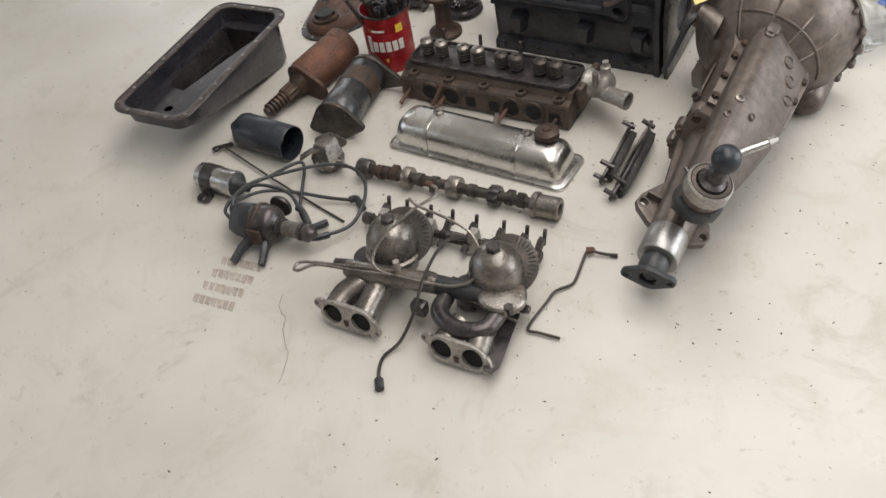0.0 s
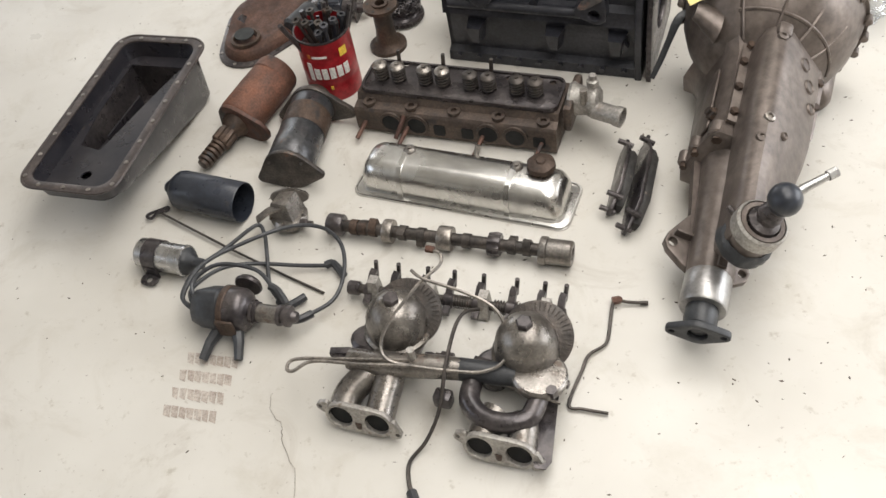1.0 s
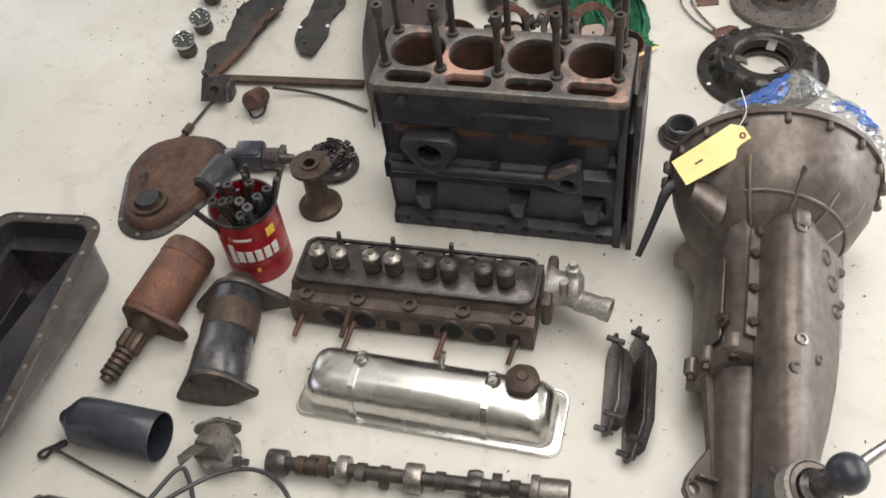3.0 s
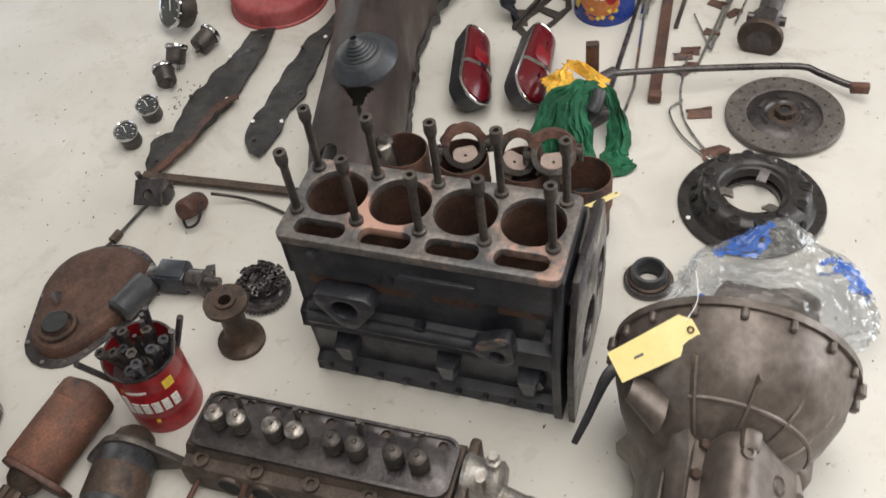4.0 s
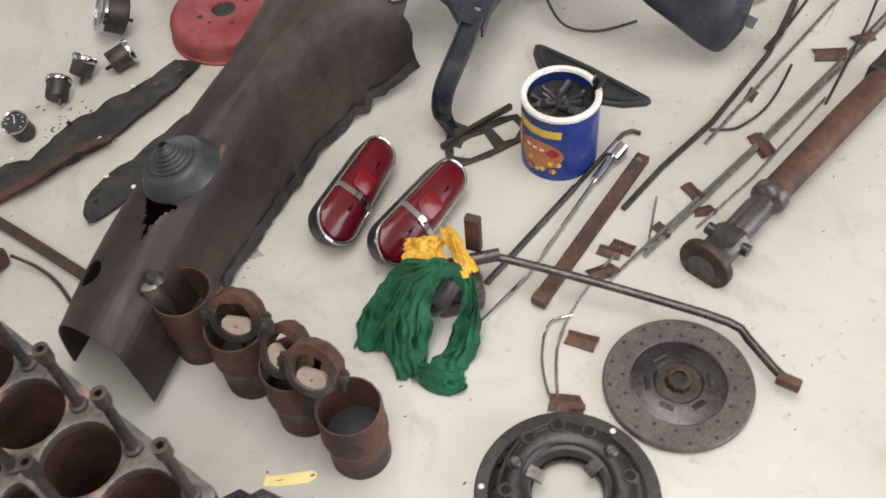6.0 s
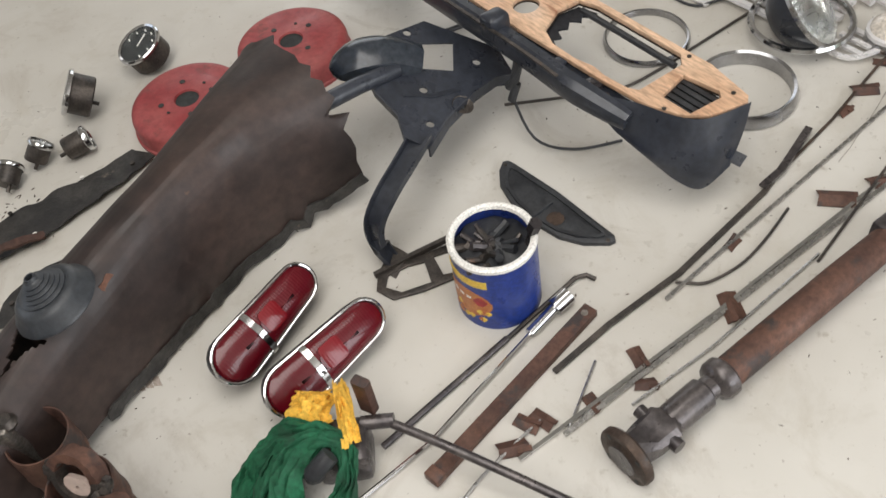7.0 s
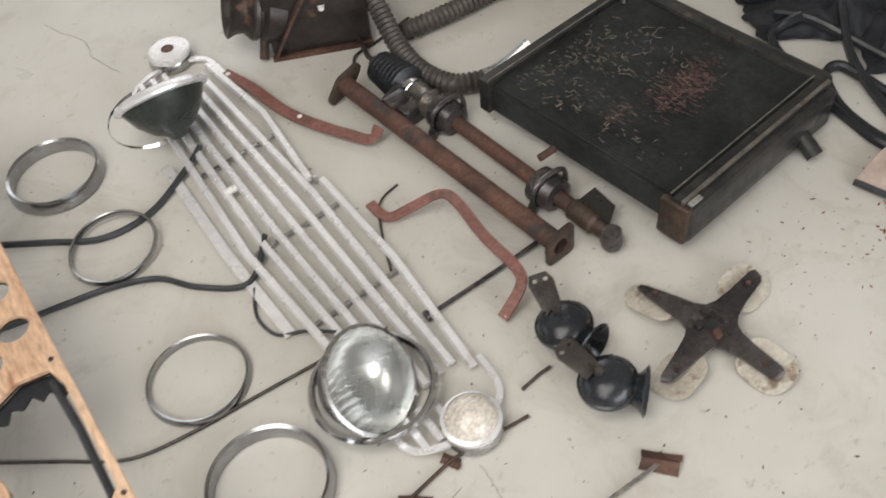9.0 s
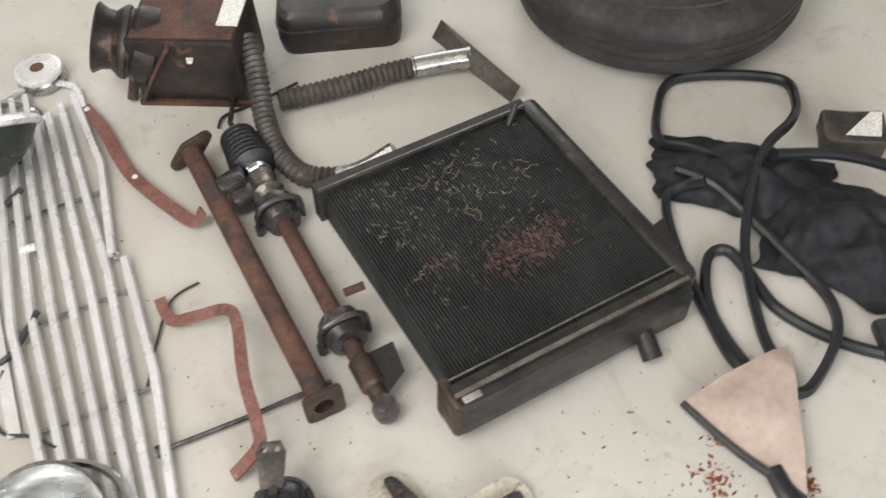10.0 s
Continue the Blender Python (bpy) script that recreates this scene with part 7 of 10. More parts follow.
def nut_can():
    c = thing("nut_can", at(0.984, 3.708, 0, -118), "blue printed nut can holding dark oily fixings", "can")
    R, H = 0.0685, 0.150
    part("shell", lathe([(0, 0.002), (R - 0.002, 0.002), (R, 0.0), (R, 0.006), (R, H - 0.006), (R - 0.003, H - 0.004), (R - 0.003, 0.006)], 48), can_blue, c)
    part("rim", lathe([(R - 0.010, H - 0.004), (R - 0.008, H + 0.001), (R - 0.002, H + 0.003), (R + 0.002, H), (R + 0.002, H - 0.006), (R - 0.002, H - 0.007)], 48), print_white, c, "white rim")

    def patch(a0, a1, z0, z1, mtl, name, lab, lift=0.0006, round_=False):
        n = max(2, int(abs(a1 - a0) / 6))
        loop = []
        for i in range(n + 1):
            a = radians(a0 + (a1 - a0) * i / n)
            k = 1.0
            if round_:
                u = 2 * i / n - 1
                k = math.sqrt(max(0.02, 1 - u * u))
            zm, hh = (z0 + z1) / 2, (z1 - z0) / 2 * k
            loop.append([((R + q) * math.cos(a), (R + q) * math.sin(a), z) for q, z in ((lift, zm - hh), (lift, zm + hh), (-0.001, zm + hh), (-0.001, zm - hh))])
        part(name, loft(loop), mtl, c, lab)
    patch(-38, 40, 0.028, 0.092, print_orange, "print_panel", "orange printed panel", round_=True)
    patch(-44, 36, 0.106, 0.122, print_yellow, "print_band", "yellow printed band", 0.0009)
    patch(-58, -38, 0.030, 0.088, print_yellow, "print_mark", "yellow printed figure of a nut", 0.0008, True)
    r = random.Random(4)
    for i in range(12):
        a, z = r.uniform(-30, 34), r.uniform(0.012, 0.040)
        patch(a, a + 9, z, z + 0.012, print_yellow if i % 2 else print_orange, "print_mark", "small printed nut", 0.0012, True)
    patch(14, 34, 0.058, 0.080, can_red, "print_mark", "red printed banner", 0.0010, True)
    for a in (-20, -8, 4):
        patch(a, a + 7, 0.070, 0.075, print_white, "print_stroke", "pale printed stroke", 0.0010)
    part("filling", rough(dense(lathe([(0, 0.128), (0.03, 0.127), (R - 0.004, 0.122), (R - 0.004, 0.10)], 24)), 0.006, 60), rubber, c, "dark oily fixings filling the can")
    for i in range(14):
        a, d = r.uniform(0, 6.28), r.uniform(0.0, 0.045)
        x, y = d * math.cos(a), d * math.sin(a)
        b = a + r.uniform(-1.5, 1.5)
        bm = tube([(x, y, 0.118), (x + 0.030 * math.cos(b), y + 0.030 * math.sin(b), 0.128 + r.uniform(0, 0.01))], r.choice((0.004, 0.005, 0.007)), 7)
        lathe([(0, -0.004), (0.009, -0.004), (0.009, 0.004), (0, 0.004)], 6, Matrix.Translation((x, y, 0.121)) @ pose(0, 0, 0, 60, 30 * i, 0), bm)
        bm.transform(Matrix.Translation((0, 0, 0.006)))
        part("bolt", bm, (oily, rubber, dark_steel)[i % 3] if i < 12 else dark_steel, c)
    part("tall_bolt", tube([(-0.040, 0.030, 0.10), (-0.048, 0.046, 0.168)], 0.007, 8), oily, c)
    part("tall_bolt_head", tube([(-0.046, 0.043, 0.160), (-0.049, 0.048, 0.176)], 0.011, 6), oily, c)
    return c


def shackle_plate():
    p = thing("latch_plate", at(0.845, 3.715, 0, 40), "flat dark steel plate with a large opening", "plate")
    part("plate", prism([(-0.082, 0.000), (-0.070, 0.030), (-0.030, 0.036), (0.060, 0.040), (0.090, 0.030), (0.092, -0.010), (0.060, -0.034), (-0.010, -0.036), (-0.062, -0.030)], 0.001, 0.006, [[(-0.066, 0.0), (-0.054, 0.022), (-0.016, 0.026), (0.012, 0.022), (0.008, -0.024), (-0.044, -0.022)], [(0.030, 0.026), (0.076, 0.024), (0.078, -0.004), (0.052, -0.022), (0.032, -0.018)]], bev=0.001), dark_steel, p)
    part("side_rail", sweep([(-0.075, 0.030, 0.008), (0.0, 0.042, 0.008), (0.09, 0.052, 0.008)], rect(0.008, 0.010)), dark_steel, p)
    return p


def long_rod(name, pts, r, mtl, label, cat="rod", n=0, ends=()):
    t = thing(name, at(pts[0][0], pts[0][1], 0, 0), label, cat)
    part("rod", tube(local(t, pts), r, 8, n=n), mtl, t)
    for q, rr, mm, nm in ends:
        part(nm, tube(local(t, q), rr, 10), mm, t)
    return t


def flat_strip(name, pts, w, h, mtl, label, cat="strip", group=""):
    t = thing(name, at(pts[0][0], pts[0][1], 0, 0), label, cat, group)
    part("strip", sweep(local(t, pts), rect(w, h)), mtl, t)
    return t


def rust_clip(x, y, h, s, k):
    """A bent scrap of clip steel."""
    c = thing("trim_clip", at(x, y, 0, h), "small bent rusty trim clip", "clip", "rusty trim clips")
    r = random.Random(k)
    a = 0.022 * s
    part("leaf", rough(dense(loft([[(-a, -a * 0.5, 0.001), (a, -a * 0.6, 0.001), (a, -a * 0.6, 0.003), (-a, -a * 0.5, 0.003)], [(-a * 0.9, 0, 0.008 * s), (a, 0, 0.007 * s), (a, 0, 0.009 * s), (-a * 0.9, 0, 0.010 * s)], [(-a, a * 0.6, 0.002), (a * 0.8, a * 0.55, 0.003), (a * 0.8, a * 0.55, 0.005), (-a, a * 0.6, 0.004)]])), 0.0016, 60, k), rusty, c)
    part("tongue", box(a * 0.9, a * 0.35, 0.003, (a * 0.7, -a * 0.3 * (1 if k % 2 else -1), 0.004), m=pose(0, 0, 0, 0, r.uniform(-14, 0), 0)), rusty, c)
    return c


def prop_shaft():
    p = thing("propeller_shaft", at(1.243, 3.452, 0.036, 57.0), "rusty propeller shaft with flanged universal joints", "propeller shaft")
    L = 0.635
    fl = lathe([(0, 0.0), (0.030, 0.0), (0.034, 0.003), (0.045, 0.003), (0.047, 0.006), (0.047, 0.016), (0.042, 0.020), (0.020, 0.024)], 26, AX)
    part("flange", fl, brown_iron, p)
    part("flange_recess", cyl(0.025, 0.0012, (0, 0, -0.0012), 22, AX), oily, p, "dark greasy recess")
    for q in (45, 135, 225, 315):
        # black discs drawn for the shaded flange holes
        part("flange_hole", cyl(0.0045, 0.0010, (0.0385 * math.cos(radians(q)), 0.0385 * math.sin(radians(q)), 0.0022), 10, AX), core_hole_black, p)
    part("yoke", rough(dense(loft([[(0.02, y, z) for y, z in circ(0.026, 8)], [(0.05, y, z) for y, z in rrect(0.054, 0.036, 0.008, 2)], [(0.085, y, z) for y, z in rrect(0.060, 0.042, 0.010, 2)], [(0.10, y, z) for y, z in circ(0.020, 8)]])), 0.002, 40), oily, p)
    part("cross", tube([(0.072, -0.040, 0.004), (0.072, 0.040, 0.004)], 0.011, 10), oily, p)
    part("neck", lathe([(0, 0.09), (0.022, 0.09), (0.024, 0.10), (0.025, 0.16), (0.019, 0.165), (0.019, 0.178), (0.029, 0.184), (0.032, 0.190), (0.032, 0.205), (0.027, 0.21)], 20, AX), oily, p)
    part("tube", rough(lathe([(0.025, 0.208), (0.026, 0.34), (0.026, 0.46), (0.025, L - 0.06), (0.020, L - 0.05)], 20, AX), 0.0006, 25), rusty, p, "rusty tube with flaking paint")
    part("far_yoke", rough(dense(box(0.075, 0.062, 0.050, (L - 0.035, 0, -0.024), 0.010)), 0.002, 40), oily, p)
    for i, (y, z) in enumerate(((-0.026, 0.016), (0.022, 0.018), (-0.024, -0.014), (0.004, -0.016))):
        part("bolt", lathe([(0, 0), (0.006, 0), (0.006, 0.020), (0.009, 0.020), (0.009, 0.028), (0, 0.028)], 8, Matrix.Translation((L + 0.002, y, z)) @ AX), oily, p)
    return p


steering_relay()
gauge("gauge", -0.095, 3.553, 0.026, 0.044, 14, -10, "small round instrument with black dial and chrome bezel", "row of small gauges")
gauge("gauge", -0.052, 3.628, 0.026, 0.044, 16, -6, "small round instrument with black dial and chrome bezel", "row of small gauges")
gauge("gauge", -0.018, 3.712, 0.026, 0.042, -70, 10, "small round instrument lying on its side showing its case", "row of small gauges", True)
gauge("gauge", -0.002, 3.786, 0.026, 0.040, -48, -20, "small round instrument lying on its side showing its case", "row of small gauges", True)
gauge("gauge", 0.052, 3.822, 0.027, 0.050, -80, -45, "small round instrument lying on its side showing its case", "row of small gauges", True)
gauge("speedometer", 0.035, 3.958, 0.049, 0.052, 58, -62, "large round dial instrument tipped on its edge", "pair of large gauges")
gauge("tachometer", 0.080, 4.118, 0.052, 0.052, 20, -40, "large round dial instrument with chrome bezel", "pair of large gauges")
splash_panel("splash_panel", [(-0.058, 3.429), (-0.062, 3.470), (-0.054, 3.528), (-0.009, 3.558), (0.028, 3.653), (0.085, 3.735), (0.135, 3.79), (0.175, 3.866), (0.231, 3.857), (0.200, 3.76), (0.124, 3.614), (0.019, 3.488)], 0.012, "long flaking black splash panel curled on the floor")
splash_panel("splash_panel", [(0.153, 3.444), (0.146, 3.470), (0.152, 3.512), (0.253, 3.706), (0.30, 3.78), (0.380, 3.875), (0.365, 3.806), (0.318, 3.69), (0.280, 3.588), (0.243, 3.555), (0.225, 3.49), (0.175, 3.420)], 0.010, "long flaking black splash panel with a torn edge")
edge_strip([(-0.048, 3.432, 0.012), (0.03, 3.492, 0.026), (0.085, 3.570, 0.030), (0.135, 3.622, 0.022)], "torn rusty edge strip of a splash panel")
transmission_tunnel()
brake_drum(0.250, 3.985, 10)
brake_drum(0.386, 4.192, 40)
for x, y, h, tilt, lab in ((0.463, 3.219, 20, None, "rusty cylinder liner with a connecting rod standing in it"), (0.566, 3.172, -20, (0.004, 0.006, 0.160, 62, 0, 20), "rusty cylinder liner with piston and rod big end"), (0.667, 3.122, -10, (-0.006, 0.004, 0.164, 48, 16, -30), "rusty cylinder liner with a crusted rod big end"), (0.765, 3.068, -20, (-0.056, 0.008, 0.182, 60, 0, 10), "rusty cylinder liner with a rod leaning out of it")):
    liner(x, y, h, tilt, lab)
tail_light(0.622, 3.535, 76, "red tail light with chrome surround and loose wires")
tail_light(0.746, 3.506, 66, "red tail light with chrome surround under the yellow rag")
wrapped_cylinder()
green_rag()
cloth("yellow_rag", at(0.803, 3.392, 0.074, 20), 0.030, 0.028, 0.036, yellow_cloth, "crumpled yellow rag tied on the selector", 5.0)
cloth("yellow_rag", at(0.856, 3.395, 0.082, -58), 0.050, 0.013, 0.026, yellow_cloth, "twisted strip of yellow rag", 7.0)
clutch_disc()
pressure_plate()
release_bearing()
plastic_bag()
nut_can()
shackle_plate()
long_rod("hooked_rod", [(1.128, 3.772, 0.005), (1.112, 3.776, 0.006), (1.096, 3.766, 0.006), (1.02, 3.62, 0.005), (0.90, 3.395, 0.005)], 0.0042, dark_steel, "thin dark rod with a hooked end", ends=((((1.022, 3.624, 0.006), (0.90, 3.395, 0.006)), 0.0056, oily, "sleeve"),))
long_rod("chrome_rod", [(1.088, 3.704, 0.012), (1.055, 3.640, 0.008), (0.965, 3.420, 0.005), (0.885, 3.285, 0.005)], 0.0038, chrome, "thin bright rod with a chrome socket", ends=((((1.080, 3.694, 0.014), (1.096, 3.722, 0.018)), 0.015, chrome, "socket"), (((1.055, 3.640, 0.010), (1.080, 3.694, 0.014)), 0.009, chrome, "collar")))
b2 = flat_strip("steel_bar", [(0.990, 3.366, 0.008), (1.136, 3.710, 0.008)], 0.024, 0.014, rusty, "flat rusty steel bar with end holes", "bar")
part("end_block", box(0.026, 0.020, 0.018, (0.002, 0.004, 0.006), 0.002, m=pose(0, 0, 0, 0, 0, -23)), rusty, b2)
part("end_hole", cyl(0.006, 0.001, (0.139, 0.330, 0.0148), 10), steel, b2)
prop_shaft()
# trim strips
flat_strip("trim_strip", [(1.110, 3.585, 0.006), (1.170, 3.690, 0.006), (1.255, 3.815, 0.006), (1.36, 4.02, 0.006), (1.412, 4.184, 0.008)], 0.009, 0.006, dark_steel, "long tapered dark trim strip", "trim", "loose trim strips")
flat_strip("trim_strip", [(1.355, 4.025, 0.012), (1.380, 4.070, 0.012), (1.413, 4.182, 0.012)], 0.013, 0.006, oily, "short dark end of a trim strip", "trim", "loose trim strips")
flat_strip("trim_strip", [(1.245, 3.76, 0.005), (1.40, 4.03, 0.005), (1.580, 4.345, 0.005)], 0.006, 0.005, dull_chrome, "long dull chrome trim strip", "trim", "loose trim strips")
flat_strip("trim_strip", [(1.100, 3.430, 0.005), (1.332, 3.764, 0.005), (1.53, 4.07, 0.005), (1.720, 4.372, 0.006)], 0.006, 0.006, chrome, "long bright chrome trim strip", "trim", "loose trim strips")
flat_strip("trim_strip", [(1.152, 3.486, 0.005), (1.35, 3.78, 0.005), (1.55, 4.08, 0.005), (1.712, 4.338, 0.005)], 0.007, 0.005, dull_chrome, "long bright chrome trim strip", "trim", "loose trim strips")
flat_strip("trim_strip", [(1.70, 4.33, 0.008), (1.80, 4.49, 0.006)], 0.006, 0.005, dull_chrome, "thin end of a chrome trim strip", "trim", "loose trim strips")
long_rod("curved_strip", [(1.047, 3.352, 0.005), (1.012, 3.330, 0.005), (1.008, 3.270, 0.005), (1.022, 3.215, 0.005), (1.046, 3.165, 0.005)], 0.0026, chrome, "thin curved chrome strip", "trim", 5)
long_rod("curved_strip", [(1.114, 3.504, 0.005), (1.075, 3.430, 0.005), (1.045, 3.36, 0.005), (1.030, 3.28, 0.005), (1.046, 3.17, 0.005)], 0.0026, dull_chrome, "thin curved chrome strip", "trim", 5)
long_rod("thin_rod", [(1.376, 4.064, 0.005), (1.45, 4.22, 0.005), (1.520, 4.392, 0.006), (1.60, 4.50, 0.006)], 0.0030, brown_iron, "thin rusty trim rod", "rod")
long_rod("wire_hook", [(1.252, 3.797, 0.005), (1.275, 3.800, 0.005), (1.303, 3.809, 0.005), (1.345, 3.855, 0.005), (1.375, 3.915, 0.005), (1.402, 3.992, 0.005)], 0.0026, dark_steel, "thin curved dark wire", "wire", 5)
long_rod("thin_rod", [(1.460, 3.890, 0.005), (1.545, 4.113, 0.010), (1.599, 4.283, 0.005)], 0.0026, dark_steel, "thin dark rod crossing the trim strips", "rod")
long_rod("thin_rod", [(1.235, 3.56, 0.005), (1.33, 3.69, 0.005), (1.46, 3.905, 0.006)], 0.0024, dull_chrome, "thin bright rod beside the propeller shaft", "rod")
long_rod("thin_rod", [(1.190, 3.560, 0.005), (1.155, 3.488, 0.005), (1.165, 3.62, 0.005)], 0.0022, dull_chrome, "thin bright bent rod", "rod")
for k, (x, y, h, s) in enumerate(((1.497, 4.309, 20, 1.1), (1.469, 4.246, 60, 0.7), (1.474, 4.031, 10, 1.4), (1.719, 4.322, 40, 1.5), (1.326, 3.898, 70, 0.7), (1.520, 4.391, 0, 0.7), (1.540, 4.086, 30, 1.0), (1.345, 3.770, -60, 1.3), (1.226, 3.642, -50, 0.9), (1.179, 3.548, -40, 0.8), (1.114, 3.502, -20, 0.9), (1.086, 3.445, 30, 1.1), (1.065, 3.307, -10, 1.1), (1.054, 3.192, 5, 1.2), (1.094, 3.489, -10, 0.9), (1.246, 3.600, 20, 0.8), (1.800, 4.494, 10, 1.3), (1.714, 4.352, 20, 1.1))):
    rust_clip(x, y, h, s, k)


def yellow_tag(m, label, string):
    t = thing("paper_tag", m, label, "tag", "yellow paper tags")
    bm = dense(prism([(-0.070, -0.026), (0.056, -0.030), (0.072, -0.014), (0.072, 0.014), (0.056, 0.030), (-0.070, 0.026)], 0, 0.0008), 2)
    for v in bm.verts:
        v.co.z += 0.9 * v.co.x ** 2
    part("card", bm, tag_card, t)
    part("eyelet", lathe([(0.003, 0.0052), (0.006, 0.0052), (0.006, 0.0064), (0.003, 0.0064)], 12, at(0.062, 0, 0)), rusty, t, "reddish eyelet")
    for i, (x, w) in enumerate(((-0.03, 0.020), (-0.006, 0.012), (0.012, 0.016))):
        part("writing_bar", box(w, 0.004, 0.0004, (x, 0.003 * (i % 2), 0.0015 + 0.9 * x * x)), ink, t, "unreadable handwriting")
    if string:
        part("string", tube(local(t, string), 0.0008, 5, n=5), print_white, t, "thin white string")
    return t


yellow_tag(at(0.733, 2.604, 0.274, 4) @ pose(0, 0, 0, 26, -22, 0) @ Matrix.Scale(0.84, 4), "yellow paper tag tied on the bell housing", [(0.775, 2.614, 0.306), (0.800, 2.640, 0.312), (0.815, 2.690, 0.310)])
yellow_tag(at(0.748, 2.910, 0.240, 16) @ pose(0, 0, 0, -34, 0, 0) @ Matrix.Scale(0.44, 4), "yellow paper tag tied to the engine block", None)


# ---- dashboard ----
def dashboard():
    d = thing("dashboard", at(0.859, 4.250, 0, -31.5), "blue-black dashboard frame with a stripped wooden fascia", "dashboard")
    # x runs along the fascia, y away from the crash rail
    z0 = 0.183
    L = 0.93
    X = lambda a: a - L / 2
    holes = [circ(0.050, 24, -0.392, 0.004), circ(0.054, 24, -0.226, 0.006)]
    for x, y in ((-0.108, -0.018), (-0.078, 0.036), (-0.022, -0.022), (0.010, 0.038), (0.052, -0.016)):
        holes.append(circ(0.0245, 18, x, y))
    holes.append([(0.166, -0.057), (0.128, -0.040), (0.106, 0.012), (0.114, 0.056), (0.150, 0.066), (0.250, 0.066), (0.345, 0.066), (0.364, 0.048), (0.356, -0.044), (0.338, -0.053), (0.290, -0.056), (0.262, -0.052), (0.22, -0.059)])
    holes.append([(0.392, -0.030), (0.384, 0.030), (0.450, 0.040), (0.462, 0.030), (0.452, -0.030)])
    out = [(-0.502, -0.034), (-0.30, -0.066), (0.0, -0.072), (0.28, -0.068), (0.388, -0.061), (0.441, -0.043), (0.476, -0.013), (0.499, 0.050), (0.490, 0.062), (0.40, 0.080), (0.10, 0.078), (-0.20, 0.078), (-0.40, 0.076), (-0.435, 0.068)]
    part("fascia", prism(out, z0, z0 + 0.009, holes, bev=0.001), wood, d, "pale orange wooden fascia with instrument holes")
    part("fascia_back", prism([(x * 0.985, y * 0.96) for x, y in out], z0 - 0.004, z0 - 0.0005, holes), brown_iron, d)
    # glovebox edge and vent
    part("glovebox_edge", tube([(0.125, 0.052, z0 - 0.006), (0.22, 0.056, z0 - 0.010), (0.345, 0.054, z0 - 0.010)], 0.006, 8), rubber, d, "dark metal glovebox edge")
    part("glovebox_flap", rough(dense(prism([(0.160, -0.059), (0.124, -0.042), (0.102, 0.012), (0.110, 0.058), (0.150, 0.066), (0.160, 0.056), (0.136, 0.042), (0.146, 0.030), (0.128, 0.018), (0.142, 0.0), (0.130, -0.012), (0.152, -0.024), (0.144, -0.036), (0.168, -0.050)], z0 - 0.012, z0 - 0.008)), 0.003, 60), black_cloth, d, "torn black lining")
    # black box whose colour supplies the shade behind the slats
    part("vent_box", box(0.084, 0.076, 0.034, (0.422, 0.004, z0 - 0.042)), core_hole_black, d, "dark recess behind the vent")
    for i in range(5):
        part("vent_slat", box(0.074, 0.009, 0.003, (0.420, -0.024 + 0.013 * i, z0 - 0.004), m=None), rubber, d, "black vent slat")
    for x, y in ((0.470, 0.050), (0.415, -0.050), (-0.46, 0.0), (0.36, 0.070), (0.10, 0.066)):
        part("screw", cyl(0.004, 0.0015, (x, y, z0 + 0.0088), 8), dark_steel, d)
    # crash rail along the lower edge
    sec = [(-0.019, -0.024), (0.013, -0.026), (0.019, -0.006), (0.016, 0.010), (0.003, 0.017), (-0.014, 0.013), (-0.020, 0.0)]
    rail = [(X(-0.05), -0.060, z0 + 0.0), (X(0.02), -0.090, z0 + 0.010), (X(0.18), -0.104, z0 + 0.014), (X(0.42), -0.108, z0 + 0.016), (X(0.62), -0.108, z0 + 0.014), (X(0.72), -0.110, z0 + 0.010), (X(0.77), -0.103, z0 + 0.002), (X(0.84), -0.088, z0 - 0.014)]
    part("crash_rail", sweep(spline(rail, 4), sec, sizes=[1.0] * 20 + [0.98, 0.95, 0.9, 0.82, 0.7]), blueblack, d, "dark blue padded rail")
    part("rail_seam", sweep(spline([(x, y - 0.020, z + 0.024) for x, y, z in rail[1:6]], 4), rect(0.006, 0.003)), dark_steel, d, "pale worn seam")
    # pressed frame between rail and fascia, with its holes, tabs and clips
    gaps = [rrect(0.030, 0.010, 0.004, 3, x, -0.084) for x in (-0.33, -0.24, -0.15, -0.06, 0.03)] + [circ(0.005, 10, x, -0.083) for x in (-0.285, -0.195, -0.105, -0.015, 0.10, 0.17, 0.24)]
    part("inner_frame", prism([(-0.46, -0.052), (-0.46, -0.094), (-0.20, -0.104), (0.24, -0.104), (0.35, -0.096), (0.37, -0.058), (0.10, -0.064), (-0.20, -0.064)], z0 - 0.012, z0 - 0.008, gaps), blueblack, d, "dark pressed metal frame with slots and screws")
    for k, x in enumerate((-0.36, -0.262, -0.17, -0.075, 0.005, 0.075, 0.205, 0.29)):
        part("frame_tab", box(0.022 + 0.006 * (k % 3), 0.020, 0.010 + 0.005 * (k % 2), (x, -0.080 - 0.004 * (k % 2), z0 - 0.004), 0.0025, m=None), (blueblack, oily, brown_iron)[k % 3], d)
        part("frame_screw", lathe([(0, 0.004), (0.0045, 0.003), (0.0055, 0.0)], 8, at(x + 0.024, -0.076, z0 - 0.008)), dark_steel, d)
    part("rail_joint", rough(dense(box(0.034, 0.046, 0.050, (0.075, -0.108, z0 + 0.006), 0.008)), 0.003, 40), blueblack, d, "broken stepped joint in the rail")
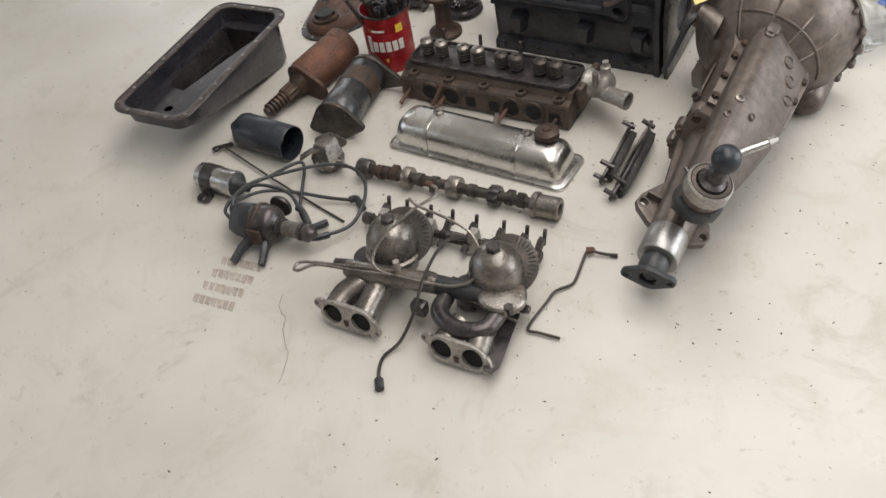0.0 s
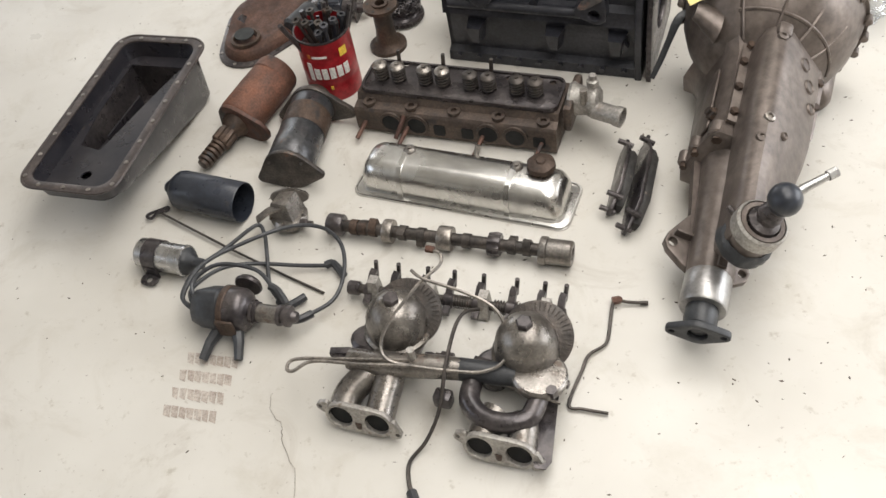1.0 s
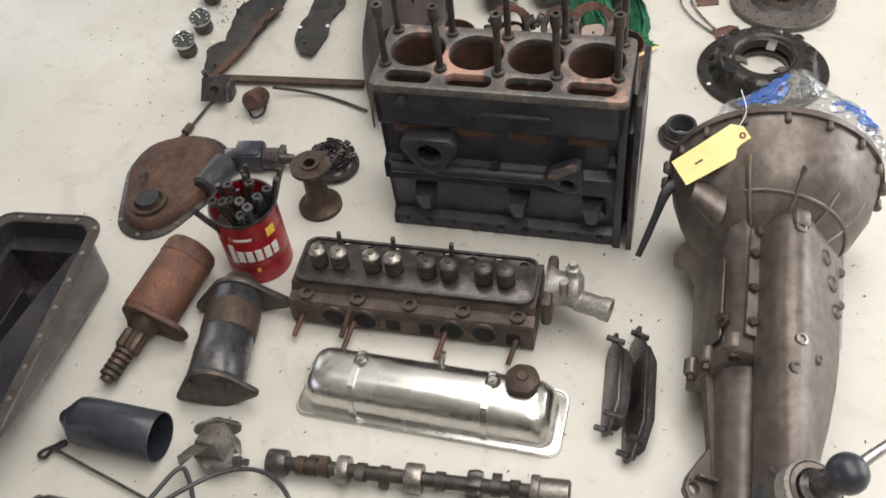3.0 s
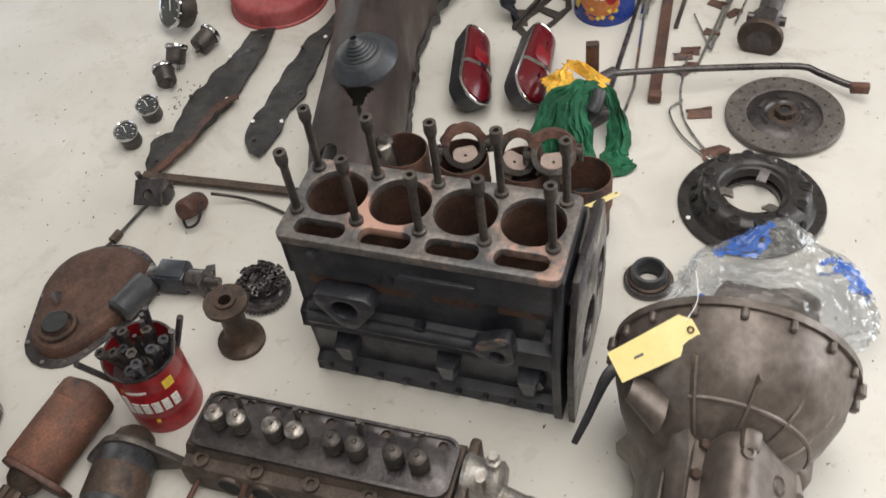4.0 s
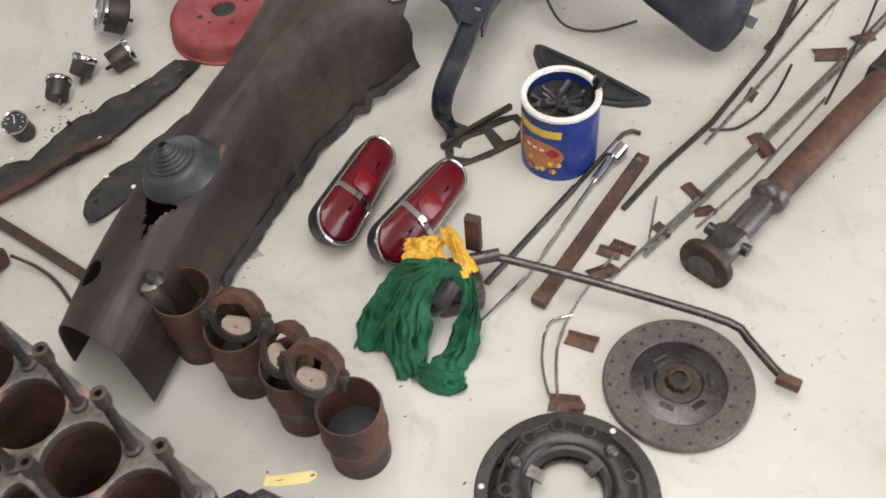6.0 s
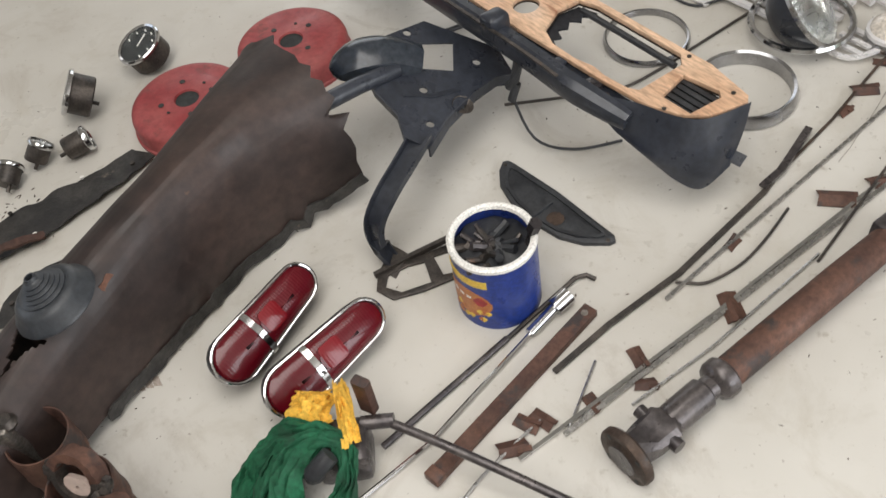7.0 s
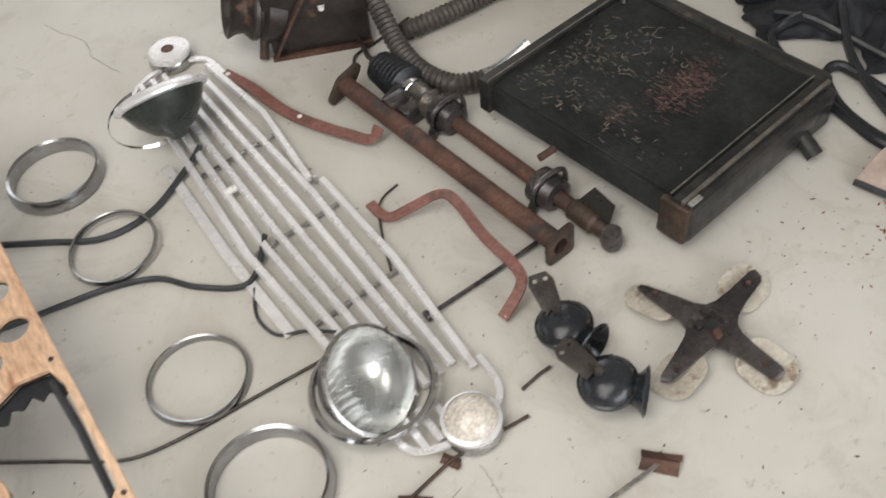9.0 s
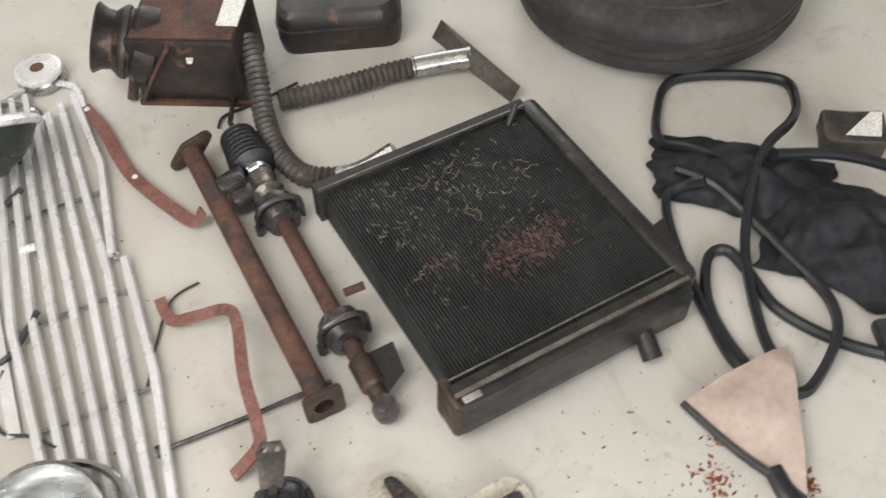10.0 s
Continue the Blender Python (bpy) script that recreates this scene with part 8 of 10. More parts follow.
    # far end cap
    part("end_cap", rough(loft([[(X(-0.06), -0.10, 0.06), (X(0.03), -0.12, 0.06), (X(0.03), 0.05, 0.06), (X(-0.05), 0.06, 0.06)], [(X(-0.07), -0.09, z0 + 0.018), (X(0.03), -0.11, z0 + 0.022), (X(0.02), 0.055, z0 + 0.004), (X(-0.06), 0.062, z0 + 0.006)]]), 0.004, 20), blueblack, d)
    # wing that drops to the floor
    A = [(0.285, -0.100, 0.185), (0.371, -0.066, 0.188), (0.441, -0.046, 0.189), (0.478, -0.016, 0.189), (0.501, 0.056, 0.189)]
    B = [(0.325, -0.102, 0.158), (0.400, -0.092, 0.133), (0.458, -0.068, 0.118), (0.499, -0.022, 0.118), (0.502, 0.046, 0.133)]
    C = [(0.360, -0.100, 0.138), (0.425, -0.084, 0.103), (0.470, -0.062, 0.068), (0.492, -0.030, 0.047), (0.507, 0.014, 0.078)]
    bm = bmesh.new()
    rows = [[bm.verts.new(p) for p in spline(r, 5)] for r in spline_rows((A, B, C), 4)]
    for a, b in zip(rows, rows[1:]):
        for i in range(len(a) - 1):
            bm.faces.new((a[i], a[i + 1], b[i + 1], b[i]))
    bmesh.ops.solidify(bm, geom=list(bm.faces), thickness=0.004)
    part("end_wing", bm, blueblack, d, "dark blue wing bent down to the floor", angle=60)
    part("wing_tab", prism([(0, 0), (0.026, -0.008), (0.034, 0.012), (0.008, 0.020)], 0, 0.003, m=pose(0.496, 0.014, 0.086, 50, 0, 30)), blueblack, d)
    # centre support
    W = [(0.668, 4.070), (0.716, 4.150), (0.849, 4.165), (0.893, 4.120), (0.866, 4.096), (0.844, 4.041), (0.823, 3.957), (0.817, 3.880), (0.776, 3.880), (0.748, 3.922), (0.700, 3.948), (0.662, 3.990)]
    q = [tuple(p[:2]) for p in local(d, [(x, y, 0) for x, y in W])]
    cut = [tuple(p[:2]) for p in local(d, [(0.724, 4.092, 0), (0.752, 4.040, 0), (0.798, 4.066, 0), (0.776, 4.130, 0)])]
    pin = [tuple(p[:2]) for p in local(d, [(0.700, 4.030, 0), (0.826, 4.110, 0), (0.768, 3.995, 0), (0.700, 4.105, 0), (0.802, 3.930, 0)])]
    bm = dense(prism(q, 0, 0.004, [cut] + [circ(0.0075, 10, x, y) for x, y in pin]), 0)
    inv = d.matrix_basis
    for v in bm.verts:
        v.co.z += 0.146 - 0.42 * ((inv @ v.co).x - 0.78)
    part("support_plate", bm, blueblack, d, "pressed steel support plate with cut-outs")
    part("support_flange", sweep([(p[0], p[1], 0.146 - 0.42 * ((inv @ Vector((p[0], p[1], 0))).x - 0.78) - 0.006) for p in q[3:8]], rect(0.004, 0.022)), blueblack, d)
    part("support_flange", sweep([(p[0], p[1], 0.146 - 0.42 * ((inv @ Vector((p[0], p[1], 0))).x - 0.78) - 0.006) for p in q[8:12]], rect(0.004, 0.016)), blueblack, d)
    part("press_ridge", sweep(local(d, [(0.742, 3.965, 0.163), (0.785, 3.990, 0.146), (0.820, 4.030, 0.131)]), rect(0.010, 0.007)), blueblack, d)
    part("support_dish", lathe([(0.020, 0.004), (0.014, -0.003), (0.006, -0.003), (0.006, 0.0)], 18, Matrix.Translation(local(d, [(0.835, 4.000, 0.124)])[0]) @ pose(0, 0, 0, 0, 25, 31)), dark_steel, d)
    leg = local(d, [(0.797, 3.900, 0.139), (0.793, 3.825, 0.141), (0.782, 3.770, 0.128), (0.769, 3.736, 0.095), (0.768, 3.728, 0.05), (0.785, 3.727, 0.006)])
    part("support_leg", sweep(spline(leg, 5), [(-0.024, -0.004), (0.024, -0.004), (0.024, 0.012), (0.020, 0.012), (0.020, 0.0), (-0.020, 0.0), (-0.020, 0.012), (-0.024, 0.012)], sizes=[0.85, 0.8, 0.8, 0.75, 0.6]), blueblack, d, "channel-section support leg")
    part("leg_foot", prism([(-0.014, -0.02), (0.018, -0.03), (0.022, 0.02), (-0.012, 0.03)], 0, 0.004, m=Matrix.Translation(local(d, [(0.786, 3.727, 0.004)])[0]) @ pose(0, 0, 0, 10, 0, 30)), dark_steel, d, "bare worn foot")
    # steering column cowl
    cow = local(d, [(0.735, 4.062, 0.166), (0.692, 4.036, 0.194), (0.645, 4.004, 0.202), (0.606, 3.974, 0.188)])
    part("column_cowl", sweep(spline(cow, 5), [(-0.042, -0.018), (0.042, -0.018), (0.040, 0.006), (0.008, 0.026), (-0.012, 0.026), (-0.040, 0.006)], sizes=[0.9, 0.95, 1.0, 1.0, 1.0, 1.0, 1.05, 1.05, 1.05, 1.05, 1.0, 0.95, 0.85, 0.75, 0.55, 0.3]), gloss_blue, d, "shiny dark blue steering column cowl")
    arm = local(d, [(0.715, 4.010, 0.180), (0.676, 3.940, 0.198), (0.640, 3.880, 0.206)])
    part("column_arm", tube(arm, 0.016, 10), blueblack, d)
    wx = local(d, [(0.920, 4.085, 0.190), (0.915, 4.072, 0.155), (0.908, 4.070, 0.130), (0.898, 4.072, 0.118)])
    part("wiring", tube(wx, 0.009, 8, n=4), rubber, d, "hanging bundle of wiring")
    part("wiring", tube(local(d, [(0.90, 4.075, 0.10), (0.95, 4.04, 0.03), (1.02, 4.05, 0.006), (1.10, 4.09, 0.006)]), 0.0028, 6, n=5), rubber, d)
    part("wiring_plug", tube(local(d, [(0.915, 4.070, 0.13), (0.905, 4.062, 0.095)]), 0.008, 8), rubber, d)
    return d


def spline_rows(rows, n):
    """Rows of points between the given rows."""
    out = []
    cols = [spline([r[i] for r in rows], n) for i in range(len(rows[0]))]
    for k in range(len(cols[0])):
        out.append([c[k] for c in cols])
    return out


def crescent_plate():
    p = thing("end_plate", at(1.010, 3.900, 0, -30), "black crescent-shaped plate with ribbed recesses", "plate")
    out = [(q.x, q.y) for q in local(p, [(0.903, 3.990, 0), (0.912, 3.995, 0), (0.926, 3.990, 0), (1.020, 3.941, 0), (1.138, 3.866, 0), (1.142, 3.856, 0), (1.134, 3.848, 0), (1.091, 3.838, 0), (1.047, 3.842, 0), (0.990, 3.867, 0), (0.947, 3.898, 0), (0.915, 3.934, 0), (0.903, 3.968, 0)])]
    part("plate", prism(out, 0.0, 0.010, bev=0.002), rubber, p)
    part("raised_rim", sweep([(x * 0.84, y * 0.74, 0.011) for x, y in out], rect(0.006, 0.005), closed=True), rubber, p)
    part("rib", box(0.006, 0.05, 0.006, (0.0, -0.012, 0.010)), rubber, p)
    part("rust_stain", rough(prism(circ(0.016, 10, 0.03, -0.008), 0.0101, 0.0106), 0.0), brown_iron, p, "brown rust stain")
    for x, y in ((-0.128, 0.022), (0.128, 0.018)):
        part("hole", cyl(0.004, 0.001, (x, y, 0.0098), 8), dark_steel, p)
    return p


def trim_ring(x, y, r, w, h, tilt, label):
    t = single("headlamp_ring", lathe([(r - w, 0.0), (r - w * 0.2, 0.0), (r, 0.003), (r - w * 0.1, h * 0.6), (r - w * 0.45, h), (r - w * 0.9, h * 0.9), (r - w, h * 0.7), (r - w, 0.0)], 56), ring_chrome, pose(x, y, 0.001 + r * math.sin(radians(abs(tilt))) * 0.98, tilt, 0, 0), label, "trim ring", "chrome headlamp rings")
    return t


def headlamp(m, label, dark):
    h = thing("headlamp", m, label, "headlamp", "pair of headlamps")
    R = 0.092
    if not dark:
        part("bezel", lathe([(R + 0.006, 0.0), (R + 0.009, 0.006), (R + 0.006, 0.012), (R, 0.013), (R - 0.004, 0.006), (R - 0.002, 0.0)], 48), chrome, h, "thin chrome rim")
        t = h.matrix_basis.inverted() @ Matrix.Translation((1.348, 4.438, 0.050)) @ Vector((0.74, 0.05, 0.66)).to_track_quat("Z", "Y").to_matrix().to_4x4()
        part("bowl", lathe([(0.082, 0.034), (0.078, 0.02), (0.068, -0.004), (0.048, -0.026), (0.022, -0.038), (0.0, -0.040)], 40, t), blueblack, h, "dark bowl")
        part("reflector", lathe([(0.078, 0.036), (0.060, 0.014), (0.035, -0.004), (0.0, -0.010)], 40, t), mirror, h, "silvered reflector")
        gl = part("lens", lathe([(0.080, 0.034), (0.081, 0.040), (0.070, 0.050), (0.045, 0.058), (0.0, 0.061), (0.0, 0.058), (0.044, 0.055), (0.069, 0.047), (0.078, 0.038)], 48, t), fluted_glass, h, "fluted clear lens")
        gl.visible_shadow = False
        part("rim", lathe([(0.080, 0.032), (0.085, 0.034), (0.085, 0.040), (0.080, 0.042)], 48, t), dull_chrome, h)
        part("back_ring", lathe([(0.094, -0.002), (0.098, 0.0), (0.098, 0.006), (0.094, 0.006)], 48), dull_chrome, h)
    else:
        t = h.matrix_basis.inverted() @ Matrix.Translation((0.728, 4.852, 0.104)) @ Vector((-0.56, 0.43, 0.72)).to_track_quat("Z", "Y").to_matrix().to_4x4()
        part("bowl", lathe([(0.0, -0.082), (0.014, -0.080), (0.020, -0.070), (0.040, -0.060), (0.066, -0.034), (0.082, -0.004), (0.086, 0.004)], 40, t), lamp_green, h, "dark grey-green lamp bowl seen from behind")
        part("rim", lathe([(0.084, -0.002), (0.094, 0.0), (0.096, 0.006), (0.090, 0.014), (0.070, 0.020), (0.0, 0.022)], 44, t), bright_alloy, h, "pale rim of the lamp")
        part("bezel", lathe([(R, 0.0), (R + 0.006, 0.004), (R, 0.010), (R - 0.004, 0.004)], 48, pose(-0.012, -0.016, -0.018, 4, 0, 0)), chrome, h, "thin chrome rim")
    return h


def fluted():
    mt = clear("fluted_glass", (0.97, 0.98, 0.97), 0.08)
    N, K = mt.node_tree.nodes, mt.node_tree.links
    tc, wv = N.new("ShaderNodeTexCoord"), N.new("ShaderNodeTexWave")
    wv.inputs["Scale"].default_value, wv.inputs["Distortion"].default_value = 34.0, 1.2
    K.new(tc.outputs["Object"], wv.inputs["Vector"])
    bp = N.new("ShaderNodeBump")
    bp.inputs["Strength"].default_value, bp.inputs["Distance"].default_value = 0.22, 0.003
    K.new(wv.outputs[1], bp.inputs["Height"])
    K.new(bp.outputs[0], N["Principled BSDF"].inputs["Normal"])
    return mt


fluted_glass = fluted()
mirror = surface("silvered_reflector", (0.66, 0.66, 0.65), (0.78, 0.78, 0.77), 0.20, 0.30, 1.0, 10, 0.0, speck=0.05)
lamp_green = surface("lamp_bowl_paint", (0.016, 0.021, 0.018), (0.034, 0.040, 0.036), 0.2, 0.4, 0.1, 9, 0.08)


def grille():
    g = thing("grille", at(1.058, 4.722, 0, -31.5), "bare alloy radiator grille with long thin bars", "grille")
    H = 0.015
    for i in range(7):
        y = 0.090 - 0.0295 * i
        a, b = -0.50 + 0.020 * i, 0.430 + 0.005 * i
        if i == 0:
            a, b = -0.50, -0.06
        if i >= 5:
            a += 0.03
            b -= 0.05
        bow = 0.010 * (3 - i) / 3
        part("bar", sweep([(a, y - bow, H), ((a + b) / 2, y + bow, H + 0.002), (b, y - bow, H)], [(-0.0082, 0), (-0.0055, 0.006), (0.0055, 0.006), (0.0082, 0), (0.006, -0.004), (-0.006, -0.004)]), bright_alloy, g)
    part("bar", sweep([(-0.045, 0.098, H), (0.20, 0.100, H + 0.002), (0.46, 0.078, H)], [(-0.0082, 0), (-0.0055, 0.006), (0.0055, 0.006), (0.0082, 0), (0.006, -0.004), (-0.006, -0.004)]), bright_alloy, g)
    for x in (-0.22, 0.02, 0.22):
        part("stay", sweep([(x, 0.092, H - 0.006), (x + 0.01, -0.092, H - 0.006)], rect(0.007, 0.003)), dull_chrome, g)
    for s in (-1, 1):
        x = s * 0.500
        part("end_frame", sweep(spline([(x - s * 0.09, -0.080, H - 0.002), (x + s * 0.010, -0.085, H - 0.002), (x + s * 0.045, -0.040, H), (x + s * 0.052, 0.030, H), (x + s * 0.020, 0.085, H), (x - s * 0.05, 0.095, H)], 5), rect(0.010, 0.006)), bright_alloy, g)
        for k in range(3):
            part("end_bar", sweep([(x - s * 0.03, -0.060 + 0.026 * k, H), (x + s * 0.036, -0.060 + 0.026 * k, H)], rect(0.011, 0.006)), bright_alloy, g)
    part("clip", box(0.014, 0.010, 0.012, (-0.05, 0.088, 0.012), 0.002), dull_chrome, g)
    part("clip", box(0.012, 0.026, 0.010, (-0.13, -0.050, 0.014), 0.002), print_white, g)
    part("lower_strip", sweep([(-0.28, -0.118, 0.006), (0.0, -0.124, 0.006), (0.22, -0.118, 0.006)], rect(0.020, 0.004)), bright_alloy, g, "flat pale lower strip")
    return g


def parking_lamp(x, y, open_, label):
    p = thing("parking_lamp", at(x, y, 0, -30), label, "lamp", "pair of parking lamps")
    part("base", lathe([(0.0, 0.004), (0.046, 0.004), (0.048, 0.010), (0.046, 0.024), (0.040, 0.030)], 36), dull_chrome, p)
    part("rim", lathe([(0.040, 0.024), (0.046, 0.026), (0.046, 0.034), (0.040, 0.036)], 36), bright_alloy, p)
    if open_:
        part("cover", lathe([(0.042, 0.030), (0.040, 0.036), (0.014, 0.038)], 36), bright_alloy, p)
        part("socket", cyl(0.014, 0.003, (0, 0, 0.034), 7), rusty, p, "ragged rusty socket hole")
    else:
        part("lens", lathe([(0.041, 0.030), (0.038, 0.044), (0.026, 0.056), (0.012, 0.061), (0.0, 0.062)], 32), milk_lens, p, "milky domed lens")
    return p


milk_lens = surface("milky_lens", (0.62, 0.56, 0.49), (0.70, 0.65, 0.59), 0.18, 0.3, 0.0, 20, 0.05, coat=0.5)


def strap(name, pts, w, h, mtl, label, holes=()):
    t = thing(name, at(pts[0][0], pts[0][1], 0, 0), label, "bracket")
    part("strap", rough(sweep(spline(local(t, pts), 4), rect(w, h)), 0.0006, 40), mtl, t)
    for q in holes:
        part("hole", cyl(0.0055, 0.0012, (0, 0, 0), 10, Matrix.Translation(local(t, [q])[0])), print_white, t, "open bolt hole")
    return t


def exhaust_tube():
    t = thing("steel_tube", at(1.006, 5.060, 0.036, -25.5), "rusty steel tube with a flange at each end", "tube")
    L = 0.598
    part("tube", rough(lathe([(0, 0.0), (0.0185, 0.0), (0.0185, L), (0.016, L), (0.016, L - 0.06), (0, L - 0.06)], 20, AX), 0.0006, 30), rusty, t)
    part("flange", prism(hull(circ(0.012, 8, -0.02, 0.032) + circ(0.012, 8, 0.02, -0.032) + circ(0.024, 14)), -0.008, 0.0, m=AX, bev=0.001), brown_iron, t)
    part("flange", prism(hull(circ(0.010, 8, 0.025, 0.022) + circ(0.010, 8, -0.025, 0.022) + circ(0.010, 8, 0.022, -0.020) + circ(0.010, 8, -0.024, -0.020)), L - 0.008, L, [circ(0.017, 14)], m=AX, bev=0.001), brown_iron, t, "square rusty flange")
    part("lug", box(0.030, 0.050, 0.022, (0.12, 0.034, 0.0), 0.006), oily, t)
    part("lug", tube([(0.11, 0.020, 0.01), (0.10, 0.060, 0.012)], 0.012, 8), oily, t)
    return t


def axle_shaft():
    a = thing("steering_rack", at(1.007, 5.157, 0.028, -26.3), "rusty steering rack with a pleated rubber boot", "steering rack")
    L = 0.67
    part("rod", tube([(-0.085, 0.034, -0.014), (0.0, 0.0, 0.004), (0.04, 0, 0.004)], 0.0055, 8), dark_steel, a)
    prof = [(0.014, 0.02), (0.016, 0.03)]
    for i in range(8):
        prof += [(0.021 + 0.0012 * i, 0.036 + 0.012 * i), (0.0345 + 0.0012 * i, 0.042 + 0.012 * i)]
    prof += [(0.030, 0.135), (0.022, 0.138)]
    part("boot", lathe(prof, 24, AX), rubber, a, "black pleated rubber boot")
    part("clip_band", lathe([(0.024, 0.134), (0.027, 0.136), (0.027, 0.152), (0.024, 0.154)], 24, AX), chrome, a, "bright band clip")
    part("housing", rough(dense(lathe([(0.020, 0.15), (0.026, 0.156), (0.024, 0.19), (0.030, 0.20), (0.020, 0.215), (0.015, 0.22)], 18, AX)), 0.0016, 40), carb_alloy, a)
    part("pinion_lug", rough(dense(box(0.046, 0.046, 0.040, (0.180, -0.040, -0.026), 0.008)), 0.002, 40), oily, a)
    part("tube", cyl(0.0145, L - 0.20, (0, 0, 0.20), 16, AX), rusty, a)
    for x in (0.225, 0.50):
        part("mount", rough(dense(lathe([(0.016, x), (0.034, x + 0.003), (0.036, x + 0.020), (0.031, x + 0.030), (0.035, x + 0.034), (0.030, x + 0.052), (0.016, x + 0.056)], 18, AX)), 0.0022, 40), oily, a)
        part("u_bolt", tube([(x + 0.03, -0.040, -0.022), (x + 0.03, -0.036, 0.026), (x + 0.03, 0.0, 0.040), (x + 0.03, 0.036, 0.026), (x + 0.03, 0.040, -0.022)], 0.005, 8, n=4), oily, a)
        part("nut", tube([(x + 0.03, -0.040, -0.026), (x + 0.03, -0.040, -0.008)], 0.009, 6), oily, a)
    part("end_sleeve", lathe([(0.0145, 0.585), (0.020, 0.59), (0.020, 0.64), (0.015, 0.645), (0.015, L), (0, L)], 16, AX), brown_iron, a)
    part("ball_joint", lathe([(0, -0.022), (0.018, -0.020), (0.021, -0.004), (0.016, 0.014), (0, 0.018)], 14, at(L + 0.010, 0, 0)), oily, a)
    return a


def radiator():
    r = thing("radiator", at(1.5866, 5.1710, 0, -23.5) @ pose(0, 0, 0, -2.2, 0, 0), "black radiator with clogged core and battered header tank", "radiator")
    W, D = 0.453, 0.410
    part("core_back", box(W - 0.02, D - 0.02, 0.050, (0, 0, 0.030)), core_hole_black, r)
    fins = bmesh.new()
    n = 70
    for i in range(n):
        box(W - 0.03, 0.0025, 0.010, (0, -(D - 0.03) / 2 + (D - 0.03) * i / (n - 1), 0.080), bm=fins)
    tagged(part("fin_pack", fins, core_hole_black, r, "fine black cooling fins clogged with dirt"), kind="stuff")
    for s in (-1, 1):
        part("side_channel", sweep([(s * (W / 2 - 0.002), -D / 2, 0.062), (s * (W / 2 - 0.002), D / 2, 0.062)], [(-0.012, -0.035), (0.012, -0.035), (0.012, 0.036), (-0.012, 0.036)]), rad_black, r)
    for x in (-W / 2 + 0.008, W / 2 - 0.022):
        part("worn_edge", rough(dense(sweep([(x, -D / 2 + 0.004, 0.0985), (x, D / 2 - 0.004, 0.0985)], rect(0.0030, 0.0018)), 2), 0.0008, 60), steel, r, "worn bare metal edge")
    part("bottom_tank", rough(dense(box(W + 0.010, 0.036, 0.074, (0, D / 2 + 0.006, 0.026), 0.012)), 0.0015, 25), rad_black, r)
    return r, W, D


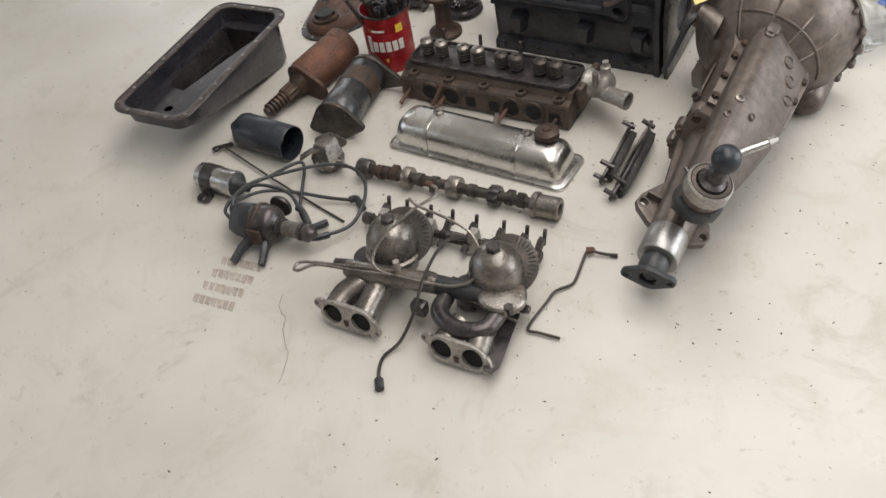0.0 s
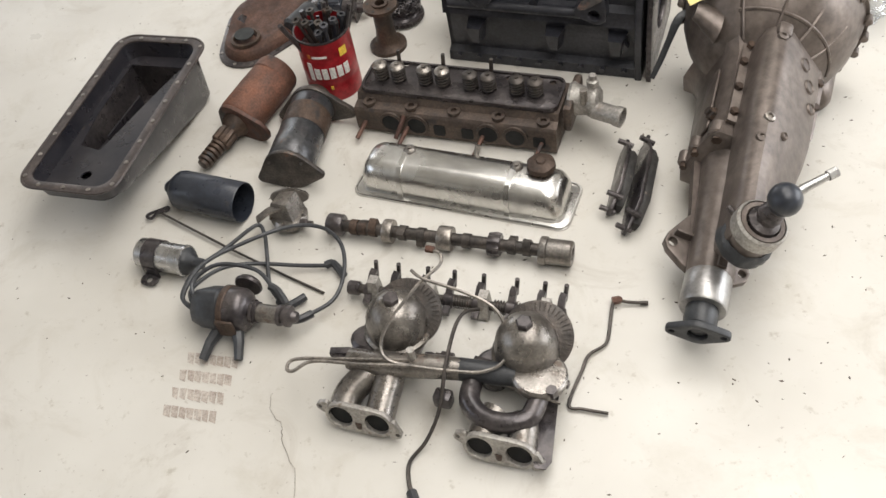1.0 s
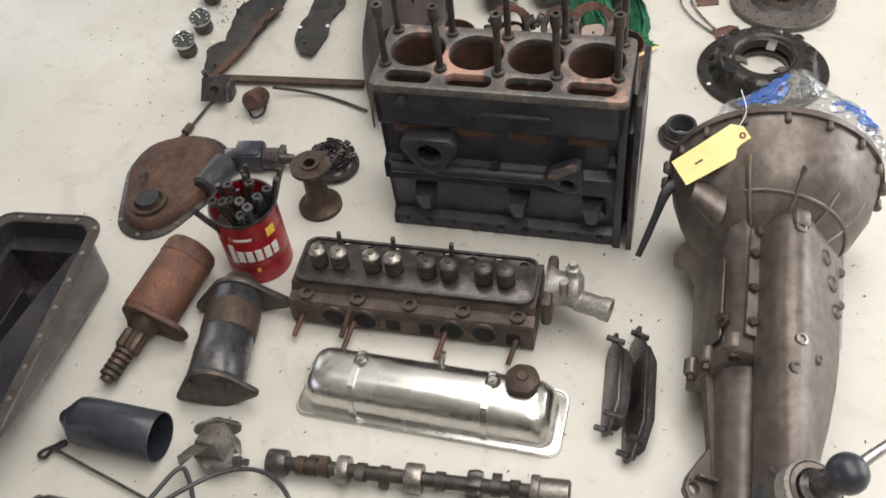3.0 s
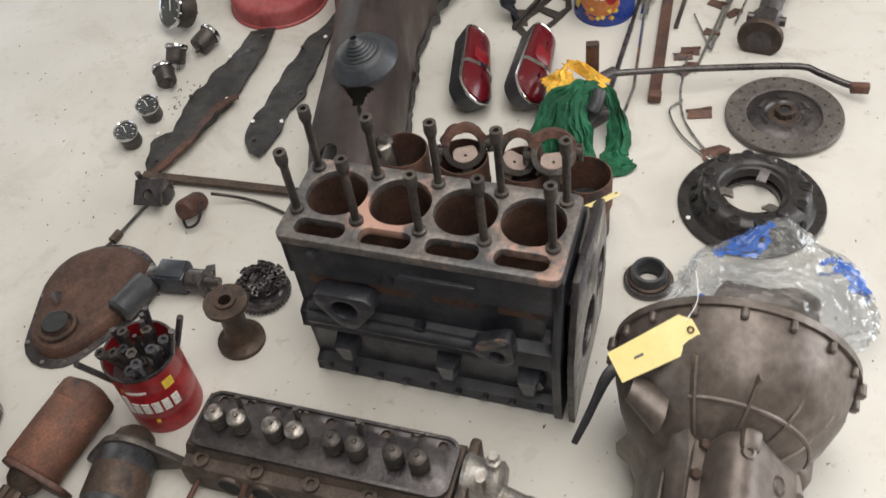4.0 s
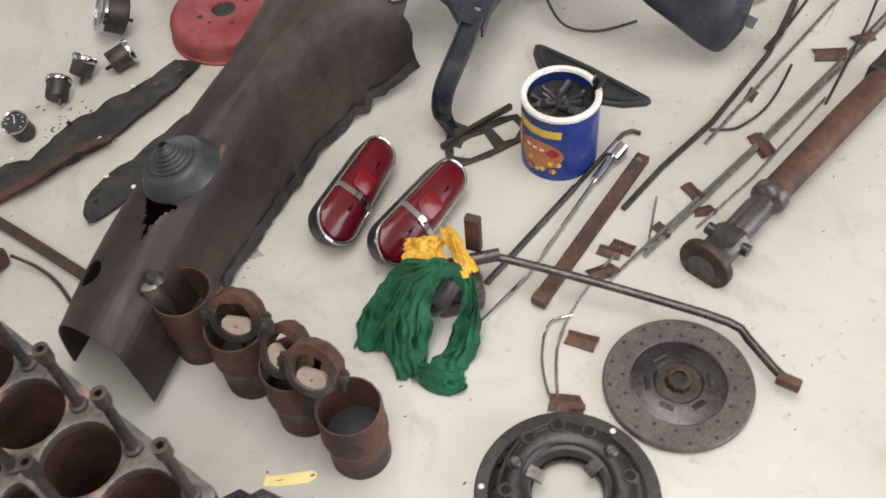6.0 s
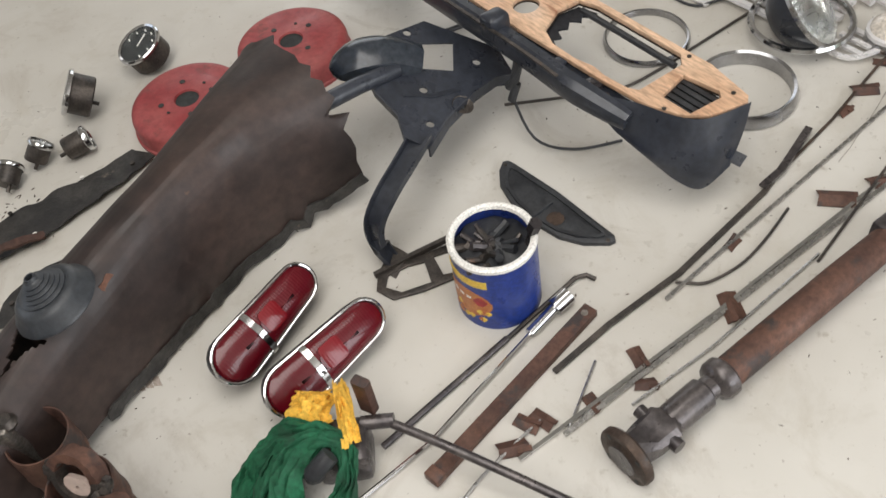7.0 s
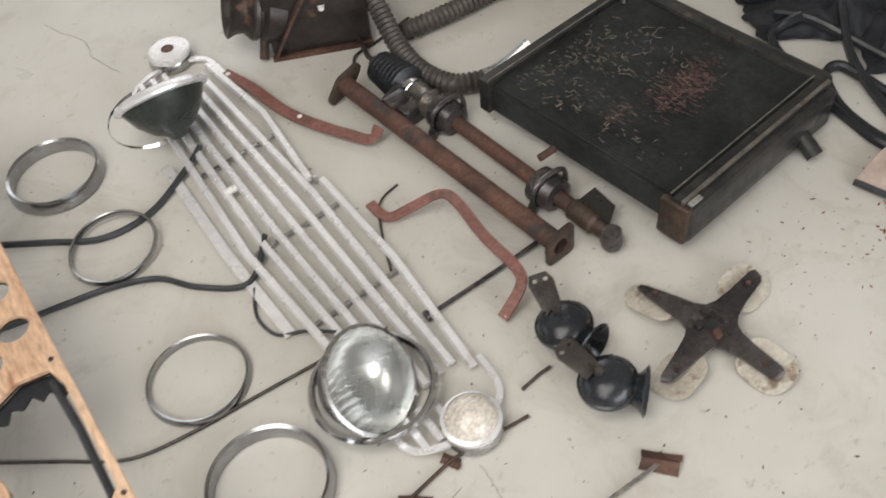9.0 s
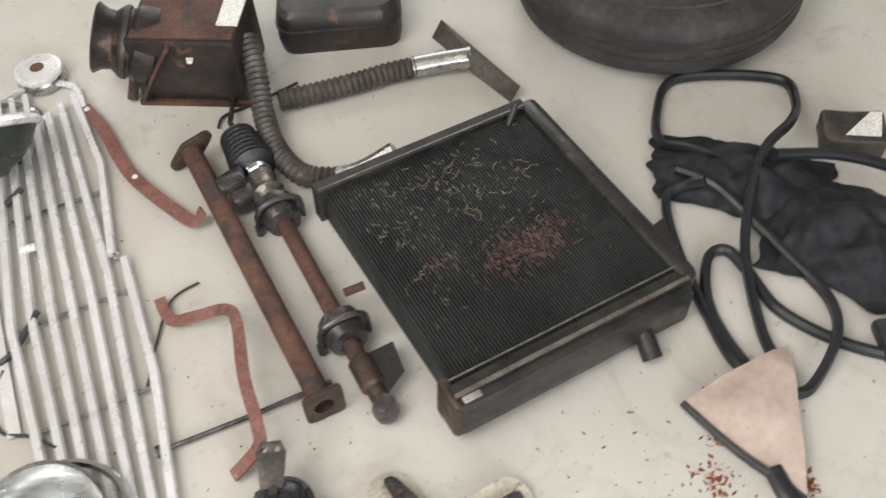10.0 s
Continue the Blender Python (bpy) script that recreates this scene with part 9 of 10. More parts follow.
def build_radiator():
    r, W, D = radiator()
    # the header tank lies along the side nearest the fan
    tank = dense(box(0.046, D + 0.006, 0.080, (W / 2 + 0.004, 0, 0.012), 0.012), 2)
    part("header_tank", rough(tank, 0.002, 25), rad_black, r, "battered header tank with bare solder")
    part("tank_seam", rough(dense(sweep([(W / 2 + 0.006, -D / 2, 0.098), (W / 2 + 0.006, D / 2, 0.098)], rect(0.007, 0.008)), 2), 0.001, 50), steel, r, "worn bright metal seam")
    part("hose_neck", lathe([(0, 0), (0.016, 0), (0.016, 0.046), (0.013, 0.046), (0.013, 0.01)], 16, pose(W / 2 + 0.018, D / 2 - 0.085, 0.036, 0, 118, -10)), rad_black, r)
    part("corner_solder", rough(box(0.030, 0.030, 0.006, (W / 2 + 0.004, -D / 2 + 0.022, 0.090), 0.003), 0.002, 60), grey_alloy, r)
    part("corner_cap", rough(dense(box(0.058, 0.020, 0.080, (W / 2 - 0.006, -D / 2 + 0.000, 0.012), 0.008)), 0.002, 40), brown_iron, r, "rusty battered corner")
    part("mount_bracket", prism([(0, 0), (0.055, -0.010), (0.075, -0.048), (0.0, -0.048)], 0, 0.004, m=pose(0.06, -D / 2 - 0.010, 0.02, 0, 0, 0)), rad_black, r)
    part("mount_bracket", prism([(0, 0), (0.060, 0.0), (0.050, 0.046), (-0.01, 0.06)], 0.0, 0.004, m=pose(0.10, D / 2 + 0.012, 0.05, 0, 0, 0)), rad_black, r)
    part("drain_tap", tube([(-0.04, -D / 2 - 0.006, 0.05), (-0.045, -D / 2 - 0.040, 0.046)], 0.007, 8), rusty, r)
    part("overflow_stub", tube([(-W / 2 + 0.03, D / 2 - 0.05, 0.09), (-W / 2 + 0.02, D / 2 - 0.03, 0.122)], 0.006, 8), rad_black, r)
    rr = random.Random(9)

    def lint(mtl, cnt, cx, cy, sx, sy, turn, lo, hi, thick, along):
        bm = bmesh.new()
        ct, st = math.cos(radians(turn)), math.sin(radians(turn))
        for _ in range(cnt):
            u, v = rr.gauss(0, sx * 0.5), rr.gauss(0, sy * 0.5)
            x, y = cx + u * ct - v * st, cy + u * st + v * ct
            if abs(x) > W / 2 - 0.03 or abs(y) > D / 2 - 0.03:
                continue
            l = rr.uniform(lo, hi)
            a = rr.gauss(0, 0.06) if along else rr.uniform(0, 6.28)
            bend = 0.0 if along else rr.uniform(-1.2, 1.2)
            z = 0.0903 + rr.uniform(0, 0.0015)
            pts = [(x + l * s * math.cos(a + bend * s), y + l * s * math.sin(a + bend * s), z) for s in (-0.5, 0.0, 0.5)]
            sweep(pts, rect(thick * rr.uniform(0.6, 1.2), 0.0006), bm=bm)
        tagged(part("lint", bm, mtl, r, "matted dust and dry grass"), kind="stuff")
    # rust-red dust lying on the fins, then dry grass caught in them
    lint(lint_pink, 620, 0.050, 0.034, 0.046, 0.090, 6, 0.003, 0.010, 0.0011, True)
    lint(lint_pink, 60, 0.010, -0.105, 0.022, 0.050, 0, 0.003, 0.010, 0.0011, True)
    lint(lint_grey, 150, -0.115, -0.070, 0.130, 0.150, 0, 0.004, 0.010, 0.0012, True)
    lint(lint_grass, 70, -0.070, 0.060, 0.130, 0.130, 0, 0.006, 0.024, 0.0008, False)
    lint(lint_grass, 60, -0.150, -0.060, 0.070, 0.160, 0, 0.005, 0.020, 0.0008, False)
    lint(lint_grass, 40, 0.020, -0.140, 0.200, 0.050, 0, 0.005, 0.018, 0.0008, False)


lint_grass = surface("dry_grass", (0.20, 0.165, 0.12), (0.30, 0.26, 0.20), 0.8, 0.95, 0.0, 40, 0.0)
lint_pink = surface("lint_reddish", (0.095, 0.055, 0.048), (0.150, 0.090, 0.080), 0.8, 0.95, 0.0, 40, 0.0)
lint_grey = surface("lint_grey", (0.125, 0.105, 0.088), (0.195, 0.165, 0.138), 0.8, 0.95, 0.0, 40, 0.0)


def horn(x, y, h, label):
    o = thing("horn", at(x, y, 0, h), label, "horn", "pair of horns")
    m = pose(0, 0, 0.036, 0, -8, 0)
    part("body", rough(lathe([(0, -0.012), (0.030, -0.012), (0.040, -0.004), (0.043, 0.006), (0.043, 0.014), (0.036, 0.024), (0.026, 0.030), (0.014, 0.033), (0.0, 0.034)], 28, m), 0.0008, 40), gloss_black, o)
    part("rim", lathe([(0.042, 0.003), (0.046, 0.005), (0.046, 0.012), (0.042, 0.014)], 28, m), gloss_black, o)
    for i in range(6):
        a = math.pi / 3 * i
        part("screw", cyl(0.004, 0.004, (0.038 * math.cos(a), 0.038 * math.sin(a), 0.018), 6, m), dark_steel, o)
    t = pose(0.020, -0.010, 0.034, 0, 86, -30)
    part("trumpet", lathe([(0.020, -0.01), (0.022, 0.010), (0.027, 0.022), (0.036, 0.030), (0.040, 0.032), (0.037, 0.034), (0.024, 0.022), (0.012, 0.0), (0, 0.0)], 28, t), gloss_black, o, "flared black mouth")
    part("bracket", prism([(-0.016, 0.0), (0.016, 0.0), (0.021, 0.050), (0.014, 0.066), (-0.014, 0.066), (-0.021, 0.050)], 0, 0.003, [circ(0.004, 8, -0.009, 0.054), circ(0.004, 8, 0.009, 0.054)], m=pose(-0.020, 0.010, 0.066, 12, 0, 32), bev=0.0008), dark_steel, o, "flat grey mounting bracket")
    part("bolt", cyl(0.007, 0.008, (-0.014, 0.006, 0.068), 6), dark_steel, o)
    return o


gloss_black = surface("gloss_black_enamel", (0.014, 0.015, 0.018), (0.025, 0.028, 0.034), 0.12, 0.3, 0.0, 14, 0.1, (0.06, 0.05, 0.045), 0.66, 26)


def fan():
    f = thing("cooling_fan", at(1.813, 4.735, 0, 0), "four-bladed cooling fan with pale grimy blades", "fan")
    part("spider", prism([(0.040 * math.cos(a) if k else 0.018 * math.cos(a), 0.040 * math.sin(a) if k else 0.018 * math.sin(a)) for a, k in ((0, 1), (0.4, 1), (0.8, 1), (1.2, 1), (1.6, 1), (2.0, 1), (2.4, 1), (2.8, 1), (3.2, 1), (3.6, 1), (4.0, 1), (4.4, 1), (4.8, 1), (5.2, 1), (5.6, 1), (6.0, 1))], 0.022, 0.027, bev=0.001), oily, f)
    for i, ang in enumerate((70, 164, 252, 334)):
        q = pose(0, 0, 0, 0, 0, ang)
        part("arm", loft([[(0.016, -0.034, 0.022), (0.016, 0.034, 0.022), (0.016, 0.034, 0.027), (0.016, -0.034, 0.027)], [(0.042, -0.021, 0.0225), (0.042, 0.021, 0.0225), (0.042, 0.021, 0.0275), (0.042, -0.021, 0.0275)], [(0.070, -0.016, 0.024), (0.070, 0.016, 0.024), (0.070, 0.016, 0.029), (0.070, -0.016, 0.029)], [(0.122, -0.011, 0.020), (0.122, 0.011, 0.030), (0.122, 0.011, 0.033), (0.122, -0.011, 0.023)], [(0.130, -0.006, 0.021), (0.130, 0.006, 0.029), (0.130, 0.006, 0.032), (0.130, -0.006, 0.024)]], m=q), oily, f, "dark greasy arm")
        bm = prism(rrect(0.090, 0.070, 0.030, 6, 0.100, 0.006), 0, 0.0022)
        dense(bm, 1)
        for v in bm.verts:
            v.co.z += 0.017 + v.co.y * 0.26 - 3.0 * (v.co.y - 0.006) ** 2 - 0.06 * (v.co.x - 0.06)
            v.co.z = max(0.002, v.co.z)
        bm.transform(q)
        part("blade", bm, grimy_white, f, "pale grimy blade")
        part("rivet", cyl(0.004, 0.004, (0.100, 0.0, 0.030), 8, q), rusty, f)
    for x, y in ((0.018, 0.014), (-0.014, 0.018), (0.012, -0.016), (-0.018, -0.010)):
        part("bolt", lathe([(0, 0.036), (0.007, 0.036), (0.0085, 0.032), (0.0085, 0.027), (0, 0.027)], 8, at(x, y, 0)), rusty if x == 0.012 else oily, f)
    # hub hole drawn as a black disc for its shade
    part("hub_hole", cyl(0.010, 0.001, (0, 0, 0.0268), 16), core_hole_black, f)
    return f


grimy_white = surface("grimy_white_paint", (0.42, 0.375, 0.31), (0.56, 0.52, 0.45), 0.5, 0.75, 0.0, 18, 0.2, (0.22, 0.16, 0.11), 0.52, 20, speck=0.6)


def heater_box():
    h = thing("heater_box", at(0.845, 5.215, 0, 32), "rusty black heater box with a round blower inlet", "heater")
    part("case", rough(dense(box(0.210, 0.165, 0.150, (0.015, 0.030, 0.0), 0.006)), 0.0022, 18), heater_black, h)
    part("lid", rough(dense(box(0.196, 0.150, 0.004, (0.018, 0.032, 0.150))), 0.0015, 18), rusty, h, "rusty lid")
    part("pale_side", rough(dense(box(0.040, 0.115, 0.005, (0.100, 0.050, 0.1530)), 2), 0.0015, 40), print_white, h, "pale flaking patch along the lid")
    part("lip", box(0.216, 0.010, 0.010, (0.015, -0.056, 0.0)), rusty, h)
    part("angle", sweep([(-0.08, -0.060, 0.02), (-0.04, -0.064, 0.09), (0.0, -0.060, 0.15)], rect(0.020, 0.006)), rusty, h, "rusty edge strap")
    t = pose(-0.085, 0.010, 0.092, 0, -72, 8)
    part("blower", lathe([(0.078, -0.03), (0.076, 0.006), (0.066, 0.016), (0.068, 0.036), (0.056, 0.050), (0.058, 0.066), (0.068, 0.082), (0.064, 0.086), (0.046, 0.064), (0.042, 0.02), (0, 0.02)], 32, t), heater_black, h, "round black blower inlet")
    part("blower_band", lathe([(0.0685, 0.022), (0.071, 0.024), (0.071, 0.032), (0.0685, 0.034)], 28, t), dark_steel, h)
    part("drain_stub", tube([(-0.10, -0.030, 0.05), (-0.112, -0.050, 0.006)], 0.010, 8), brown_iron, h)
    part("screw", cyl(0.007, 0.004, (0.03, -0.053, 0.112), 8, None), print_white, h)
    part("screw", tube([(0.03, -0.050, 0.11), (0.03, -0.058, 0.11)], 0.006, 8), print_white, h)
    return h


heater_black = surface("rusted_black_paint", (0.017, 0.014, 0.013), (0.040, 0.030, 0.026), 0.28, 0.55, 0.2, 10, 0.3, (0.13, 0.062, 0.036), 0.60, 12)


def ribbed_hose(name, pts, r, label):
    t = thing(name, at(pts[0][0], pts[0][1], 0, 0), label, "hose", "corrugated heater hoses")
    P = spline(local(t, pts), 16)
    # even steps with a ridge on every other one
    L = [0.0]
    for a, b in zip(P, P[1:]):
        L.append(L[-1] + (b - a).length)
    n = int(L[-1] / 0.0060)
    Q, k = [], 0
    for i in range(n + 1):
        s = L[-1] * i / n
        while k < len(P) - 2 and L[k + 1] < s:
            k += 1
        f = (s - L[k]) / max(1e-9, L[k + 1] - L[k])
        Q.append(P[k].lerp(P[k + 1], f))
    part("hose", sweep(Q, circ(r, 14), sizes=[1.02 if i % 2 else 0.80 for i in range(n + 1)]), hose_grey, t, angle=60)
    return t


hose_grey = surface("grey_hose", (0.060, 0.052, 0.046), (0.11, 0.095, 0.085), 0.4, 0.6, 0.2, 20, 0.2)


def demister_duct():
    d = thing("demister_duct", at(1.263, 5.540, 0, 0), "tapered metal demister duct with a wide slot", "duct")
    A = local(d, [(1.192, 5.476, 0.022), (1.235, 5.520, 0.026), (1.275, 5.555, 0.030)])
    part("neck", tube(A, 0.021, 14, n=3), dull_chrome, d, "bare metal neck")
    q = local(d, [(1.262, 5.545, 0.03), (1.150, 5.600, 0.09), (1.400, 5.535, 0.09), (1.155, 5.585, 0.004), (1.395, 5.515, 0.004)])
    n = q[0]
    loop0 = [n + Vector((-0.012, 0.014, -0.016)), n + Vector((0.016, -0.008, -0.016)), n + Vector((0.016, -0.008, 0.018)), n + Vector((-0.012, 0.014, 0.018))]
    loop1 = [q[3], q[4], q[4] + Vector((0.008, 0.020, 0.030)), q[3] + Vector((0.008, 0.024, 0.034))]
    part("fan_shape", loft([loop0, loop1]), dull_grey_duct, d, "flattened grey duct mouth")
    return d


dull_grey_duct = surface("grey_duct_metal", (0.10, 0.088, 0.078), (0.17, 0.15, 0.135), 0.35, 0.6, 0.5, 14, 0.2, (0.2, 0.11, 0.07), 0.62, 18)


def dark_case():
    c = thing("dark_case", at(0.957, 5.534, 0, 41), "dark brown moulded case lying on the floor", "case")
    part("body", rough(dense(loft([[(x, y, 0.0) for x, y in rrect(0.240, 0.205, 0.03, 5)], [(x, y, 0.03) for x, y in rrect(0.250, 0.215, 0.034, 5)], [(x, y, 0.085) for x, y in rrect(0.240, 0.205, 0.034, 5)], [(x, y, 0.096) for x, y in rrect(0.220, 0.185, 0.03, 5)]])), 0.0012, 25), heater_black, c)
    part("lid_line", sweep([(x, y, 0.058) for x, y in rrect(0.249, 0.214, 0.034, 5)], rect(0.004, 0.004), closed=True), rubber, c)
    return c


def tyre():
    t = thing("tyre", at(1.4564, 5.9605, 0, 0) @ Matrix.Scale(0.887, 4), "worn black tyre lying flat on the floor", "tyre")
    R = 0.3288
    prof = [(0.185, 0.020), (0.190, 0.006), (0.235, 0.0), (0.285, 0.010), (0.310, 0.022), (R - 0.006, 0.034), (R, 0.052), (R, 0.125), (R - 0.006, 0.143), (0.310, 0.155), (0.285, 0.167), (0.235, 0.177), (0.190, 0.171), (0.185, 0.157), (0.205, 0.13), (0.215, 0.09), (0.205, 0.04), (0.185, 0.020)]
    part("casing", lathe(prof, 72), tyre_rubber, t)
    for z in (0.064, 0.088, 0.112):
        part("tread_rib", lathe([(R - 0.002, z - 0.0095), (R + 0.0022, z - 0.0080), (R + 0.0022, z + 0.0080), (R - 0.002, z + 0.0095)], 72), tyre_rubber, t)
    part("sidewall_rib", lathe([(0.270, 0.1695), (0.273, 0.1725), (0.277, 0.1690)], 72), tyre_rubber, t)
    return t


seal_rubber = surface("seal_rubber", (0.008, 0.010, 0.013), (0.020, 0.021, 0.025), 0.28, 0.5, 0.0, 14, 0.15, (0.05, 0.042, 0.034), 0.67, 16)


def rubber_seal(name, pts, w, h, label):
    t = thing(name, at(pts[0][0], pts[0][1], 0, 0), label, "seal", "loose rubber door seals")
    part("seal", sweep(spline(local(t, pts), 7), [(-w / 2, -h / 2), (w / 2, -h / 2), (w / 2, h * 0.2), (w * 0.2, h / 2), (-w * 0.3, h / 2), (-w / 2, h * 0.1)]), seal_rubber, t)
    return t


dashboard()
crescent_plate()
trim_ring(0.560, 4.675, 0.094, 0.012, 0.030, 0, "deep chrome headlamp ring lying on the floor")
trim_ring(0.783, 4.562, 0.083, 0.007, 0.012, 5, "thin chrome headlamp ring lying over a cable")
trim_ring(1.083, 4.380, 0.086, 0.008, 0.014, 0, "thin chrome headlamp ring lying on the floor")
trim_ring(1.290, 4.258, 0.097, 0.012, 0.030, 0, "deep chrome headlamp ring lying on the floor")
grille()
headlamp(at(1.366, 4.452, 0.028, -30), "chrome-rimmed headlamp with fluted glass on the grille", False)
headlamp(at(0.655, 4.900, 0.016, -30), "dark headlamp bowl lying face away on the grille", True)
parking_lamp(1.529, 4.452, False, "small parking lamp with a milky domed lens")
parking_lamp(0.580, 5.050, True, "small parking lamp with its lens missing")
strap("red_bracket", [(0.722, 5.040, 0.014), (0.80, 5.020, 0.012), (0.885, 4.985, 0.010), (0.957, 4.965, 0.012), (1.06, 4.955, 0.012), (1.110, 4.955, 0.014), (1.122, 4.972, 0.034)], 0.024, 0.005, red_oxide, "long bent red oxide steel bracket", ((0.735, 5.037, 0.0165), (0.945, 4.969, 0.0148), (1.115, 4.955, 0.0165)))
strap("red_bracket", [(1.182, 4.806, 0.012), (1.226, 4.788, 0.010), (1.262, 4.812, 0.022), (1.306, 4.842, 0.042), (1.345, 4.830, 0.050), (1.425, 4.764, 0.060), (1.503, 4.713, 0.066), (1.515, 4.694, 0.044), (1.500, 4.650, 0.010)], 0.019, 0.006, red_oxide, "cranked red oxide steel bracket", ((1.506, 4.656, 0.0148),))
long_rod("thin_wire", [(1.205, 4.87, 0.004), (1.196, 4.815, 0.006), (1.240, 4.740, 0.005), (1.285, 4.680, 0.005)], 0.0022, dark_steel, "thin dark wire by the bracket", "wire", 5)
long_rod("link_rod", [(1.385, 4.620, 0.008), (1.457, 4.745, 0.008), (1.515, 4.850, 0.012)], 0.0042, oily, "thin dark link rod with a ball end", "rod", 0, ((((1.380, 4.612, 0.009), (1.390, 4.628, 0.009)), 0.010, oily, "ball_end"),))
long_rod("bent_pin", [(1.575, 4.540, 0.005), (1.590, 4.575, 0.005), (1.602, 4.592, 0.008)], 0.0030, dark_steel, "small bent dark pin", "pin")
exhaust_tube()
axle_shaft()
build_radiator()
horn(1.606, 4.648, 10, "black horn with a flat mounting bracket")
horn(1.700, 4.572, 38, "black horn lying with its mouth to one side")
fan()
heater_box()
ribbed_hose("heater_hose", [(0.930, 5.300, 0.100), (0.985, 5.262, 0.075), (1.050, 5.205, 0.040), (1.120, 5.160, 0.024), (1.200, 5.140, 0.022), (1.262, 5.168, 0.024)], 0.0215, "grey corrugated heater hose leading from the box")
ribbed_hose("heater_hose", [(1.035, 5.258, 0.022), (1.085, 5.320, 0.023), (1.130, 5.385, 0.023), (1.165, 5.440, 0.023), (1.195, 5.478, 0.023)], 0.0215, "grey corrugated heater hose lying on the floor")
long_rod("hose_tail", [(1.255, 5.165, 0.024), (1.290, 5.20, 0.03), (1.33, 5.25, 0.06)], 0.020, dull_chrome, "bare metal hose connector", "connector", 4)
demister_duct()
dark_case()
tyre()
long_rod("control_cable", [(1.015, 5.330, 0.004), (0.985, 5.240, 0.004), (0.962, 5.180, 0.006), (0.975, 5.150, 0.006)], 0.0028, rubber, "thin black control cable", "cable", 5)
# cables among the rings
long_rod("black_cable", [(0.54, 4.490, 0.005), (0.65, 4.535, 0.005), (0.745, 4.577, 0.006), (0.795, 4.660, 0.006), (0.802, 4.770, 0.012), (0.80, 4.83, 0.02)], 0.0062, rubber, "black rubber covered cable", "cable", 6)
long_rod("black_cable", [(0.60, 4.27, 0.006), (0.70, 4.350, 0.006), (0.765, 4.42, 0.006), (0.830, 4.487, 0.006), (0.900, 4.532, 0.006), (0.98, 4.540, 0.006), (1.062, 4.577, 0.008), (1.040, 4.672, 0.02)], 0.0055, rubber, "black rubber covered cable", "cable", 6)
long_rod("thin_cable", [(0.86, 4.140, 0.004), (0.96, 4.180, 0.004), (1.061, 4.223, 0.004), (1.13, 4.300, 0.004), (1.187, 4.384, 0.004), (1.27, 4.500, 0.006), (1.30, 4.535, 0.008)], 0.0030, dark_steel, "thin brown cable lying under the rings", "cable", 6)
long_rod("lamp_wire", [(1.075, 4.570, 0.006), (1.11, 4.520, 0.004), (1.16, 4.500, 0.004), (1.205, 4.520, 0.010), (1.26, 4.53, 0.02)], 0.0030, rubber, "black lamp wire lying by the grille", "wire", 6)
# seals, trim and cloth past the radiator
cloth("black_cloth", at(1.845, 5.575, 0.0, 20), 0.150, 0.080, 0.070, black_cloth, "crumpled heavy black cloth", 2.0, nx=40, ny=34)
cloth("black_cloth", at(2.055, 5.560, 0.0, 12), 0.165, 0.125, 0.070, black_cloth, "crumpled heavy black cloth with shiny trim", 6.0, nx=44, ny=40)
rubber_seal("door_seal", [(1.854, 5.571, 0.045), (1.790, 5.568, 0.040), (1.731, 5.570, 0.030), (1.681, 5.572, 0.016), (1.640, 5.634, 0.012), (1.619, 5.727, 0.012), (1.70, 5.800, 0.014), (1.794, 5.843, 0.014), (1.843, 5.783, 0.030), (1.862, 5.700, 0.060), (1.857, 5.589, 0.066), (1.907, 5.441, 0.024), (1.996, 5.312, 0.014), (2.050, 5.262, 0.012)], 0.0155, 0.016, "black rubber door seal lying in a loop")
rubber_seal("door_seal", [(1.800, 5.500, 0.05), (1.768, 5.487, 0.030), (1.757, 5.453, 0.016), (1.819, 5.376, 0.011), (1.914, 5.290, 0.011), (2.003, 5.226, 0.011), (2.055, 5.245, 0.012)], 0.0155, 0.016, "black rubber door seal lying in a loop")
rubber_seal("door_seal", [(1.746, 5.500, 0.045), (1.814, 5.508, 0.040), (1.896, 5.487, 0.026), (1.980, 5.457, 0.014), (2.063, 5.419, 0.012), (2.103, 5.344, 0.030), (2.107, 5.251, 0.014), (2.080, 5.222, 0.012), (2.055, 5.210, 0.012)], 0.0155, 0.016, "black rubber door seal with worn pale edge")
rubber_seal("door_seal", [(2.030, 5.222, 0.012), (1.960, 5.262, 0.012), (1.906, 5.312, 0.013), (1.872, 5.383, 0.014), (1.892, 5.412, 0.016), (1.943, 5.390, 0.014), (2.007, 5.354, 0.012), (2.092, 5.349, 0.012), (2.171, 5.367, 0.012), (2.26, 5.41, 0.012)], 0.0155, 0.016, "black rubber door seal with worn pale edge")
rubber_seal("shiny_trim", [(1.88, 5.60, 0.074), (1.96, 5.640, 0.086), (2.05, 5.66, 0.090), (2.16, 5.68, 0.07)], 0.020, 0.012, "shiny black trim strip across the cloth")
rubber_seal("door_seal", [(2.117, 5.099, 0.012), (2.150, 5.075, 0.012), (2.190, 5.060, 0.012), (2.25, 5.05, 0.012)], 0.026, 0.018, "end of a black rubber seal under the leather")
single("foam_block", rough(dense(box(0.09, 0.07, 0.03, (0, 0, 0), 0.008)), 0.003, 30), rubber, at(2.19, 5.41, 0, 40), "black foam block on the floor", "block")


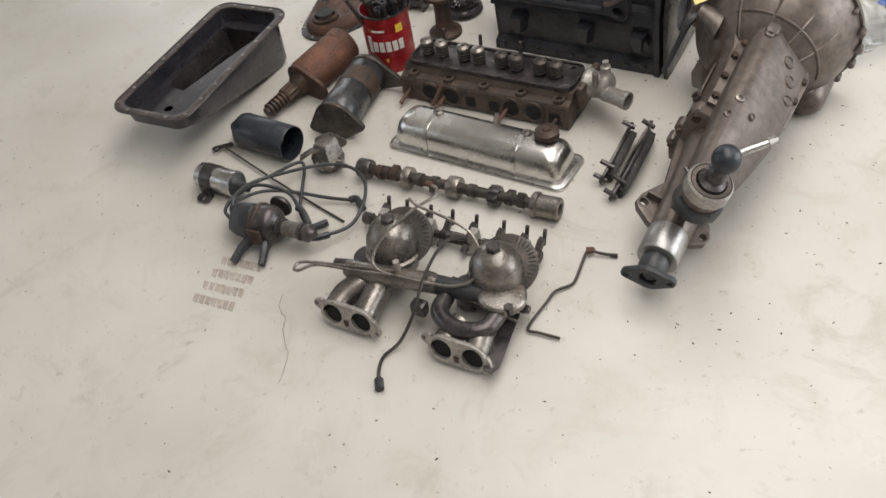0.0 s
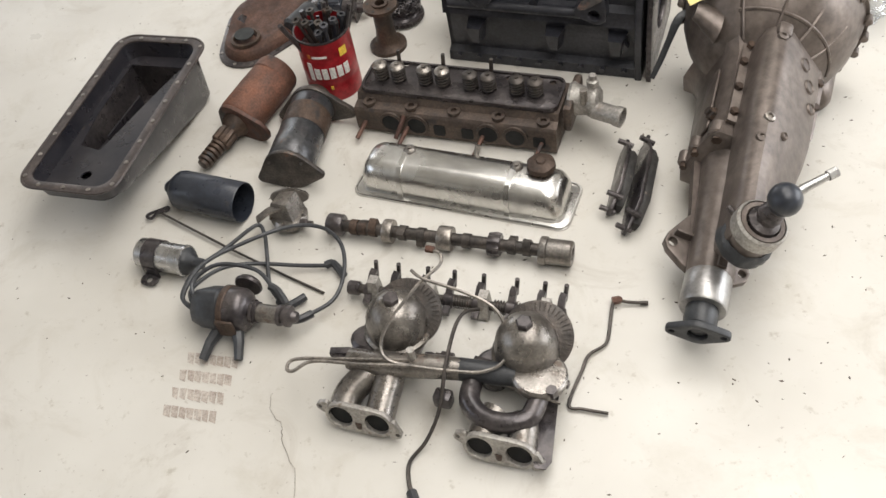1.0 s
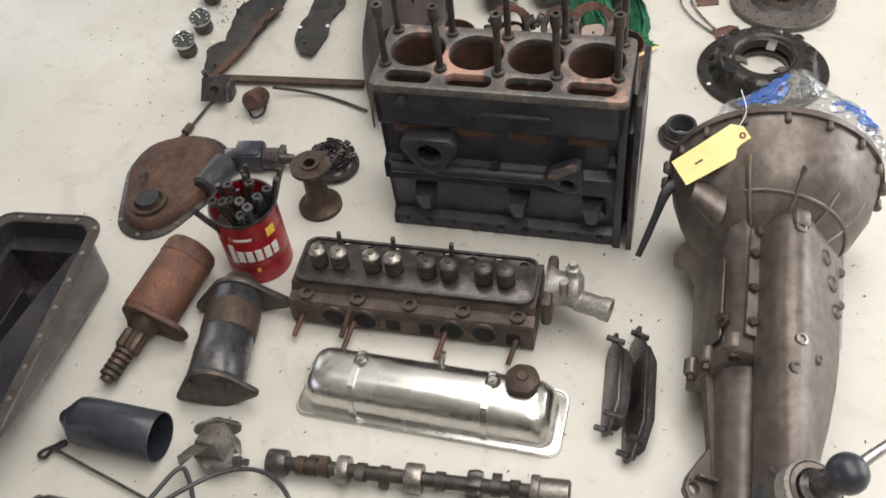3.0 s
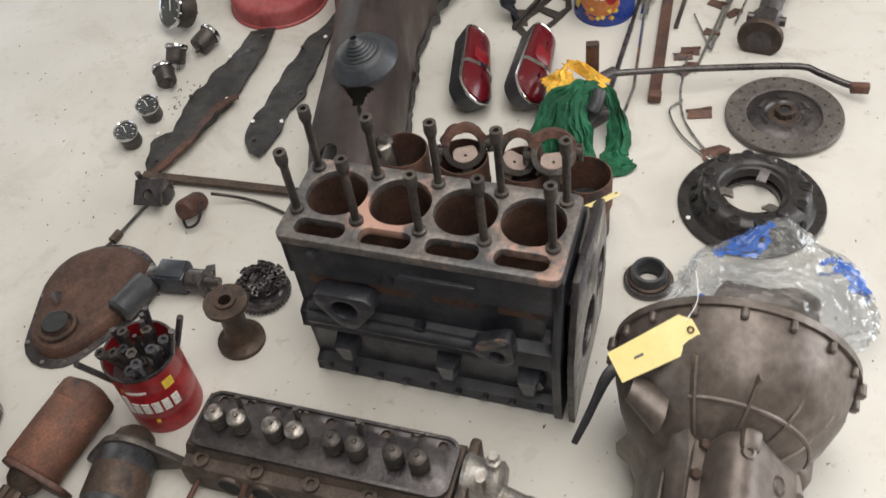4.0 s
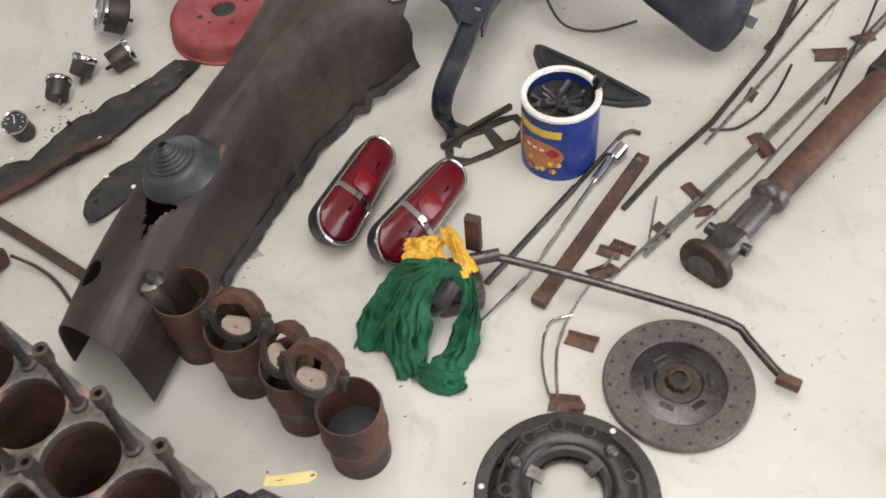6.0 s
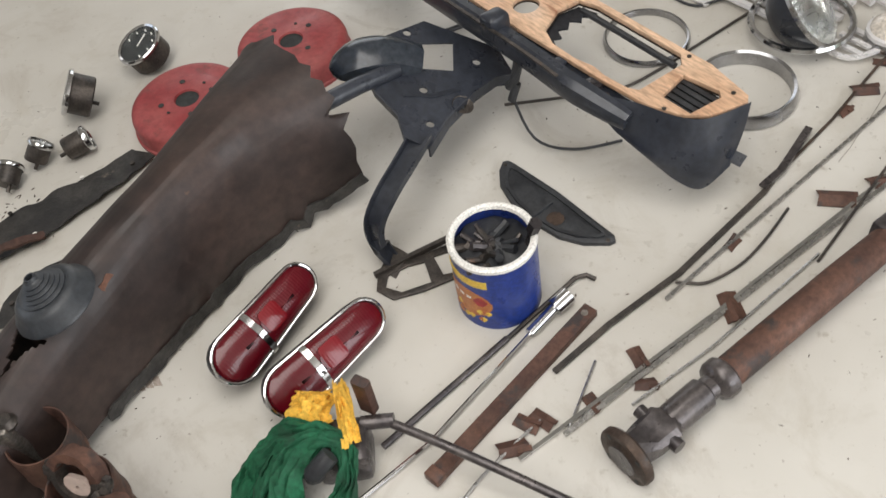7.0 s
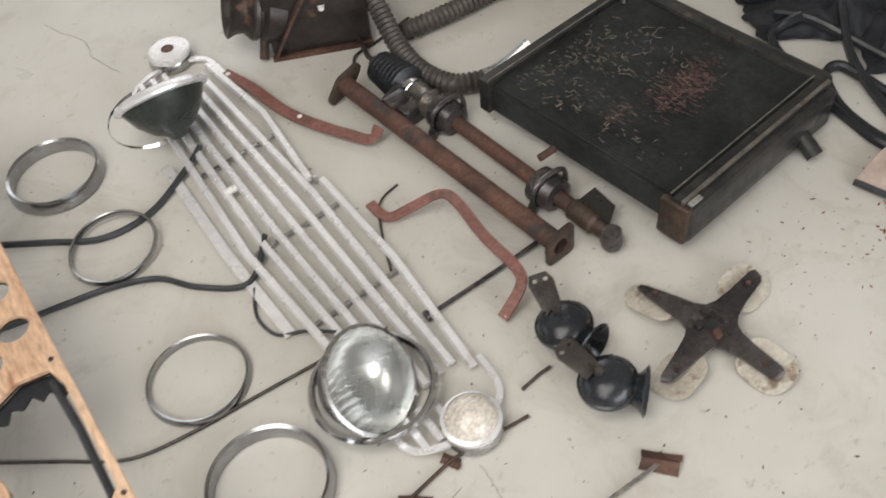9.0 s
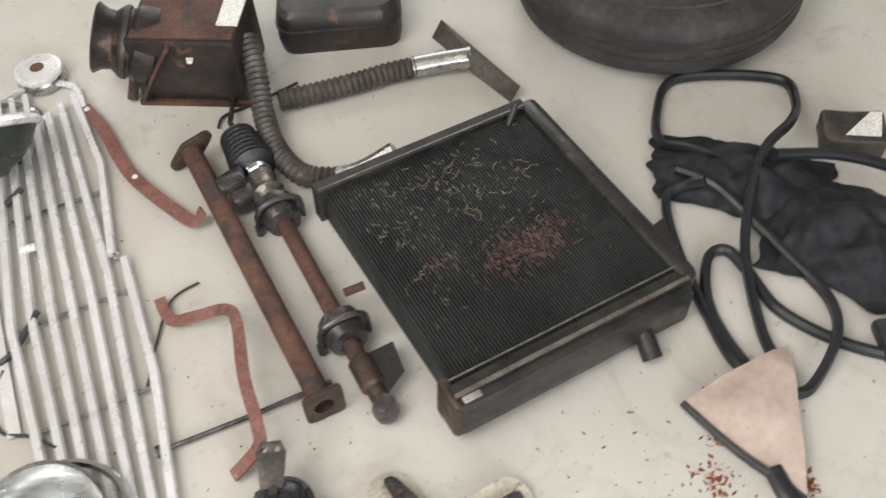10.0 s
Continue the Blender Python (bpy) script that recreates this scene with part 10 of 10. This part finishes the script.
def leather_piece():
    pts = [(1.965, 5.120), (2.047, 5.301), (2.172, 5.085)]
    o = Vector((2.06, 5.17, 0))
    bm = bmesh.new()
    n = 14
    g = {}
    for i in range(n + 1):
        for j in range(n + 1 - i):
            a, b = i / n, j / n
            q = Vector((*pts[0], 0)) * (1 - a - b) + Vector((*pts[1], 0)) * a + Vector((*pts[2], 0)) * b - o
            e = min(a, b, 1 - a - b)
            q.z = 0.010 + 0.030 * a * (1 - a) * 2 + 0.016 * abs(noise.noise(q * 18)) + 0.02 * min(0.3, e)
            g[i, j] = bm.verts.new(q)
    for i in range(n):
        for j in range(n - i):
            bm.faces.new((g[i, j], g[i + 1, j], g[i, j + 1]))
            if i + j < n - 1:
                bm.faces.new((g[i + 1, j], g[i + 1, j + 1], g[i, j + 1]))
    bmesh.ops.solidify(bm, geom=list(bm.faces), thickness=0.003)
    t = thing("leather_piece", at(o.x, o.y, 0, 0), "pale pinkish leather trim corner with a dark edge", "leather")
    part("hide", bm, leather, t, angle=70)
    part("edge", tube([Vector((*pts[0], 0.010)) - o, Vector((2.068, 5.092, 0.012)) - o, Vector((*pts[2], 0.010)) - o], 0.006, 8, n=4), rubber, t, "dark rolled edge")


leather_piece()
t = thing("trim_corner", at(1.955, 5.765, 0.0, 30), "grey metal trim corner with a white edge", "trim")
part("plate", rough(dense(box(0.11, 0.08, 0.05, (0, 0, 0), 0.01)), 0.004, 20), dark_steel, t)
part("white_edge", prism([(-0.02, -0.03), (0.04, -0.03), (0.05, 0.03), (0.03, 0.03)], 0.051, 0.053), print_white, t, "white painted edge")

# ---- marks and litter on the floor ----
def flecks(name, spots, mtl, label, seed):
    """Crumbs and flakes strewn about: x, y, spread, how many, size."""
    r = random.Random(seed)
    verts, faces = [], []
    for cx, cy, sx, sy, cnt, big in spots:
        for _ in range(cnt):
            x, y, a = cx + r.gauss(0, sx), cy + r.gauss(0, sy), r.uniform(0, 6.28)
            l, w = big * r.uniform(0.25, 1.0), big * r.uniform(0.12, 0.45)
            h = min(0.003, 0.25 * big * r.uniform(0.3, 1))
            k = len(verts)
            c, s = math.cos(a), math.sin(a)
            for u, v, z in ((-l, -w * 0.4, 0), (0, -w, 0), (l, 0, 0), (0.2 * l, w, 0), (-0.1 * l, 0, h)):
                verts.append((x + u * c - v * s, y + u * s + v * c, z + 0.0003))
            faces += [(k, k + 1, k + 4), (k + 1, k + 2, k + 4), (k + 2, k + 3, k + 4), (k + 3, k, k + 4)]
    me = bpy.data.meshes.new(name)
    me.from_pydata(verts, [], faces)
    me.materials.append(mtl)
    return tagged(new(name, me), label, "litter", kind="stuff")


flecks("floor_litter", [(0.9, 3.6, 1.3, 1.5, 650, 0.0042), (0.2, 2.2, 0.7, 0.5, 260, 0.0048), (1.7, 4.7, 0.5, 0.5, 160, 0.0045), (0.0, 3.68, 0.03, 0.03, 26, 0.007), (0.85, 2.3, 0.3, 0.4, 90, 0.006), (-0.25, 3.5, 0.2, 0.3, 60, 0.005), (2.0, 5.0, 0.2, 0.25, 60, 0.005)], debris_dark, "dark crumbs and flakes scattered on the floor", 21)
flecks("rust_crumbs", [(2.027, 5.101, 0.008, 0.008, 22, 0.006), (2.06, 5.040, 0.018, 0.014, 60, 0.008), (2.172, 5.100, 0.010, 0.014, 34, 0.008), (2.05, 4.96, 0.05, 0.05, 24, 0.005), (1.97, 5.0, 0.1, 0.08, 24, 0.004)], dust_red, "dark red rust crumbs on the floor", 22)
flecks("clutch_crumbs", [(0.44, 3.36, 0.05, 0.04, 24, 0.004)], debris_dark, "dark crumbs beside the tunnel cover", 23)


def tread_marks(name, cx, cy, h, count, w, gap):
    bm = bmesh.new()
    r = random.Random(count)
    for i in range(count):
        for k in range(7):
            if r.random() < 0.05:
                continue
            x = -w / 2 + w * k / 7
            e = [r.uniform(-0.0012, 0.0012) for _ in range(8)]
            bm.faces.new([bm.verts.new((px + e[n], py + e[n + 4], 0.0006)) for n, (px, py) in enumerate(((x, i * gap), (x + w / 7.6, i * gap - 0.004), (x + w / 7.4 - 0.006, i * gap + gap * 0.52), (x - 0.006, i * gap + gap * 0.54)))])
    return single(name, bm, floor_stain, at(cx, cy, 0, h), "faint grey shoe tread print on the floor", "stain", kind="structure")


tread_marks("floor_print_1", -0.306, 2.072, -20, 4, 0.098, 0.036)
tread_marks("floor_print_2", 0.470, 3.380, 35, 3, 0.090, 0.036)
for k, pts in enumerate(([(-0.165, 2.090), (-0.170, 2.060), (-0.152, 2.025), (-0.150, 1.990), (-0.132, 1.93), (-0.14, 1.87)], [(1.560, 4.402), (1.592, 4.380), (1.622, 4.354), (1.648, 4.346), (1.665, 4.333)], [(1.733, 4.306), (1.752, 4.309), (1.776, 4.306), (1.795, 4.290), (1.820, 4.283), (1.87, 4.262)], [(0.20, 5.080), (0.262, 5.062), (0.31, 5.060), (0.351, 5.045), (0.390, 5.012), (0.416, 5.004), (0.483, 4.986)], [(0.90, 3.30), (0.905, 3.295), (0.912, 3.292)], [(1.55, 4.36), (1.50, 4.20), (1.47, 4.12)])):
    fine = [(x + 0.005 * noise.noise(Vector((i * 1.3, k, 0))), y + 0.005 * noise.noise(Vector((i * 1.3, k, 5)))) for i, (x, y, z) in enumerate(tuple(q) for q in spline([(*p, 0) for p in pts], 5))]
    bm = sweep([(x, y, 0.0006) for x, y in fine], rect(0.0022, 0.0008), sizes=[0.4 + 0.9 * abs(noise.noise(Vector((i * 0.7, k * 3.0, 1)))) for i in range(len(fine))])
    single("floor_crack_%d" % (k + 1), bm, crack_dark, at(0, 0, 0), "thin dark crack in the floor paint", "crack", kind="structure")
